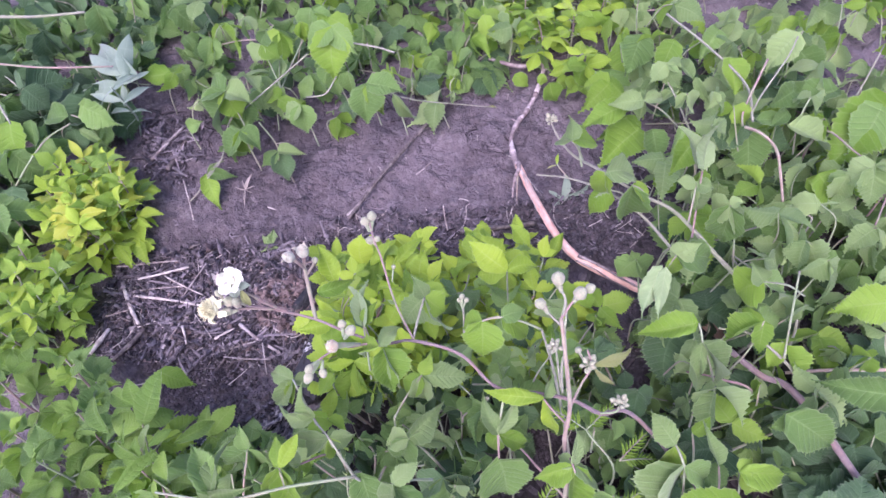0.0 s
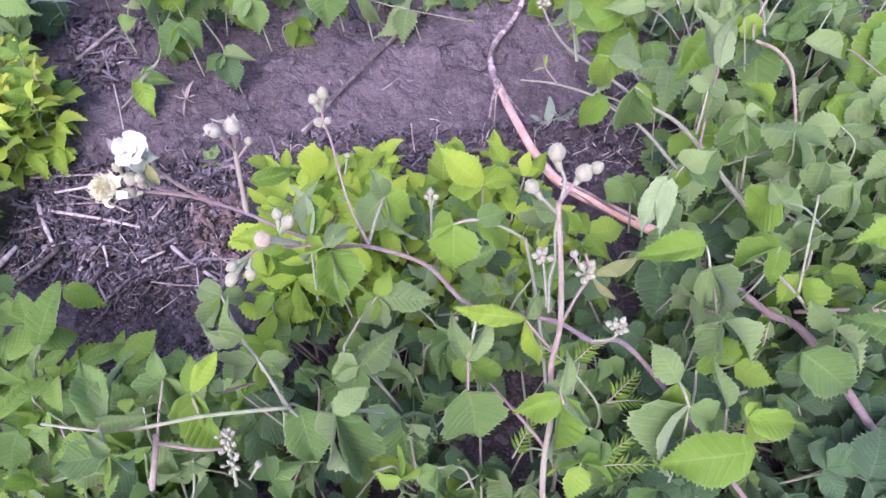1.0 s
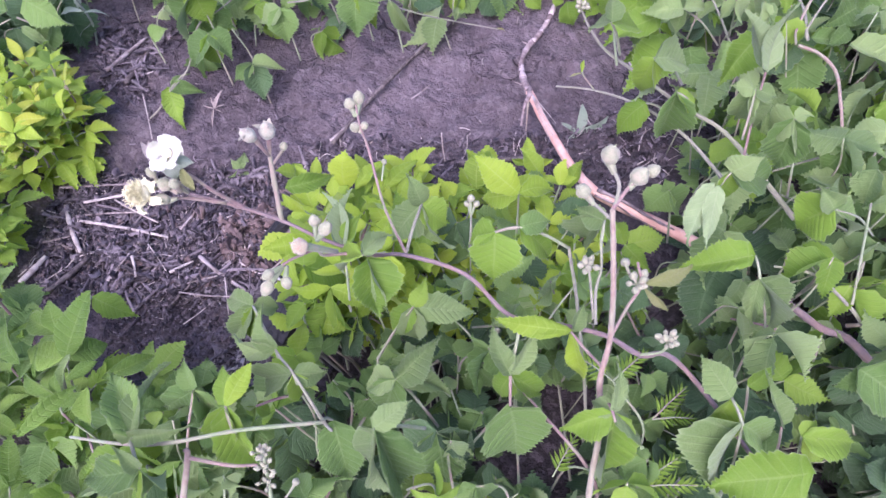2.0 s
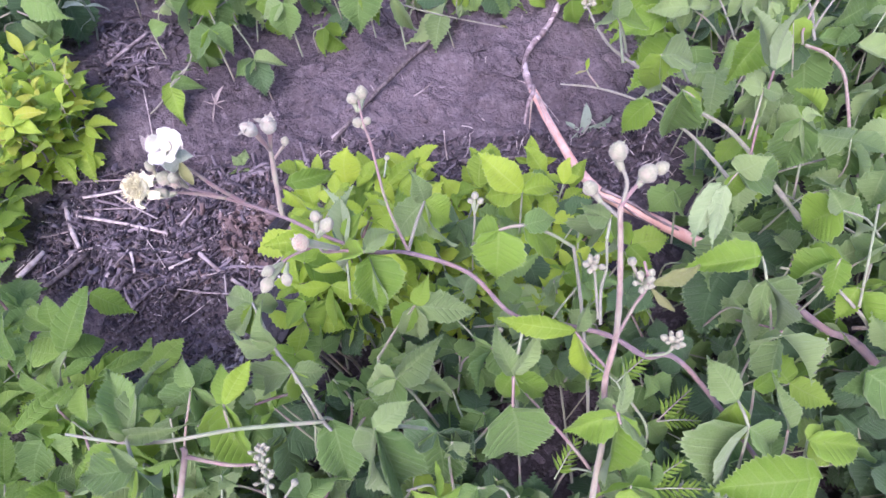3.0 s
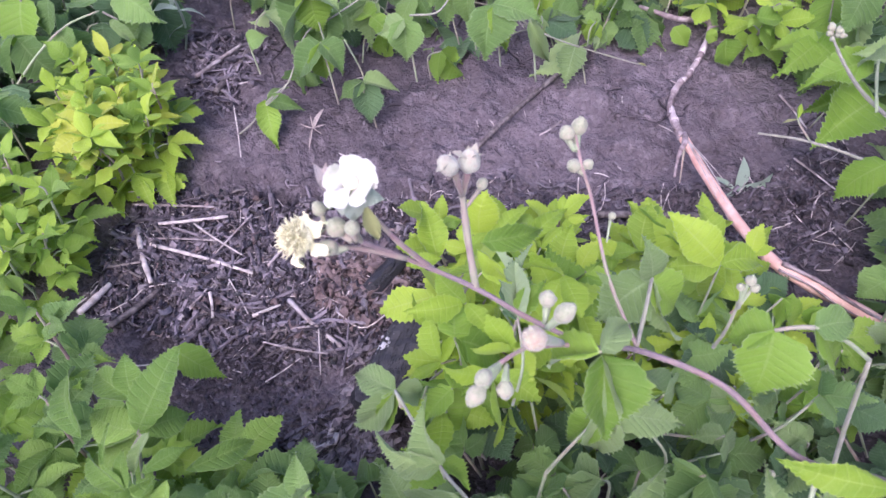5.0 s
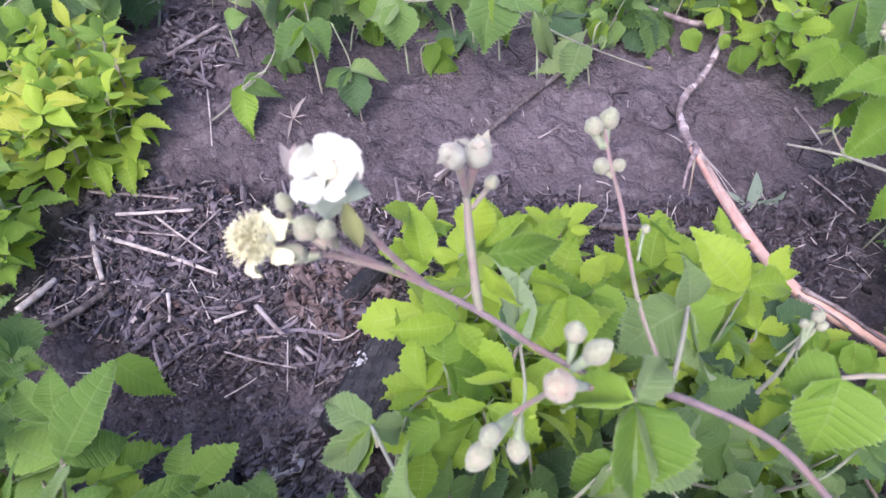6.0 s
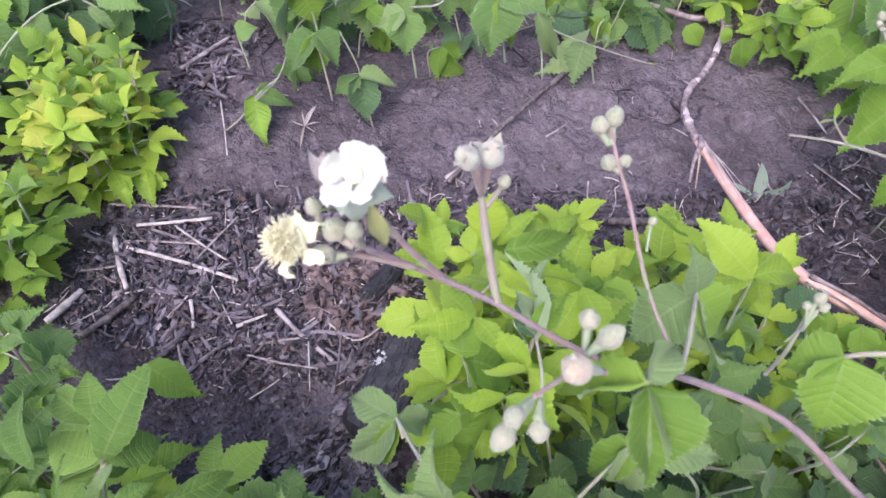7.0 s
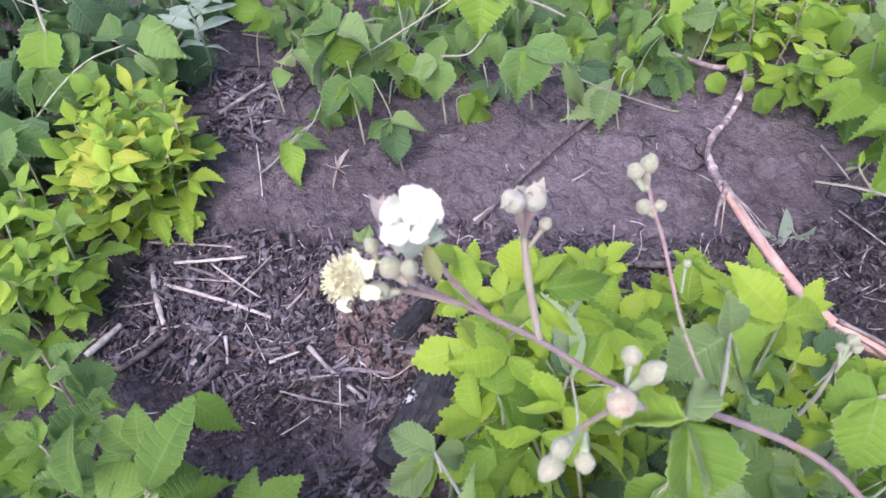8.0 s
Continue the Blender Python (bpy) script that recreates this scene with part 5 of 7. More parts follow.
weed = thing("feathery_weed", (0.13, 0.27, 0.0), "low weed with finely cut feathery green leaves", "weed")
feather(weed, (0.1506, 0.2911, 0.1600), (0.1208, 0.3100, 0.1700))
feather(weed, (0.1506, 0.2911, 0.1600), (0.1764, 0.3081, 0.1700))
feather(weed, (0.1763, 0.2642, 0.1500), (0.2022, 0.2829, 0.1600))
feather(weed, (0.1763, 0.2642, 0.1500), (0.2065, 0.2633, 0.1500))
feather(weed, (0.1553, 0.2170, 0.1500), (0.1849, 0.2323, 0.1600))
feather(weed, (0.1553, 0.2170, 0.1500), (0.1972, 0.2159, 0.1500))
feather(weed, (0.1030, 0.2346, 0.1200), (0.1217, 0.2602, 0.1300))
stem(weed, [(0.13, 0.24, 0.0), (0.1736, 0.2578, 0.1200), (0.1506, 0.2911, 0.1600)], 0.0014, 0.0009, STALK)


# ---- foliage masses ----
RNG.seed(29)
thicket(near, [(-0.14, 0.31), (-0.06, 0.37), (0.09, 0.38), (0.2, 0.36), (0.2, 0.12), (-0.2, 0.12), (-0.18, 0.25)], 0.09, 0.185, 118, 0.028, "bbfppb", 0.6, 0.018)
young = thing("bramble", (-0.02, 0.3, 0), "young pale green bramble leaves on thin stalks", "bramble", "brambles")
thicket(young, [(-0.091, 0.401), (-0.072, 0.443), (-0.020, 0.461), (-0.004, 0.428), (-0.035, 0.366), (-0.092, 0.358)], 0.13, 0.19, 60, 0.036, "yyyyf", 0.2, 0.022)
# the lower layers mix in the dark leaf, its colour standing in for shade
lowfront = thing("bramble", (0.02, 0.28, 0), "shaded lower leaves of a low bramble", "bramble", "brambles")
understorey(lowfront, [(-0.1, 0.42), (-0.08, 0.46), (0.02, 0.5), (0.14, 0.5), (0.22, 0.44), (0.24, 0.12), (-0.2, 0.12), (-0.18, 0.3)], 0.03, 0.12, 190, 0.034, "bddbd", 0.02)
thicket(lowfront, [(0.1, 0.38), (0.13, 0.475), (0.2, 0.475), (0.225, 0.38)], 0.05, 0.15, 24, 0.036, "bffp", 0.5, 0.024)
rightm = thing("bramble", (0.4, 0.4, 0), "spreading bramble with green leaves and pinkish stems", "bramble", "brambles")
thicket(rightm, [(0.3, 0.9), (0.7, 0.9), (0.58, 0.34), (0.27, 0.29), (0.22, 0.38), (0.27, 0.52), (0.285, 0.7)], 0.08, 0.2, 150, 0.039, "pfpfpp", 0.55, 0.024)
rightl = thing("bramble", (0.45, 0.5, 0), "dark lower leaves of the spreading bramble", "bramble", "brambles")
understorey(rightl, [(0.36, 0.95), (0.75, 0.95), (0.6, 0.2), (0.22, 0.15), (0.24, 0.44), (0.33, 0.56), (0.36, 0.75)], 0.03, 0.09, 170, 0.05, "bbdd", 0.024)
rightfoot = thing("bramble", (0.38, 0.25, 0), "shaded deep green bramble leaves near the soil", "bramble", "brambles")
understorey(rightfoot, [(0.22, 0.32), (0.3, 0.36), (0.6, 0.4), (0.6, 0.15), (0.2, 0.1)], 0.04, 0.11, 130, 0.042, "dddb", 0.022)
lime = thing("lime_shrub", (0.03, 0.5, 0), "young lime-green shoots with pointed toothed leaves", "shrub", "lime shoots")
spray(lime, (0.0980, 0.4670, 0.1660), (0.1000, 0.4600, 0.0400), [("y", (0.0675, 0.4778, 0.2000), 1.11, 0), ("y", (0.1303, 0.4740, 0.1700), 1.21, 0), ("y", (0.0978, 0.4683, 0.1200), 0.83, 0), ("y", (0.0665, 0.4671, 0.1650), 1.35, 0)])
shoots(lime, [(-0.098, 0.54), (-0.065, 0.552), (0.02, 0.55), (0.08, 0.545), (0.125, 0.53), (0.14, 0.47), (0.11, 0.42), (-0.02, 0.42), (-0.085, 0.46)], 25, 0.029, 0.1, 0.041, "yyyyf", 8, 3, 0.7)
thicket(lime, [(-0.104, 0.46), (-0.098, 0.42), (-0.085, 0.385), (-0.035, 0.38), (0.01, 0.425), (0.01, 0.47)], 0.1, 0.155, 40, 0.036, "yyyf", 0.2, 0.022)
lf(lime, "y", (-0.0656, 0.5360, 0.1000), (-0.0627, 0.5484, 0.1400), 1.1, 0)
lf(lime, "y", (-0.0553, 0.5356, 0.1000), (-0.0360, 0.5444, 0.1300), 0.8, 0)
lf(lime, "y", (-0.0295, 0.5301, 0.1000), (0.0046, 0.5597, 0.1200), 0.7, 0)
lf(lime, "y", (0.0042, 0.5427, 0.0900), (0.0196, 0.5589, 0.1100), 0.9, 0)
lf(lime, "y", (0.0657, 0.5281, 0.1000), (0.0724, 0.5573, 0.1250), 1.1, 0)
lf(lime, "y", (0.1030, 0.5228, 0.1000), (0.0761, 0.5511, 0.1200), 1.1, 0)
lf(lime, "y", (0.1217, 0.5576, 0.1000), (0.1240, 0.5783, 0.1180), 0.8, 0)
lf(lime, "y", (0.1193, 0.5562, 0.1000), (0.1036, 0.5636, 0.1020), 0.8, 0)
lf(lime, "y", (0.1244, 0.5552, 0.1000), (0.1485, 0.5595, 0.1000), 0.6, 0)
lf(lime, "y", (0.1589, 0.5321, 0.0900), (0.1760, 0.5553, 0.1050), 0.9, 0)
lf(lime, "b", (0.1086, 0.5225, 0.1000), (0.1462, 0.5318, 0.1000), 0.8, 0)
for a, b in (((-0.1002, 0.5214, 0.0900), (-0.1056, 0.5484, 0.1250)), ((0.0004, 0.5083, 0.0900), (0.0082, 0.5336, 0.1200)), ((0.0748, 0.5333, 0.0900), (0.0658, 0.5645, 0.1200)), ((0.0517, 0.5236, 0.0900), (0.0307, 0.5399, 0.1000)), ((-0.1000, 0.4891, 0.0900), (-0.0720, 0.4849, 0.1000)), ((-0.0650, 0.4774, 0.0900), (-0.0894, 0.4723, 0.0900)), ((-0.1202, 0.5105, 0.0900), (-0.0988, 0.5124, 0.1000)), ((0.0882, 0.5346, 0.1000), (0.1043, 0.5495, 0.1100)), ((-0.0201, 0.5181, 0.0900), (-0.0368, 0.5383, 0.1100)), ((0.0133, 0.5154, 0.0900), (0.0376, 0.5100, 0.1000)), ((0.1319, 0.5434, 0.1000), (0.1184, 0.5642, 0.1200)), ((0.1291, 0.5073, 0.1200), (0.0980, 0.5198, 0.1200))):
    lf(lime, "y", a, b, RNG.uniform(0.9, 1.15), RNG.uniform(-15, 15))
yellow = thing("lime_shrub", (-0.44, 0.7, 0), "small bushy yellow-green shrub with golden young leaves", "shrub", "lime shoots")
shoots(yellow, [(-0.49, 0.745), (-0.44, 0.752), (-0.405, 0.72), (-0.4, 0.685), (-0.425, 0.65), (-0.465, 0.65), (-0.495, 0.69)], 22, 0.02, 0.085, 0.038, "yfynyg", 8, 3, 0.95)
for k in range(10):
    a = k * 2.4
    q = Vector((-0.4445, 0.6538, 0.1000)) + Vector((0.008 * math.cos(a), 0.008 * math.sin(a), -0.004 * (k % 3)))
    lf(yellow, "ggy"[k % 3], q, q + Vector((0.03 * math.cos(a), 0.03 * math.sin(a), 0.006)), 1.0)
left = thing("lime_shrub", (-0.48, 0.55, 0), "small bushy green shrub with crowded toothed leaves", "shrub", "lime shoots")
shoots(left, [(-0.61, 0.62), (-0.505, 0.6), (-0.445, 0.555), (-0.448, 0.51), (-0.51, 0.475), (-0.6, 0.5)], 22, 0.026, 0.09, 0.036, "fyfn", 7, 3, 0.65)
lowleft = thing("shrub", (-0.33, 0.32, 0), "leafy green shoots with long toothed leaflets", "shrub", "lime shoots")
spray(lowleft, (-0.2630, 0.3290, 0.1620), (-0.2800, 0.3000, 0.0500), [("n", (-0.2499, 0.3645, 0.2000), 1.08, 0), ("n", (-0.2380, 0.3484, 0.1500), 1.27, 0), ("n", (-0.2991, 0.3412, 0.1600), 1.07, 0), ("n", (-0.2531, 0.3328, 0.1300), 1.21, 0), ("n", (-0.3081, 0.3323, 0.1300), 0.72, 0)])
spray(lowleft, (-0.2680, 0.3450, 0.1710), (-0.2630, 0.3290, 0.1620), [("n", (-0.2737, 0.3619, 0.1900), 1.50, 0), ("n", (-0.3013, 0.3619, 0.1700), 0.89, 0)])
spray(lowleft, (-0.2697, 0.3965, 0.1400), (-0.2630, 0.3290, 0.1620), [("f", (-0.2345, 0.3853, 0.1300), 0.83, 0)])
shoots(lowleft, [(-0.44, 0.43), (-0.35, 0.4), (-0.31, 0.35), (-0.28, 0.29), (-0.24, 0.21), (-0.4, 0.19), (-0.48, 0.3)], 15, 0.045, 0.135, 0.044, "nnfnb", 6, 5, 0.75)
lf(lowleft, "n", (-0.2194, 0.3027, 0.1800), (-0.1899, 0.3253, 0.1700), 0.6, 0)
lf(lowleft, "n", (-0.2346, 0.2930, 0.2000), (-0.2163, 0.3062, 0.2000), 0.7, 0)
lf(lowleft, "n", (-0.2576, 0.2962, 0.2000), (-0.2592, 0.3132, 0.2100), 0.4, 0)
stem(lowleft, [(-0.3, 0.3, 0.0), (-0.2702, 0.3150, 0.1400), (-0.2617, 0.3301, 0.1600)], 0.0016, 0.0011, STALK)
lf(lowleft, "p", (-0.2434, 0.3171, 0.1900), (-0.2520, 0.2932, 0.1850), 0.5, 0)
lf(lowleft, "n", (-0.2619, 0.2586, 0.1900), (-0.2301, 0.2860, 0.2000), 0.6, 0)
lf(lowleft, "n", (-0.2469, 0.2867, 0.1900), (-0.2760, 0.3026, 0.1900), 0.7, 0)
lf(lowleft, "n", (-0.2865, 0.3188, 0.1800), (-0.3280, 0.3586, 0.1800), 0.7, 0)
lf(lowleft, "n", (-0.2294, 0.2947, 0.1800), (-0.2360, 0.2707, 0.1600), 1.0, 0)
lowfill = thing("bramble", (-0.22, 0.25, 0), "crowded green bramble leaves of three near the soil", "bramble", "brambles")
understorey(lowfill, [(-0.31, 0.33), (-0.25, 0.345), (-0.15, 0.335), (-0.14, 0.25), (-0.16, 0.17), (-0.3, 0.17)], 0.035, 0.1, 62, 0.034, "bndbn", 0.02)
thicket(lowfill, [(-0.28, 0.3), (-0.21, 0.318), (-0.14, 0.31), (-0.14, 0.2), (-0.28, 0.2)], 0.1, 0.155, 26, 0.034, "bnpf", 0.5, 0.024)
# dark leaf kinds paint the shade inside and below these thickets
backleft = thing("bramble", (-0.55, 0.95, 0), "dark green bramble thicket at the edge of the soil", "bramble", "brambles")
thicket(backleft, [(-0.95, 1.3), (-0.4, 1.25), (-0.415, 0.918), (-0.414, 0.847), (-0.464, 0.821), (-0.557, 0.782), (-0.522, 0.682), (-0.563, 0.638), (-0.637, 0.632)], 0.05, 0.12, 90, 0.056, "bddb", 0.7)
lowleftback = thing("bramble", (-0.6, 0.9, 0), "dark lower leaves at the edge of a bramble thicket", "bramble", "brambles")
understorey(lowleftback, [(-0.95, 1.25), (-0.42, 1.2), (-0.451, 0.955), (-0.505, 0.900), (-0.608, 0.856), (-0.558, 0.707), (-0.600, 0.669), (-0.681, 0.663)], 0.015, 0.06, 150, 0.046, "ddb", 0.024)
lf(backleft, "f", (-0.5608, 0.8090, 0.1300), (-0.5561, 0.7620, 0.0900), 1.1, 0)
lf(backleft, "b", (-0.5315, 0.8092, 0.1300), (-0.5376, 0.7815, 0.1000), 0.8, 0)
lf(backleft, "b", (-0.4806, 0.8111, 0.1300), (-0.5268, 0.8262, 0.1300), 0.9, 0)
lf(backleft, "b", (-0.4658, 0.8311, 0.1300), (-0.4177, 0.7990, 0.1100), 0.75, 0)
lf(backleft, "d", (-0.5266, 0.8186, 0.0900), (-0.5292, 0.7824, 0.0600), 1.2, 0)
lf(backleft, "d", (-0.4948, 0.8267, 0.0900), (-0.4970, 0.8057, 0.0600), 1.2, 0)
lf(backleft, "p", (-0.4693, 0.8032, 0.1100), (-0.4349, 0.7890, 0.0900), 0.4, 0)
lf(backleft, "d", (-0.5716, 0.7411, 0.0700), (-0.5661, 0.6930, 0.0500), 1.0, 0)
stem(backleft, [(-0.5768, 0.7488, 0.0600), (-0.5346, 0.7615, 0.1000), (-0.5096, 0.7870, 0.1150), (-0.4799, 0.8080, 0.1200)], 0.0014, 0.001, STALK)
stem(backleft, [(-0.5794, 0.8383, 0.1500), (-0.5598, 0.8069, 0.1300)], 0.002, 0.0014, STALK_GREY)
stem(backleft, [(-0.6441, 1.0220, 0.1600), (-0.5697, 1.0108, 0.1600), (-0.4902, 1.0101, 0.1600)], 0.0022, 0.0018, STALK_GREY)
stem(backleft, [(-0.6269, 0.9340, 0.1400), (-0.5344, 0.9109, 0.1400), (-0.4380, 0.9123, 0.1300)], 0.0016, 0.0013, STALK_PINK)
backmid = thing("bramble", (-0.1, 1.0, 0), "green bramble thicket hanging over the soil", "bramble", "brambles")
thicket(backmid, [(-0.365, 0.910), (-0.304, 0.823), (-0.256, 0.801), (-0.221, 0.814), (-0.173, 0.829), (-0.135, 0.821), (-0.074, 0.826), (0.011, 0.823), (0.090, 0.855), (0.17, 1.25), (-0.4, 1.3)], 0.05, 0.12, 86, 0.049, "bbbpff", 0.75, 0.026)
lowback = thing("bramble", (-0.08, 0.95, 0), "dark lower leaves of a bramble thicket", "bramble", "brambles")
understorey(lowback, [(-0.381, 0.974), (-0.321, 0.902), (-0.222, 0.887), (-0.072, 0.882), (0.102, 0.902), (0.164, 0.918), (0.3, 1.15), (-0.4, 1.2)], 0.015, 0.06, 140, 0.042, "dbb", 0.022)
spray(backmid, (-0.2488, 0.8099, 0.1500), (-0.2368, 0.7979, 0.0800), [("b", (-0.2959, 0.7907, 0.1000), 0.87, 0), ("b", (-0.2937, 0.8353, 0.1400), 1.23, 0), ("p", (-0.2140, 0.8035, 0.1450), 1.50, 0), ("f", (-0.2362, 0.7896, 0.1100), 1.25, 0)])
spray(backmid, (-0.2337, 0.7636, 0.1200), (-0.2217, 0.7516, 0.0500), [("f", (-0.2374, 0.7542, 0.0700), 0.82, 0), ("b", (-0.2719, 0.7512, 0.0850), 0.85, 0), ("b", (-0.2055, 0.7499, 0.1000), 1.07, 0)])
spray(backmid, (-0.1947, 0.7676, 0.0700), (-0.1827, 0.7556, -0.0000), [("d", (-0.1888, 0.7430, 0.0300), 0.97, 0), ("b", (-0.2212, 0.7511, 0.0600), 1.06, 0), ("p", (-0.1581, 0.7634, 0.0700), 0.78, 0)])
spray(backmid, (-0.1503, 0.7926, 0.1300), (-0.1383, 0.7806, 0.0600), [("b", (-0.1462, 0.7683, 0.0950), 1.21, 0), ("p", (-0.1761, 0.7793, 0.1200), 1.40, 0)])
spray(backmid, (-0.1030, 0.9043, 0.1700), (-0.0910, 0.8923, 0.1000), [("f", (-0.1044, 0.8489, 0.1200), 1.11, 0), ("b", (-0.1432, 0.8835, 0.1600), 1.13, 0), ("b", (-0.0741, 0.8628, 0.1500), 0.76, 0)])
spray(backmid, (-0.0875, 0.8660, 0.1200), (-0.0755, 0.8540, 0.0500), [("b", (-0.0927, 0.8499, 0.0800), 0.87, 0)])
spray(backmid, (-0.0596, 0.8242, 0.1300), (-0.0476, 0.8122, 0.0600), [("b", (-0.0601, 0.7883, 0.0850), 1.31, 0), ("f", (-0.0358, 0.7980, 0.0900), 0.86, 0), ("b", (-0.0074, 0.8083, 0.1300), 0.82, 0)])
spray(backmid, (-0.0212, 0.7988, 0.1300), (-0.0092, 0.7868, 0.0600), [("p", (0.0047, 0.7843, 0.0750), 0.45, 30)])
spray(backmid, (-0.2024, 0.8783, 0.1700), (-0.1904, 0.8663, 0.1000), [("p", (-0.2185, 0.8640, 0.1500), 1.50, 0), ("f", (-0.1767, 0.8637, 0.1600), 1.50, 0), ("b", (-0.1895, 0.8938, 0.1800), 1.50, 0)])
spray(backmid, (-0.3389, 0.8399, 0.0600), (-0.3269, 0.8279, -0.0100), [("b", (-0.3193, 0.8446, 0.0700), 1.49, 0), ("p", (-0.3333, 0.8437, 0.0500), 1.50, 0)])
stem(backmid, [(-0.1400, 0.8739, 0.1500), (-0.1857, 0.8483, 0.1300), (-0.2315, 0.8225, 0.1100), (-0.2594, 0.8041, 0.1000), (-0.2796, 0.7729, 0.0600), (-0.2974, 0.7402, 0.0550)], 0.0012, 0.0008, STALK_GREY)
stem(backmid, [(-0.2165, 0.7974, 0.1000), (-0.1982, 0.7810, 0.0700), (-0.1931, 0.7538, 0.0650)], 0.001, 0.0008, STALK)
stem(backmid, [(-0.0808, 0.8906, 0.1500), (-0.0439, 0.8882, 0.1400), (-0.0186, 0.8846, 0.1300)], 0.0016, 0.0014, STALK_GREY)
stem(backmid, [(-0.1483, 0.8293, 0.1100), (-0.1183, 0.8214, 0.1200), (-0.1021, 0.8440, 0.1300)], 0.0012, 0.001, STALK_GREY)
backlime = thing("lime_shrub", (0.23, 0.98, 0), "round lime-green shrub with small leaves", "shrub", "lime shoots")
shoots(backlime, [(0.165, 1.0), (0.22, 0.93), (0.215, 0.885), (0.24, 0.875), (0.28, 0.915), (0.345, 1.06), (0.35, 1.13), (0.16, 1.15)], 17, 0.034, 0.1, 0.04, "yyyf", 7, 3, 0.4)
for a, b in (((0.2062, 0.8578, 0.0700), (0.2171, 0.8466, 0.0400)), ((0.2320, 0.8664, 0.0700), (0.2471, 0.8557, 0.0500)), ((0.2427, 0.8649, 0.0800), (0.2733, 0.8584, 0.0600)), ((0.2189, 0.8672, 0.0700), (0.2356, 0.8617, 0.0500)), ((0.1916, 0.8843, 0.0600), (0.2090, 0.8827, 0.0500)), ((0.1597, 0.9067, 0.0500), (0.1798, 0.8945, 0.0300)), ((0.2303, 0.8588, 0.1000), (0.2604, 0.8588, 0.1000))):
    lf(backlime, "f", a, b, 1.2, 0)
backgreen = thing("bramble", (0.18, 1.05, 0), "fresh green bramble leaves crowding above a dead cane", "bramble", "brambles")
thicket(backgreen, [(0.061, 0.878), (0.122, 0.953), (0.199, 0.941), (0.250, 0.989), (0.34, 1.25), (0.1, 1.25)], 0.05, 0.12, 60, 0.045, "ffpb", 0.4, 0.03)
backright = thing("bramble", (0.6, 1.1, 0), "dense green bramble thicket", "bramble", "brambles")
thicket(backright, [(0.301, 0.960), (0.278, 0.816), (0.305, 0.781), (0.391, 0.816), (0.95, 1.0), (1.0, 1.3), (0.36, 1.3)], 0.04, 0.13, 98, 0.055, "ppff", 0.6)

# ---- small plants ----
pair = thing("bramble_shoot", (-0.3785, 0.7298, 0.0050), "trailing bramble shoot with two bright green leaves on soil", "bramble")
stem(pair, [(-0.3812, 0.7238, 0.0120), (-0.3483, 0.7282, 0.0120), (-0.3217, 0.7432, 0.0250), (-0.3006, 0.7506, 0.0500), (-0.2772, 0.7760, 0.0600)], 0.0011, 0.001, STALK_GREY)
lf(pair, "b", (-0.2997, 0.7544, 0.0500), (-0.2628, 0.7485, 0.0450), 0.72, 0)
lf(pair, "f", (-0.3018, 0.7505, 0.0500), (-0.2870, 0.7070, 0.0300), 0.62, -10)
lf(pair, "p", (-0.3005, 0.7581, 0.0500), (-0.2826, 0.7727, 0.0600), 0.4, 0)
silver = thing("silver_weed", (-0.4448, 0.8878, 0.0000), "upright weed with narrow silvery grey-green leaves", "weed")
stem(silver, [(-0.4407, 0.8788, 0.0050), (-0.4233, 0.8728, 0.0600), (-0.4135, 0.8467, 0.1200), (-0.4153, 0.8400, 0.1500)], 0.0016, 0.0012, SILVER)
for a, b, c in (((-0.4105, 0.8412, 0.1200), (-0.3723, 0.8857, 0.1300), 1), ((-0.4135, 0.8467, 0.1200), (-0.4692, 0.8537, 0.1400), 1), ((-0.4092, 0.8402, 0.1000), (-0.3832, 0.8698, 0.0900), 0.9), ((-0.4122, 0.8456, 0.1000), (-0.4579, 0.8579, 0.0900), 0.9), ((-0.4105, 0.8347, 0.1500), (-0.4420, 0.8216, 0.1400), 1), ((-0.4116, 0.8380, 0.1500), (-0.3800, 0.8715, 0.1600), 1), ((-0.4259, 0.8726, 0.0600), (-0.4493, 0.8568, 0.0500), 0.9), ((-0.4067, 0.9047, 0.1200), (-0.5342, 0.9879, 0.1400), 1), ((-0.4303, 0.8943, 0.1100), (-0.4786, 0.9969, 0.1500), 1.2), ((-0.4303, 0.8943, 0.1100), (-0.5315, 0.9169, 0.1000), 1.2), ((-0.4215, 0.8940, 0.1200), (-0.4092, 0.9797, 0.1600), 1.2), ((-0.4331, 0.9083, 0.1200), (-0.5042, 0.9719, 0.1300), 1.2), ((-0.4303, 0.8943, 0.1100), (-0.3856, 0.9276, 0.1200), 1), ((-0.4360, 0.8787, 0.0800), (-0.4259, 0.8946, 0.1200), 1.2)):
    lf(silver, "s", a, Vector(a).lerp(Vector(b), 0.8), c * 0.9, RNG.uniform(-20, 20))
grey = thing("seedling", (0.2049, 0.6902, 0.0000), "small grey-green seedling with four narrow leaves", "seedling")
for tip, c in (((0.2075, 0.7072, 0.0350), 1.5), ((0.2444, 0.6954, 0.0180), 0.9), ((0.1815, 0.7009, 0.0150), 0.8), ((0.1803, 0.6602, 0.0120), 0.9)):
    lf(grey, "s", (0.2013, 0.6842, 0.0080), tip, c)
dry = thing("seedling", (-0.2532, 0.7434, 0.0200), "tiny dry pinkish seedling on the soil", "seedling")
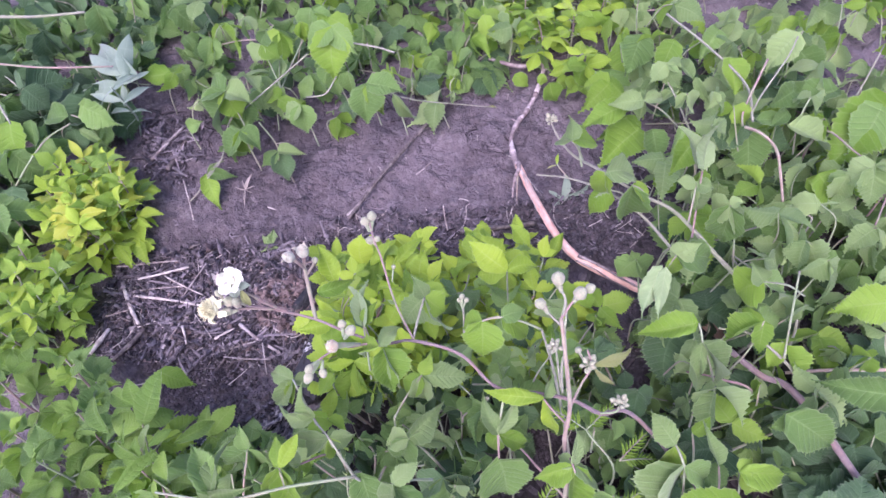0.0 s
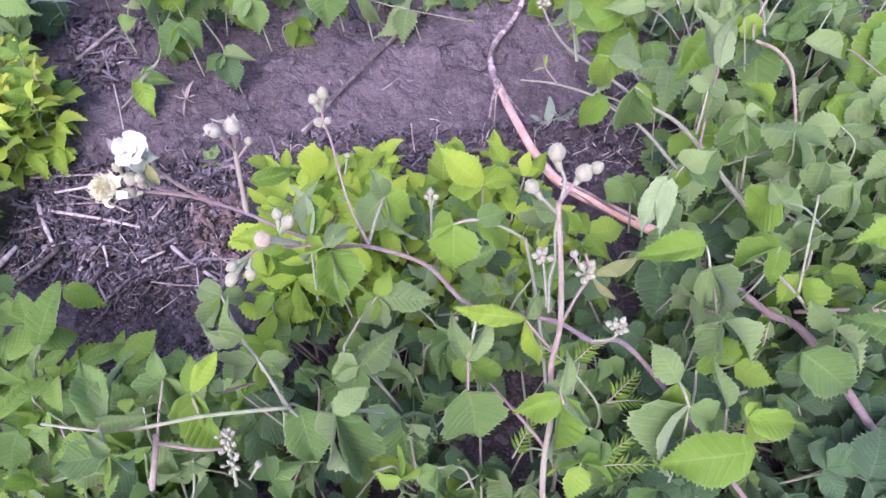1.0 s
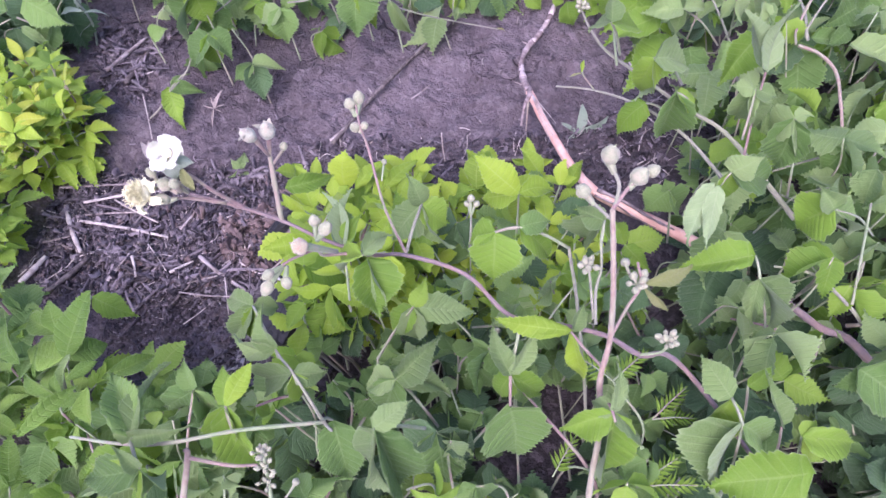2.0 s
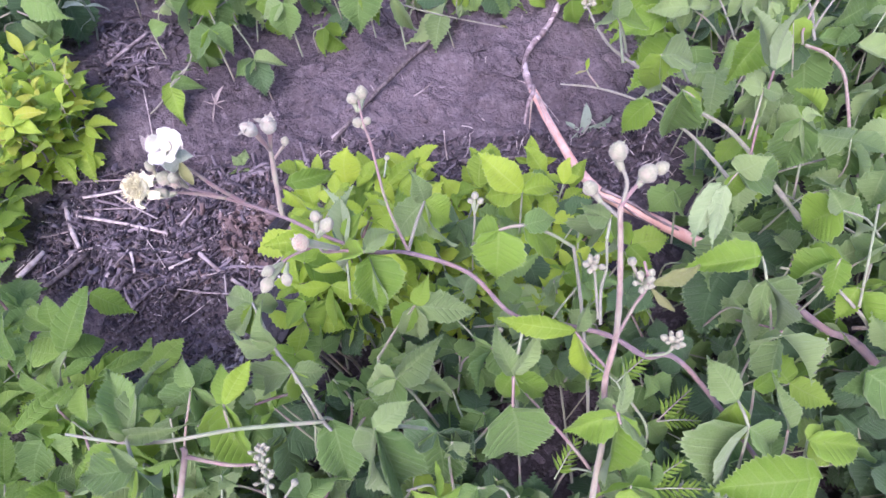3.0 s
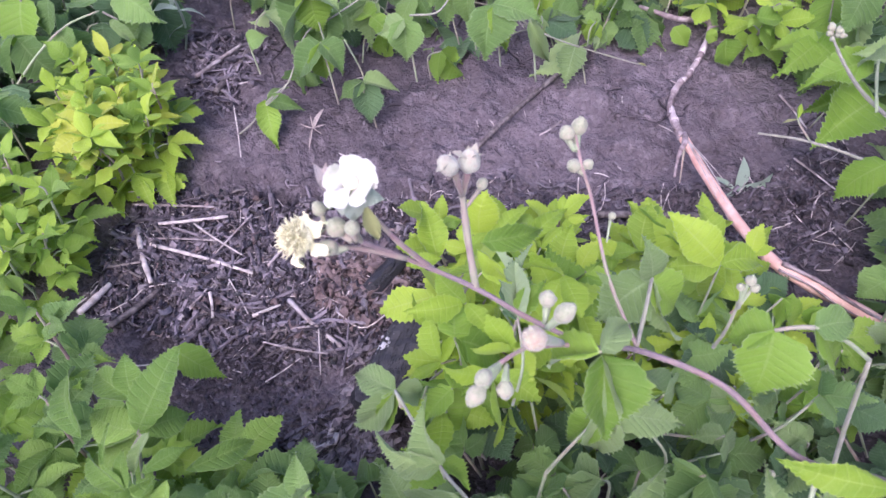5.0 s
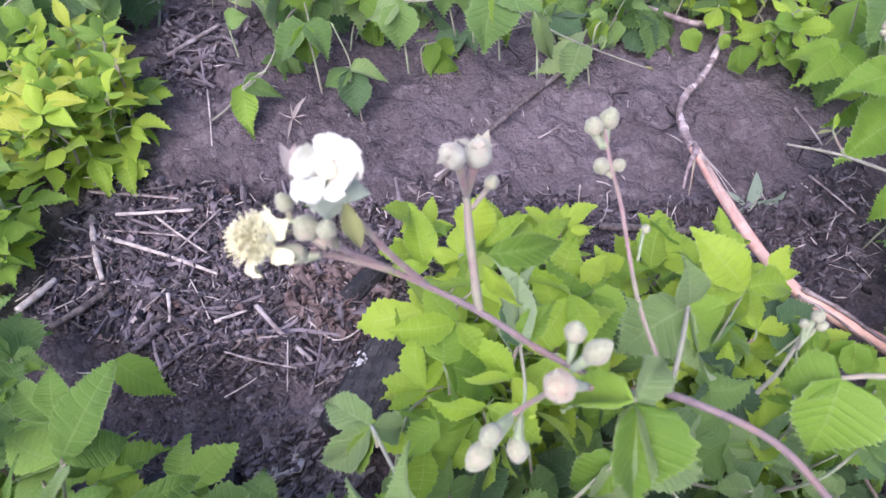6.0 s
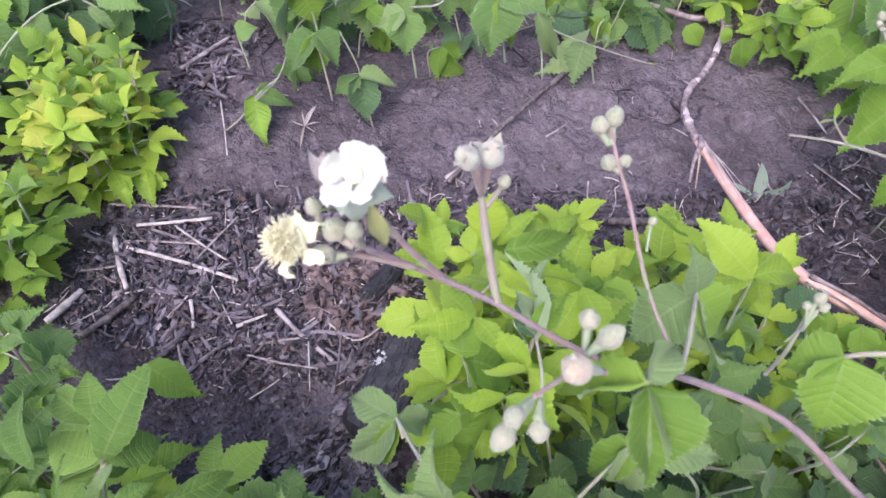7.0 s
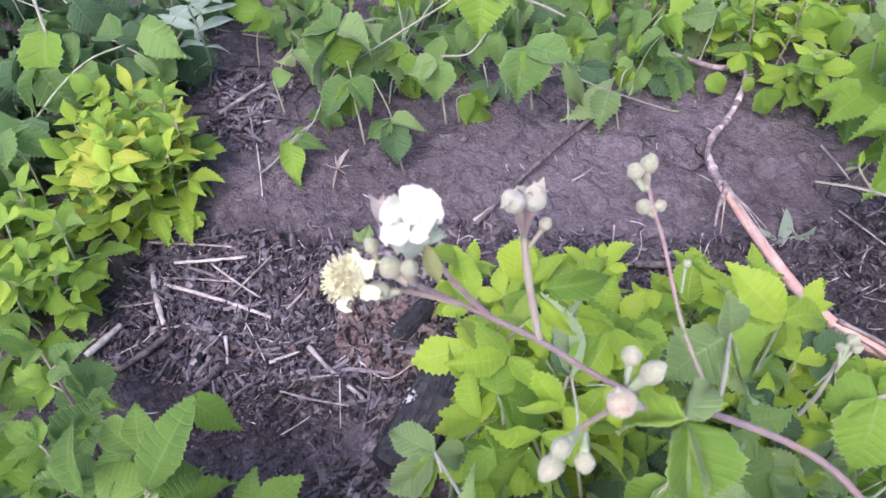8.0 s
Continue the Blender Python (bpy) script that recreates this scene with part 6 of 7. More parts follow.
for tip, c in (((-0.2405, 0.7563, 0.0400), 0.9), ((-0.2679, 0.7457, 0.0250), 0.6), ((-0.2534, 0.7163, 0.0220), 0.5), ((-0.2378, 0.7463, 0.0250), 0.5), ((-0.2568, 0.7489, 0.0350), 0.6), ((-0.2424, 0.7357, 0.0220), 0.5)):
    lf(dry, "t", (-0.2526, 0.7419, 0.0230), tip, c)
runner = thing("bramble_shoot", (-0.0074, 0.8434, 0.0800), "thin bramble runner with a few tiny leaves", "bramble")
stem(runner, [(-0.0270, 0.8183, 0.1100), (0.0152, 0.8276, 0.0850), (0.0650, 0.8478, 0.0550), (0.1226, 0.8598, 0.0300)], 0.0011, 0.0007, STALK_GREY)
lf(runner, "p", (0.0589, 0.8456, 0.0600), (0.0628, 0.8691, 0.0700), 0.5)
lf(runner, "p", (0.0589, 0.8456, 0.0600), (0.0749, 0.8628, 0.0600), 0.5)
lf(runner, "o", (0.1160, 0.8619, 0.0320), (0.1268, 0.8581, 0.0300), 0.6)

tiny = thing("seedling", (-0.2114, 0.6482, 0.0040), "tiny pale green seedling on the bare soil", "seedling")
for dx, dy, up in ((0.016, 0.01, 0.01), (-0.015, 0.012, 0.01), (0.004, 0.022, 0.014), (-0.008, -0.012, 0.008), (0.012, -0.008, 0.008)):
    q = Vector((-0.2107, 0.6464, 0.0060))
    lf(tiny, "p", q, q + Vector((dx, dy, up)), 0.8)

# ---- canes and sticks on the soil ----
peeled = thing("dead_cane", (0.1566, 0.7501, 0.0200), "dead bramble cane, grey bark above, peeled to orange wood below", "dead cane")
CANE = [(0.1236, 0.9506, 0.0500), (0.1667, 0.9265, 0.0500), (0.2009, 0.9321, 0.0450), (0.2047, 0.9141, 0.0450), (0.1853, 0.8642, 0.0400), (0.1763, 0.8496, 0.0380), (0.1673, 0.8313, 0.0400), (0.1531, 0.8142, 0.0380), (0.1414, 0.7860, 0.0400), (0.1381, 0.7605, 0.0420), (0.1404, 0.7303, 0.0460), (0.1426, 0.7181, 0.0470)]
part("bark", tube(CANE, 0.0029, 0.0042, 8, 3, 0.22, 0.0, 4), CANE_BARK, peeled, "cracked grey-brown bark with pale bare patches")
for a, b, wide in ((3.2, 3.95, 0.0036), (4.05, 4.5, 0.0036), (5.3, 5.8, 0.0036), (6.3, 6.8, 0.0038), (8.5, 9.5, 0.0046)):
    # lengths where the bark has split away from the pale wood
    line = smooth_line(CANE, 10)[int(a * 10):int(b * 10) + 1]
    lift = Vector((RNG.uniform(-0.0006, 0.0006), -0.0004, 0.0008))
    part("bare_wood", tube([p + lift for p in line[::3]], wide * 0.7, wide, 8, 3, 0.16, 0.0, RNG.randrange(99)), PALE_WOOD, peeled, "pale bare wood")
for k, (x, y, z) in enumerate(CANE[3:]):
    # lifted flakes of bark
    turn = RNG.uniform(0, 6)
    tip = Vector((x, y, z)) + Vector((0.011 * math.cos(turn), 0.009 * math.sin(turn), 0.004))
    part("bark_flake", tube([(x, y, z + 0.002), Vector((x, y, z + 0.003)).lerp(tip, 0.5), tip], 0.0016, 0.0003, 5, 3, 0.2, 0.0, k), CANE_BARK, peeled)
part("wood", tube([(0.1423, 0.7221, 0.0470), (0.1480, 0.6943, 0.0500), (0.1530, 0.6685, 0.0520), (0.1648, 0.6232, 0.0550), (0.1744, 0.5889, 0.0580), (0.1880, 0.5578, 0.0600), (0.2046, 0.5363, 0.0620), (0.2353, 0.5113, 0.0640), (0.2691, 0.4872, 0.0620), (0.3083, 0.4670, 0.0500), (0.3540, 0.4443, 0.0200)], 0.0046, 0.0062, 10, 4, 0.07, 0.0, 6), DEAD_CANE, peeled)
stem(peeled, [(0.1435, 0.724, 0.0490), (0.1415, 0.708, 0.0530), (0.1341, 0.6925, 0.0470), (0.1292, 0.6723, 0.0380)], 0.0036, 0.0012, CANE_BARK, "splinter", 0.0, "", 0.25)
stem(peeled, [(0.1426, 0.715, 0.0520), (0.138, 0.69, 0.0480), (0.1345, 0.667, 0.0350)], 0.0016, 0.0005, CANE_RED, "splinter")
for dx, dz, u in ((0.0, 0.0, 1.0), (0.004, 0.004, 0.85), (0.007, 0.002, 1.1), (0.0095, 0.0, 0.7)):
    # loose fibres along the peeled wood
    stem(peeled, [(0.1434, 0.7139, 0.0520), (0.149 + 0.5 * dx, 0.7139 - 0.05 * u, 0.0600 + dz), (0.156 + dx, 0.7139 - 0.09 * u, 0.0610 + dz)], 0.0006, 0.0003, STRAW, "fibre", rough=0.02)
for a, b, r in (((0.195, 0.545, 0.068), (0.262, 0.487, 0.071), 0.0022), ((0.192, 0.541, 0.064), (0.245, 0.492, 0.068), 0.0014)):
    a, b = Vector(a), Vector(b)
    stem(peeled, [a, a.lerp(b, 0.35) + Vector((0.001, 0, 0.002)), a.lerp(b, 0.7) + Vector((-0.001, 0, 0.0)), b], r, r * 0.4, CANE_BARK, "bark_strip", 0.0, "reddish strip of peeling bark", 0.25)


def stick(material, points, r0, r1, name="stick", label="pale dry stick lying on the litter", lift=0.003):
    pts = [Vector(p) for p in points]
    pts = [Vector((p.x, p.y, ground_z(p.x, p.y) + r0 + 0.0045 + lift)) for p in pts]
    if len(pts) == 2:
        mid = 0.5 * (pts[0] + pts[1])
        off = (pts[1] - pts[0]).cross(Vector((0, 0, 1))) * RNG.uniform(-0.03, 0.03)
        pts.insert(1, mid + off)
    at = pts[1].copy()
    ob = part(name, tube([p - at for p in pts], 0.85 * r0, 0.85 * r1, 7, 5, 0.14, 0, RNG.randrange(999)), material, None, "", Matrix.Translation(at))
    return tagged(ob, label, "stick", "sticks on the soil")


stick(STRAW, ((-0.3865, 0.5776, 0.0040), (-0.3331, 0.5672, 0.0040), (-0.2800, 0.5521, 0.0040)), 0.0024, 0.0018)
stick(STRAW, ((-0.4109, 0.6051, 0.0040), (-0.3710, 0.5321, 0.0040)), 0.0034, 0.0028, label="split pale stick lying on the litter", lift=0.003)
stick(STRAW, ((-0.3879, 0.6055, 0.0040), (-0.3205, 0.6198, 0.0040)), 0.0022, 0.0019)
stick(STRAW, ((-0.3518, 0.6071, 0.0040), (-0.2962, 0.5742, 0.0040)), 0.0014, 0.0011)
stick(BARK, ((-0.2983, 0.6260, 0.0040), (-0.3236, 0.5680, 0.0040)), 0.0013, 0.0011, label="thin grey twig lying on the litter")
stick(STRAW, ((-0.4215, 0.4911, 0.0040), (-0.4087, 0.5278, 0.0040)), 0.0038, 0.0034)
stick(DARK_TWIG, ((-0.3922, 0.4811, 0.0040), (-0.3623, 0.5267, 0.0040)), 0.0036, 0.0032, label="dark rotting stick lying on the litter")
stick(BARK, ((-0.2390, 0.5223, 0.0040), (-0.2132, 0.4979, 0.0040), (-0.1826, 0.4744, 0.0040)), 0.0028, 0.0024, label="grey stick lying on the litter")
stick(STRAW, ((-0.3355, 0.4970, 0.0040), (-0.3179, 0.5303, 0.0040)), 0.0012, 0.001)
stick(STRAW, ((-0.3131, 0.5246, 0.0040), (-0.3047, 0.4995, 0.0040)), 0.002, 0.0016)
stick(STRAW, ((-0.3006, 0.5428, 0.0040), (-0.2749, 0.5077, 0.0040)), 0.0008, 0.0008)
stick(STRAW, ((-0.2701, 0.5046, 0.0040), (-0.2462, 0.5182, 0.0040)), 0.0022, 0.0012)
stick(STRAW, ((-0.2449, 0.4408, 0.0040), (-0.2182, 0.4642, 0.0040)), 0.0008, 0.0006)
stick(STRAW, ((-0.2040, 0.4876, 0.0040), (-0.1973, 0.4481, 0.0040)), 0.0009, 0.0006)
stick(STRAW, ((-0.1912, 0.5071, 0.0040), (-0.1630, 0.4954, 0.0040), (-0.1264, 0.5356, 0.0040)), 0.0009, 0.0008, label="thin curved straw on the litter", lift=0.004)
stick(STRAW, ((-0.1636, 0.5380, 0.0040), (-0.1252, 0.5509, 0.0040)), 0.0011, 0.0009)
stick(STRAW, ((-0.2268, 0.5845, 0.0040), (-0.2144, 0.5511, 0.0040)), 0.0008, 0.0007)
stick(BARK, ((-0.4242, 0.5506, 0.0040), (-0.3886, 0.5561, 0.0040)), 0.0016, 0.0012, label="thin grey twig lying on the litter")
stick(BARK, ((-0.4216, 0.6279, 0.0040), (-0.3410, 0.6360, 0.0040)), 0.0018, 0.0014, label="thin grey twig lying on the litter")
stick(BARK, ((-0.3892, 0.5884, 0.0040), (-0.3233, 0.5896, 0.0040)), 0.0012, 0.001, label="thin grey twig lying on the litter")
stick(BARK, ((-0.3373, 0.4980, 0.0040), (-0.3184, 0.5218, 0.0040)), 0.001, 0.001, label="thin grey twig lying on the litter")
stick(BARK, ((-0.2682, 0.4813, 0.0040), (-0.2118, 0.4903, 0.0040)), 0.0014, 0.0012, label="thin grey twig lying on the litter")
stick(BARK, ((-0.2520, 0.4746, 0.0040), (-0.1931, 0.4662, 0.0040)), 0.0011, 0.001, label="thin grey twig lying on the litter")
stick(BARK, ((-0.2489, 0.5999, 0.0040), (-0.2674, 0.5614, 0.0040)), 0.0018, 0.0015, label="thin grey twig lying on the litter")
stick(BARK, ((-0.3958, 0.8028, 0.0040), (-0.3636, 0.8772, 0.0040)), 0.0032, 0.0028, label="grey stick lying beside the shrub")
stick(DARK_TWIG, ((-0.3730, 0.7884, 0.0040), (-0.3489, 0.8807, 0.0040)), 0.004, 0.0032, label="dark stick lying beside the shrub")
stick(STRAW, ((-0.3466, 0.7680, 0.0040), (-0.3228, 0.6951, 0.0040)), 0.001, 0.0008, label="thin pale straw on the soil")
stick(DARK_TWIG, ((-0.1002, 0.6777, 0.0120), (-0.0383, 0.7619, 0.0150), (0.0614, 0.8877, 0.0200)), 0.003, 0.0034, label="long dark twig lying across the bare soil")
stick(BARK, ((-0.1027, 0.6825, 0.0100), (-0.0849, 0.6985, 0.0100)), 0.003, 0.002, label="short weathered stick on the soil")
stick(DARK_TWIG, ((0.0537, 0.6367, 0.0080), (0.1070, 0.6340, 0.0080), (0.1592, 0.6425, 0.0080)), 0.0045, 0.004, label="thick dark stick beside the lime shoots")
stick(DARK_TWIG, ((0.2679, 0.9067, 0.0200), (0.3014, 0.8409, 0.0200)), 0.0075, 0.007, label="thick grey stick at the foot of the leaves")
stick(BARK, ((-0.0026, 0.7425, 0.0150), (0.0226, 0.7642, 0.0150)), 0.0012, 0.001, label="thin grey twig lying on the soil")
stick(BARK, ((0.2672, 0.8100, 0.0150), (0.2907, 0.7664, 0.0150)), 0.0016, 0.0012, label="thin grey twig lying on the soil")
stick(BARK, ((0.2664, 0.7222, 0.0150), (0.3013, 0.6785, 0.0150)), 0.0014, 0.001, label="thin grey twig lying on the soil")
straw = thing("straw", (0.0358, 0.6494, 0.0050), "upright pale straw stuck in the soil", "straw")
stem(straw, [(0.0366, 0.6521, 0.0020), (0.0345, 0.6597, 0.0200), (0.0337, 0.6697, 0.0350)], 0.0009, 0.0008, STRAW)


def burnt(at, size, turn, label, seed):
    """A chunk of charred wood: a faceted block, split along the grain, with a broken end."""
    rng, bm = random.Random(seed), bmesh.new()
    rows, sides, rings = 14, 11, []
    facets = [rng.uniform(0.82, 1.12) for _ in range(sides)]
    for k in range(rows + 1):
        u = 2 * k / rows - 1
        shrink = (1 - abs(u) ** 7) ** 0.5 if abs(u) < 1 else 0.0
        ring = []
        for j in range(sides):
            a = math.tau * j / sides
            r = facets[j] * (0.35 + 0.65 * shrink) * (1 + 0.1 * noise.noise(Vector((u * 2.5, j, seed))) + 0.05 * rng.uniform(-1, 1))
            ring.append(bm.verts.new((u * size[0] + 0.06 * size[0] * rng.uniform(-1, 1) * (abs(u) > 0.8), r * size[1] * math.cos(a), r * size[2] * math.sin(a) + 0.08 * size[0] * u * u)))
        rings.append(ring)
    for a, b in zip(rings, rings[1:]):
        for j in range(sides):
            bm.faces.new((a[j], a[(j + 1) % sides], b[(j + 1) % sides], b[j]))
    bm.faces.new(rings[0][::-1])
    bm.faces.new(rings[-1])
    m = Matrix.Translation(at) @ Euler((radians(turn[0]), radians(turn[1]), radians(turn[2]))).to_matrix().to_4x4()
    ob = part("charred_wood", bm, CHAR, None, "", m)
    ob.data.polygons.foreach_set("use_smooth", [False] * len(ob.data.polygons))
    return tagged(ob, label, "charred wood", "charred wood")


black = burnt(Vector((-0.1290, 0.4520, 0.0180)), (0.05, 0.0235, 0.024), (8, -13, 65), "black charred log end with a scab of white ash", 2)
burnt(Vector((-0.1515, 0.5510, 0.0160)), (0.026, 0.0095, 0.0105), (0, -4, 56), "black charred branch among the litter", 5)
grey_log = burnt(Vector((-0.2480, 0.3660, 0.0100)), (0.034, 0.015, 0.014), (0, 4, 15), "black charred log with pale ash on top", 8)


def ash_scab(at, reach, parent, turn, seed, count=40):
    """A broken crust of pale ash: thin torn scales side by side, densest in the middle."""
    rng, bm = random.Random(seed), bmesh.new()
    for k in range(count):
        x, y, r = rng.gauss(0, reach), rng.gauss(0, reach * 0.45), (0.04 + 0.26 * rng.random() ** 2) * reach
        n, start, z = rng.randrange(5, 8), rng.uniform(0, 6), rng.uniform(0, 0.0006)
        ring = [(x + r * rng.uniform(0.5, 1.3) * math.cos(start + math.tau * j / n), y + r * rng.uniform(0.5, 1.3) * math.sin(start + math.tau * j / n)) for j in range(n)]
        top = [bm.verts.new((p, q, z + 0.0006)) for p, q in ring]
        low = [bm.verts.new((p, q, z - 0.0006)) for p, q in ring]
        bm.faces.new(top)
        for j in range(n):
            bm.faces.new((top[j], low[j], low[(j + 1) % n], top[(j + 1) % n]))
    m = Matrix.Translation(at) @ Euler(turn).to_matrix().to_4x4()
    part("ash", bm, ASH, parent, "broken crust of pale ash", m)


ash_scab((-0.1420, 0.4610, 0.0345), 0.006, black, (0.25, -0.75, 1.1), 5, 90)
ash_scab((-0.2520, 0.3620, 0.0245), 0.006, grey_log, (0.5, 0.0, 0.3), 6, 110)
pebble = part("pebble", bud_mesh(21, BARK), None, None, "", Matrix.Translation((-0.2350, 0.4751, 0.0050 + 0.002)) @ Matrix.Diagonal((0.0042, 0.0036, 0.003, 1)))
tagged(pebble, "small round grey-brown pebble lying on the litter", "pebble")


# ---- litter, crumbs and flakes, past counting ----
def shards(name, material, poly, count, long, wide, thick, label, category, tilt=0.35, seed=1, curl=0.0, heading=None):
    """Loose splinters and chips strewn over a plan, each a torn, bent and twisted sliver lying on the soil."""
    rng = random.Random(seed)
    xs, ys = [p[0] for p in poly], [p[1] for p in poly]
    verts, faces = [], []
    while count:
        x, y = rng.uniform(min(xs), max(xs)), rng.uniform(min(ys), max(ys))
        if not inside(poly, x, y):
            continue
        count -= 1
        l, w, h = rng.uniform(*long) / 2, rng.uniform(*wide) / 2, rng.uniform(*thick)
        turn = Euler((rng.gauss(0, tilt), rng.gauss(0, tilt), rng.uniform(0, math.tau) if heading is None else radians(heading) + rng.gauss(0, 0.3))).to_matrix()
        c = Vector((x, y, ground_z(x, y) + h * 0.6 + rng.random() ** 2 * 0.005))
        n, sway, twist = len(verts), rng.gauss(0, 0.16), rng.gauss(0, 0.35)
        for k, u in enumerate((-1, -0.55, 0.0, 0.5, 1)):
            taper = rng.uniform(0.1, 0.6) if k in (0, 4) else rng.uniform(0.7, 1.1)
            slip = rng.uniform(-0.25, 0.25) * w
            lift = curl * l * u * u + rng.uniform(-0.25, 0.25) * h
            for e in (-1, 1):
                for v in (0, 1):
                    q = Vector((u * l + rng.uniform(-0.12, 0.12) * l, e * w * taper + slip + sway * l * u * u, v * h * (0.5 + 0.5 * taper) + lift + e * w * twist * u))
                    verts.append(c + turn @ q)
        for k in (0, 4, 8, 12):
            a = n + k
            faces += [(a, a + 1, a + 5, a + 4), (a + 2, a + 6, a + 7, a + 3), (a + 1, a + 3, a + 7, a + 5), (a, a + 4, a + 6, a + 2)]
        faces += [(n, n + 2, n + 3, n + 1), (n + 16, n + 17, n + 19, n + 18)]
    data = bpy.data.meshes.new(name)
    data.from_pydata(verts, [], faces)
    return tagged(part(name, data, material), label, category, kind="stuff")


def spots(poly, count, rng):
    """Random places inside a plan."""
    xs, ys = [p[0] for p in poly], [p[1] for p in poly]
    while count:
        x, y = rng.uniform(min(xs), max(xs)), rng.uniform(min(ys), max(ys))
        if inside(poly, x, y):
            count -= 1
            yield x, y


def flakes(name, material, poly, count, size, label, seed, curl=0.85, tilt=0.65, slim=0.6):
    """Crumpled scraps of dead leaf and bark: torn outlines, curled along one way, lying in every direction."""
    rng = random.Random(seed)
    verts, faces = [], []
    for x, y in spots(poly, count, rng):
        l = rng.uniform(*size) / 2
        w, bend, cross = l * rng.uniform(slim * 0.6, slim * 1.5), rng.gauss(0, curl), rng.gauss(0, curl * 0.6)
        turn = Euler((rng.gauss(0, tilt), rng.gauss(0, tilt), rng.uniform(0, math.tau))).to_matrix()
        c = Vector((x, y, ground_z(x, y) + 0.001 + rng.random() ** 2 * 0.006))
        n = len(verts)
        for low in (0.0, 0.0005):
            for i in (-1, 0, 1):
                for j in (-1, 0, 1):
                    tear = 1 if not (i or j) else rng.uniform(0.6, 1.2) if not low else 1.0
                    p = Vector((i * l * tear, j * w * tear, l * bend * i * i + w * cross * j * j + rng.uniform(-0.08, 0.08) * l))
                    if low:
                        p = base[3 * (i + 1) + j + 1] - Vector((0, 0, low))
                    verts.append(c + turn @ p)
                    if not low:
                        base = base + [p] if (i, j) != (-1, -1) else [p]
        for i in (0, 1):
            for j in (0, 1):
                a = n + 3 * i + j
                faces += [(a, a + 3, a + 4, a + 1), (a + 9, a + 10, a + 13, a + 12)]
        rim = [0, 1, 2, 5, 8, 7, 6, 3]
        for a, b in zip(rim, rim[1:] + rim[:1]):
            faces.append((n + a, n + b, n + b + 9, n + a + 9))
    data = bpy.data.meshes.new(name)
    data.from_pydata(verts, [], faces)
    data.polygons.foreach_set("use_smooth", [True] * len(faces))
    return tagged(part(name, data, material), label, "litter", kind="stuff")


def crumbs(name, material, poly, count, size, label, category, seed):
    """Small uneven lumps, half sunk in the soil."""
    rng = random.Random(seed)
    ball = bmesh.new()
    bmesh.ops.create_icosphere(ball, subdivisions=1, radius=1.0)
    shape, sides = [v.co.copy() for v in ball.verts], [tuple(v.index for v in f.verts) for f in ball.faces]
    ball.free()
    verts, faces = [], []
    for x, y in spots(poly, count, rng):
        r = size[0] + (size[1] - size[0]) * rng.random() ** 2.5
        turn = Euler((rng.uniform(0, 6), rng.uniform(0, 6), rng.uniform(0, 6))).to_matrix()
        c, n = Vector((x, y, ground_z(x, y) + 0.25 * r)), len(verts)
        for p in shape:
            q = turn @ p * r * rng.uniform(0.7, 1.2)
            verts.append(c + Vector((q.x, q.y, 0.7 * q.z)))
        faces += [tuple(n + k for k in f) for f in sides]
    data = bpy.data.meshes.new(name)
    data.from_pydata(verts, [], faces)
    return tagged(part(name, data, material), label, category, kind="stuff")


def twigs(name, material, poly, count, long, thick, label, seed=1, bend=0.25):
    """Loose round twigs, bent and tapering, lying across one another."""
    rng = random.Random(seed)
    xs, ys = [p[0] for p in poly], [p[1] for p in poly]
    verts, faces = [], []
    while count:
        x, y = rng.uniform(min(xs), max(xs)), rng.uniform(min(ys), max(ys))
        if not inside(poly, x, y):
            continue
        count -= 1
        l, r, a = rng.uniform(*long), rng.uniform(*thick), rng.uniform(0, math.tau)
        way, side, curve, rise = Vector((math.cos(a), math.sin(a), 0)), Vector((-math.sin(a), math.cos(a), 0)), rng.gauss(0, bend), rng.gauss(0, 0.06)
        n, lift = len(verts), rng.random() * 0.004
        for k in range(5):
            u = k / 4 - 0.5
            c = Vector((x, y, 0)) + way * l * u + side * l * curve * (u * u - 0.1)
            c.z = ground_z(c.x, c.y) + r + 0.001 + lift + rise * l * (u + 0.5)
            w = r * (1 - 0.35 * (u + 0.5)) * rng.uniform(0.85, 1.15)
            for j in range(6):
                b = math.tau * j / 6
                verts.append(c + w * (math.cos(b) * side + math.sin(b) * Vector((0, 0, 1))))
        for k in range(4):
            for j in range(6):
                p, q = n + 6 * k + j, n + 6 * k + (j + 1) % 6
                faces.append((p, q, q + 6, p + 6))
        faces += [tuple(range(n + 5, n - 1, -1)), tuple(range(n + 24, n + 30))]
    data = bpy.data.meshes.new(name)
    data.from_pydata(verts, [], faces)
    return tagged(part(name, data, material), label, "litter", kind="stuff")


BED = [(-0.425, 0.493), (-0.432, 0.610), (-0.397, 0.658), (-0.236, 0.648), (-0.111, 0.651), (-0.099, 0.550), (-0.138, 0.488), (-0.175, 0.455), (-0.216, 0.466), (-0.261, 0.471), (-0.337, 0.478)]
BAND = [(-0.146, 0.663), (-0.090, 0.692), (0.048, 0.679), (0.178, 0.682), (0.335, 0.760), (0.296, 0.594), (0.160, 0.571), (-0.140, 0.598)]
CORNER = [(-0.441, 0.912), (-0.326, 0.903), (-0.359, 0.757), (-0.408, 0.792)]
FOOT = [(-0.205, 0.403), (-0.161, 0.452), (-0.140, 0.420), (-0.132, 0.362), (-0.266, 0.353), (-0.249, 0.378)]
SHOW = [(-0.445, 0.464), (-0.502, 0.971), (0.359, 0.977), (0.343, 0.586), (-0.132, 0.362), (-0.325, 0.349)]
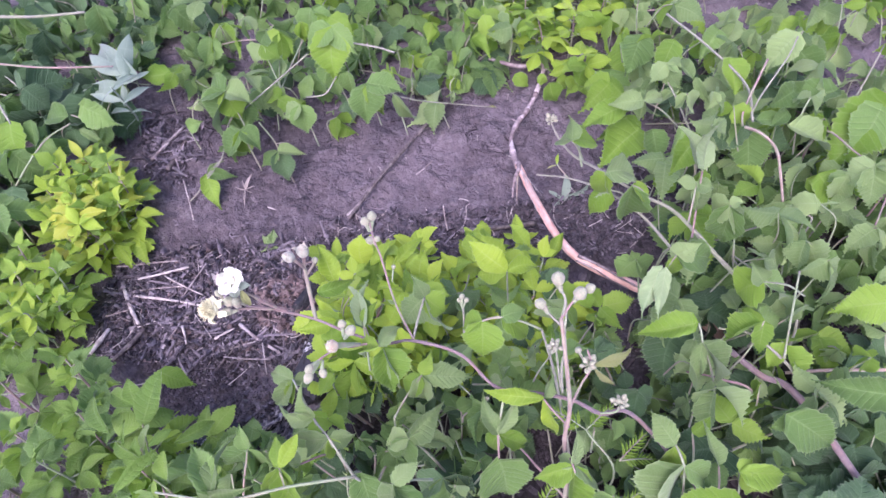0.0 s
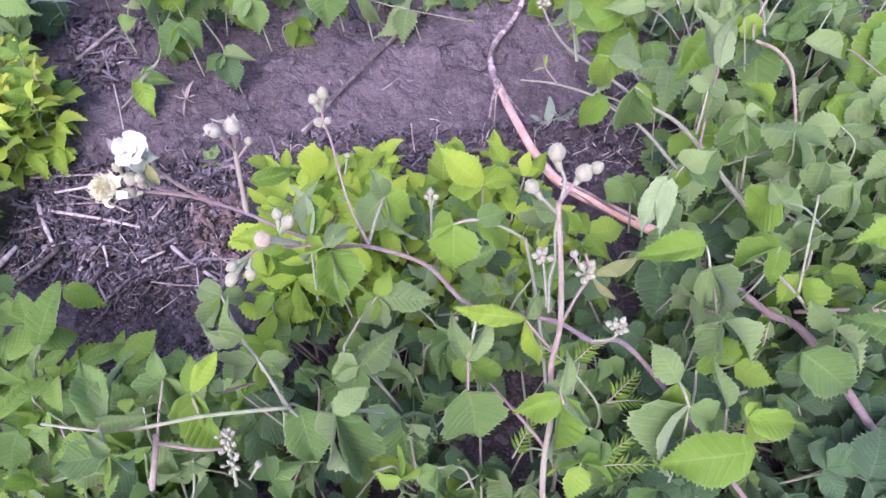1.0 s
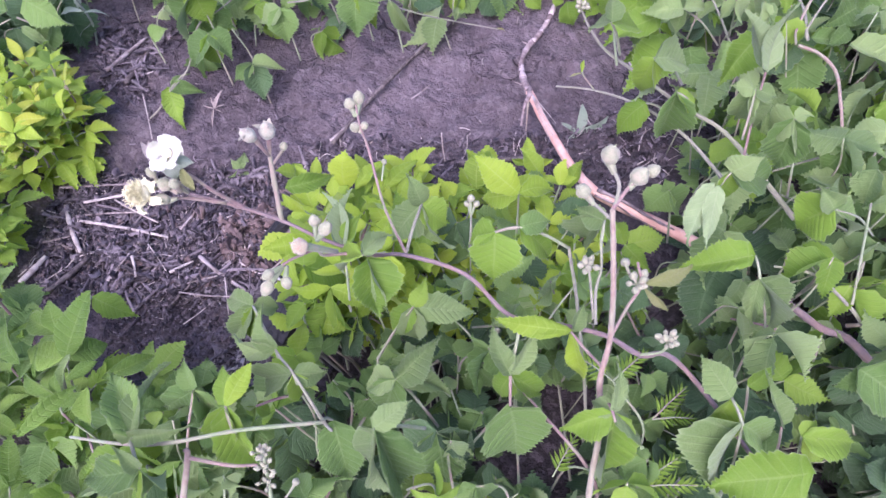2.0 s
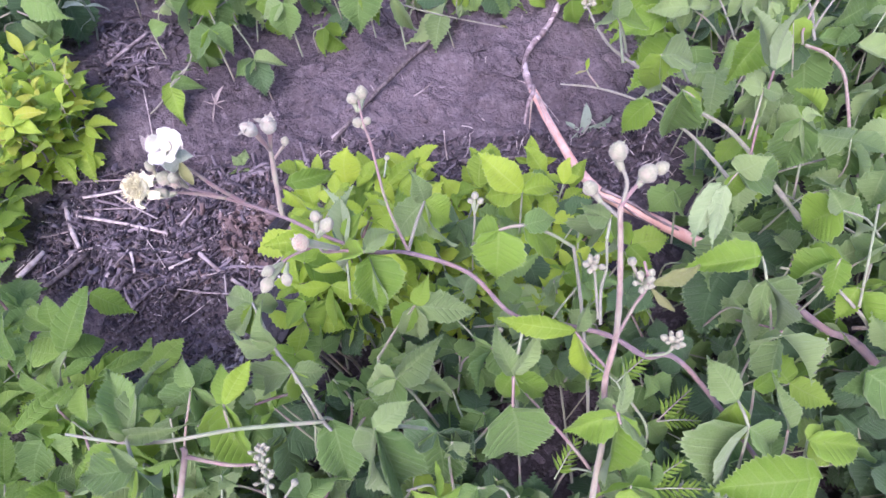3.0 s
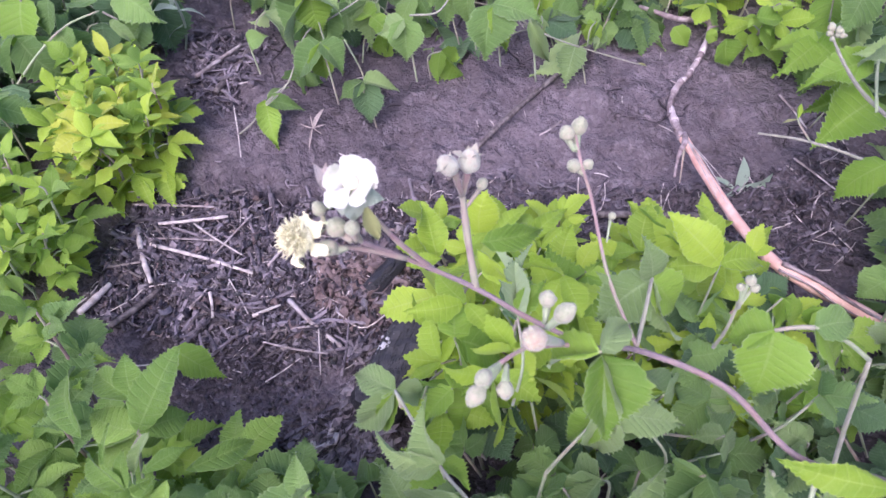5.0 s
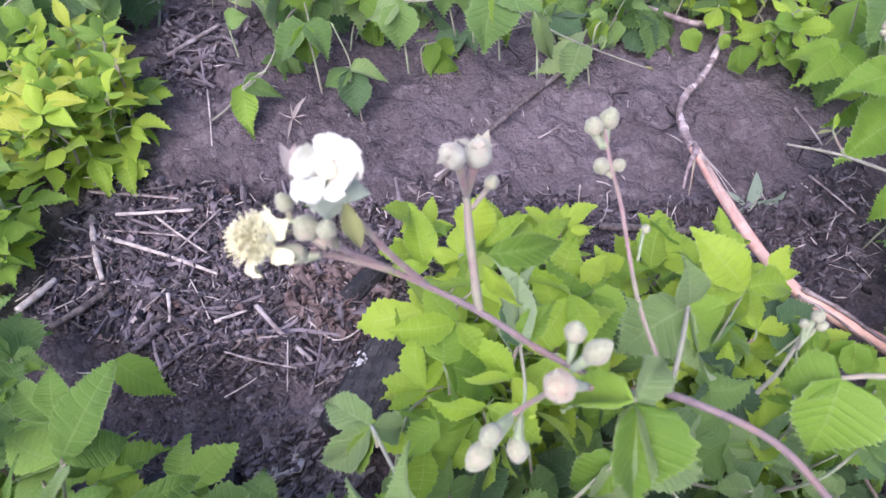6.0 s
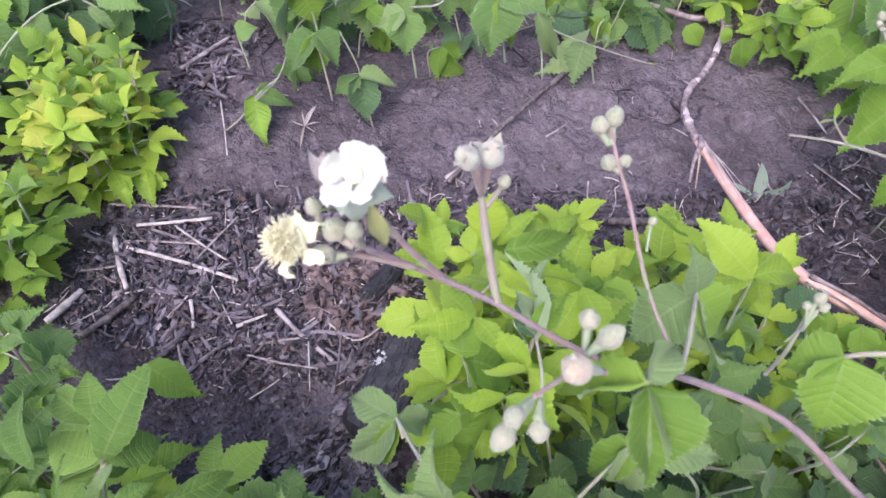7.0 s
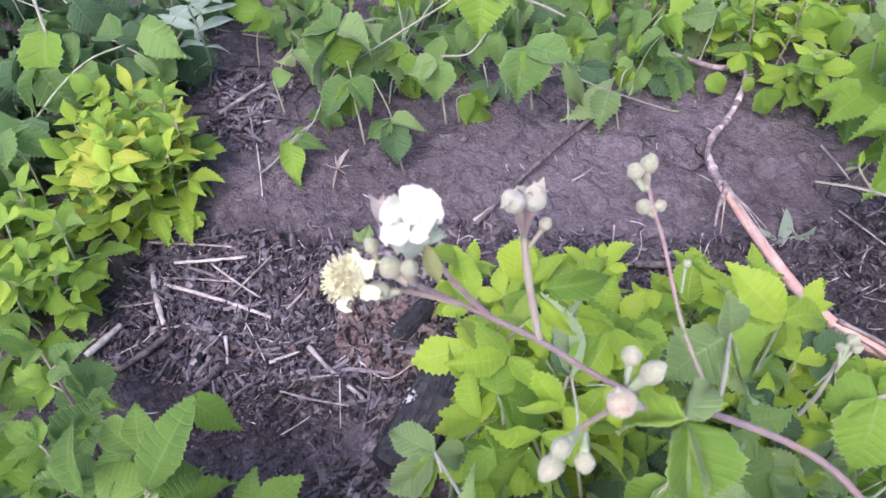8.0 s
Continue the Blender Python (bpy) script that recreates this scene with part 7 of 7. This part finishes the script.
shards("bark_litter", LITTER, BED, 1100, (0.004, 0.026), (0.0008, 0.003), (0.0006, 0.002), "dark shredded bark and wood litter", "litter", 0.5, 1)
flakes("leaf_scraps", LITTER, BED, 2600, (0.003, 0.012), "dark crumpled scraps of dead leaf and bark", 31)
flakes("leaf_scraps", GREY_SCRAP, BED, 380, (0.003, 0.012), "grey crumpled scraps of dead leaf", 32)
flakes("leaf_scraps", LITTER, BAND, 500, (0.004, 0.012), "dark crumpled scraps of dead leaf among the stems", 33)
crumbs("humus_crumbs", HUMUS, BED, 2200, (0.0012, 0.0055), "dark crumbs of humus", "soil", 34)
crumbs("humus_crumbs", HUMUS, BAND, 900, (0.001, 0.0045), "dark crumbs of humus beside the dead cane", "soil", 35)
crumbs("soil_lumps", SOIL, SHOW, 900, (0.001, 0.006), "small lumps of dry soil", "soil", 36)
shards("bark_litter", LITTER, BAND, 1050, (0.004, 0.014), (0.0012, 0.0035), (0.0006, 0.0014), "dark crumbled litter among the stems", "litter", 0.4, 2)
shards("bark_litter", LITTER, CORNER, 500, (0.005, 0.02), (0.002, 0.005), (0.0008, 0.002), "dark litter at the foot of the leaves", "litter", 0.4, 3)
shards("bark_flakes", LITTER, FOOT, 200, (0.008, 0.024), (0.003, 0.008), (0.0006, 0.0014), "dark peeling bark flakes beside charred wood", "litter", 0.3, 4, 0.25)
shards("straw_litter", STRAW, BED, 150, (0.005, 0.03), (0.0005, 0.0014), (0.0006, 0.0012), "thin pale straw and splinters", "litter", 0.15, 5)
shards("straw_litter", STRAW, BAND, 40, (0.006, 0.03), (0.0008, 0.0015), (0.0006, 0.001), "thin pale straw and splinters", "litter", 0.15, 6)
shards("soil_crumbs", SOIL, SHOW, 900, (0.0015, 0.006), (0.0012, 0.004), (0.0005, 0.0018), "crumbs of dry soil", "soil", 0.3, 7)
twigs("twig_bits", DARK_TWIG, BED, 170, (0.01, 0.04), (0.0006, 0.0017), "short dark twigs", 8)
shards("dark_crumbs", CHAR, BED, 700, (0.002, 0.008), (0.002, 0.005), (0.001, 0.003), "crumbs of charcoal and dark humus", "litter", 0.5, 9)
shards("straw_litter", STRAW, SHOW, 70, (0.004, 0.02), (0.0006, 0.0014), (0.0005, 0.001), "sparse straw bits on bare soil", "litter", 0.12, 10)
shards("bark_litter", LITTER, SHOW, 260, (0.003, 0.012), (0.001, 0.003), (0.0006, 0.0015), "sparse dark litter on bare soil", "litter", 0.3, 11)
HEAP = [(-0.223, 0.575), (-0.171, 0.589), (-0.131, 0.559), (-0.132, 0.512), (-0.164, 0.492), (-0.207, 0.517)]
SHRED = [(-0.1702, 0.4848), (-0.1449, 0.4662), (-0.1367, 0.4354), (-0.1322, 0.3663), (-0.1992, 0.362), (-0.2144, 0.3945), (-0.1793, 0.4188), (-0.1711, 0.4472)]
flakes("dead_leaves", BROWN, HEAP, 360, (0.007, 0.018), "heap of curled brown dead leaves", 12, 0.8, 0.7)
flakes("dead_leaves", BROWN, BED, 130, (0.006, 0.016), "scattered curled brown dead leaves", 13, 0.7)
shards("bark_shreds", GREY_SCRAP, SHRED, 240, (0.01, 0.03), (0.0015, 0.006), (0.0005, 0.0012), "shredded grey bark beside charred wood", "litter", 0.3, 17, 0.2, 50)
shards("bark_shreds", LITTER, SHRED, 220, (0.01, 0.03), (0.0015, 0.006), (0.0005, 0.0012), "shredded dark bark beside charred wood", "litter", 0.3, 14, 0.2, 50)
flakes("bark_scales", GREY_SCRAP, SHRED, 130, (0.008, 0.02), "grey peeling scales of bark", 41, 0.5, 0.35, 0.35)
flakes("pale_scales", STRAW, [(-0.205, 0.382), (-0.183, 0.398), (-0.176, 0.388), (-0.196, 0.376)], 10, (0.01, 0.018), "pale peeled scales of bark beside the shreds", 42, 0.4, 0.3, 0.4)
flakes("pale_scales", STRAW, [(-0.245, 0.386), (-0.228, 0.386), (-0.228, 0.380), (-0.245, 0.379)], 6, (0.01, 0.018), "pale peeled scales of bark on the charred log", 43, 0.4, 0.2, 0.4)
shards("straw_litter", STRAW, HEAP, 26, (0.008, 0.03), (0.0006, 0.0014), (0.0005, 0.001), "thin pale straw on dead leaves", "litter", 0.3, 15)
shards("bark_flakes", LITTER, [(-0.335, 0.473), (-0.263, 0.479), (-0.191, 0.453), (-0.180, 0.389), (-0.304, 0.379)], 60, (0.002, 0.008), (0.001, 0.003), (0.0004, 0.0012), "small dark bark flakes on damp soil", "litter", 0.5, 16, 0.2)
crumbs("soil_lumps", SOIL, [(-0.345, 0.473), (-0.263, 0.482), (-0.191, 0.463), (-0.180, 0.389), (-0.304, 0.379)], 650, (0.0006, 0.0032), "fine crumbs of damp soil", "soil", 44)
twigs("loose_twigs", LITTER, BED, 210, (0.014, 0.06), (0.0009, 0.0028), "loose dark and grey twigs among the litter", 21)
twigs("loose_straws", STRAW, BED, 110, (0.012, 0.06), (0.0003, 0.0009), "thin curved pale straws on the litter", 22, 0.4)
twigs("loose_twigs", LITTER, BAND, 70, (0.012, 0.05), (0.0007, 0.002), "loose dark twigs beside the dead cane", 23)
twigs("loose_straws", STRAW, BAND, 26, (0.015, 0.05), (0.0004, 0.0008), "thin curved pale straws beside the dead cane", 24, 0.4)
twigs("loose_twigs", LITTER, CORNER, 24, (0.02, 0.07), (0.001, 0.003), "loose dark twigs at the foot of the leaves", 25)
flakes("bark_curls", LITTER, BED, 260, (0.008, 0.022), "curled dark bark scraps", 26, 0.6, 0.5, 0.4)
DAMP = [(-0.345, 0.475), (-0.263, 0.482), (-0.195, 0.463), (-0.180, 0.389), (-0.304, 0.379)]
flakes("leaf_scraps", LITTER, DAMP, 260, (0.0015, 0.007), "small dark scraps trodden into damp soil", 51, 0.9, 0.7, 0.5)
flakes("leaf_scraps", GREY_SCRAP, DAMP, 90, (0.0015, 0.006), "small grey scraps on damp soil", 52, 0.9, 0.7, 0.5)
twigs("loose_twigs", LITTER, DAMP, 46, (0.006, 0.03), (0.0004, 0.0014), "thin dark twigs on damp soil", 53, 0.35)
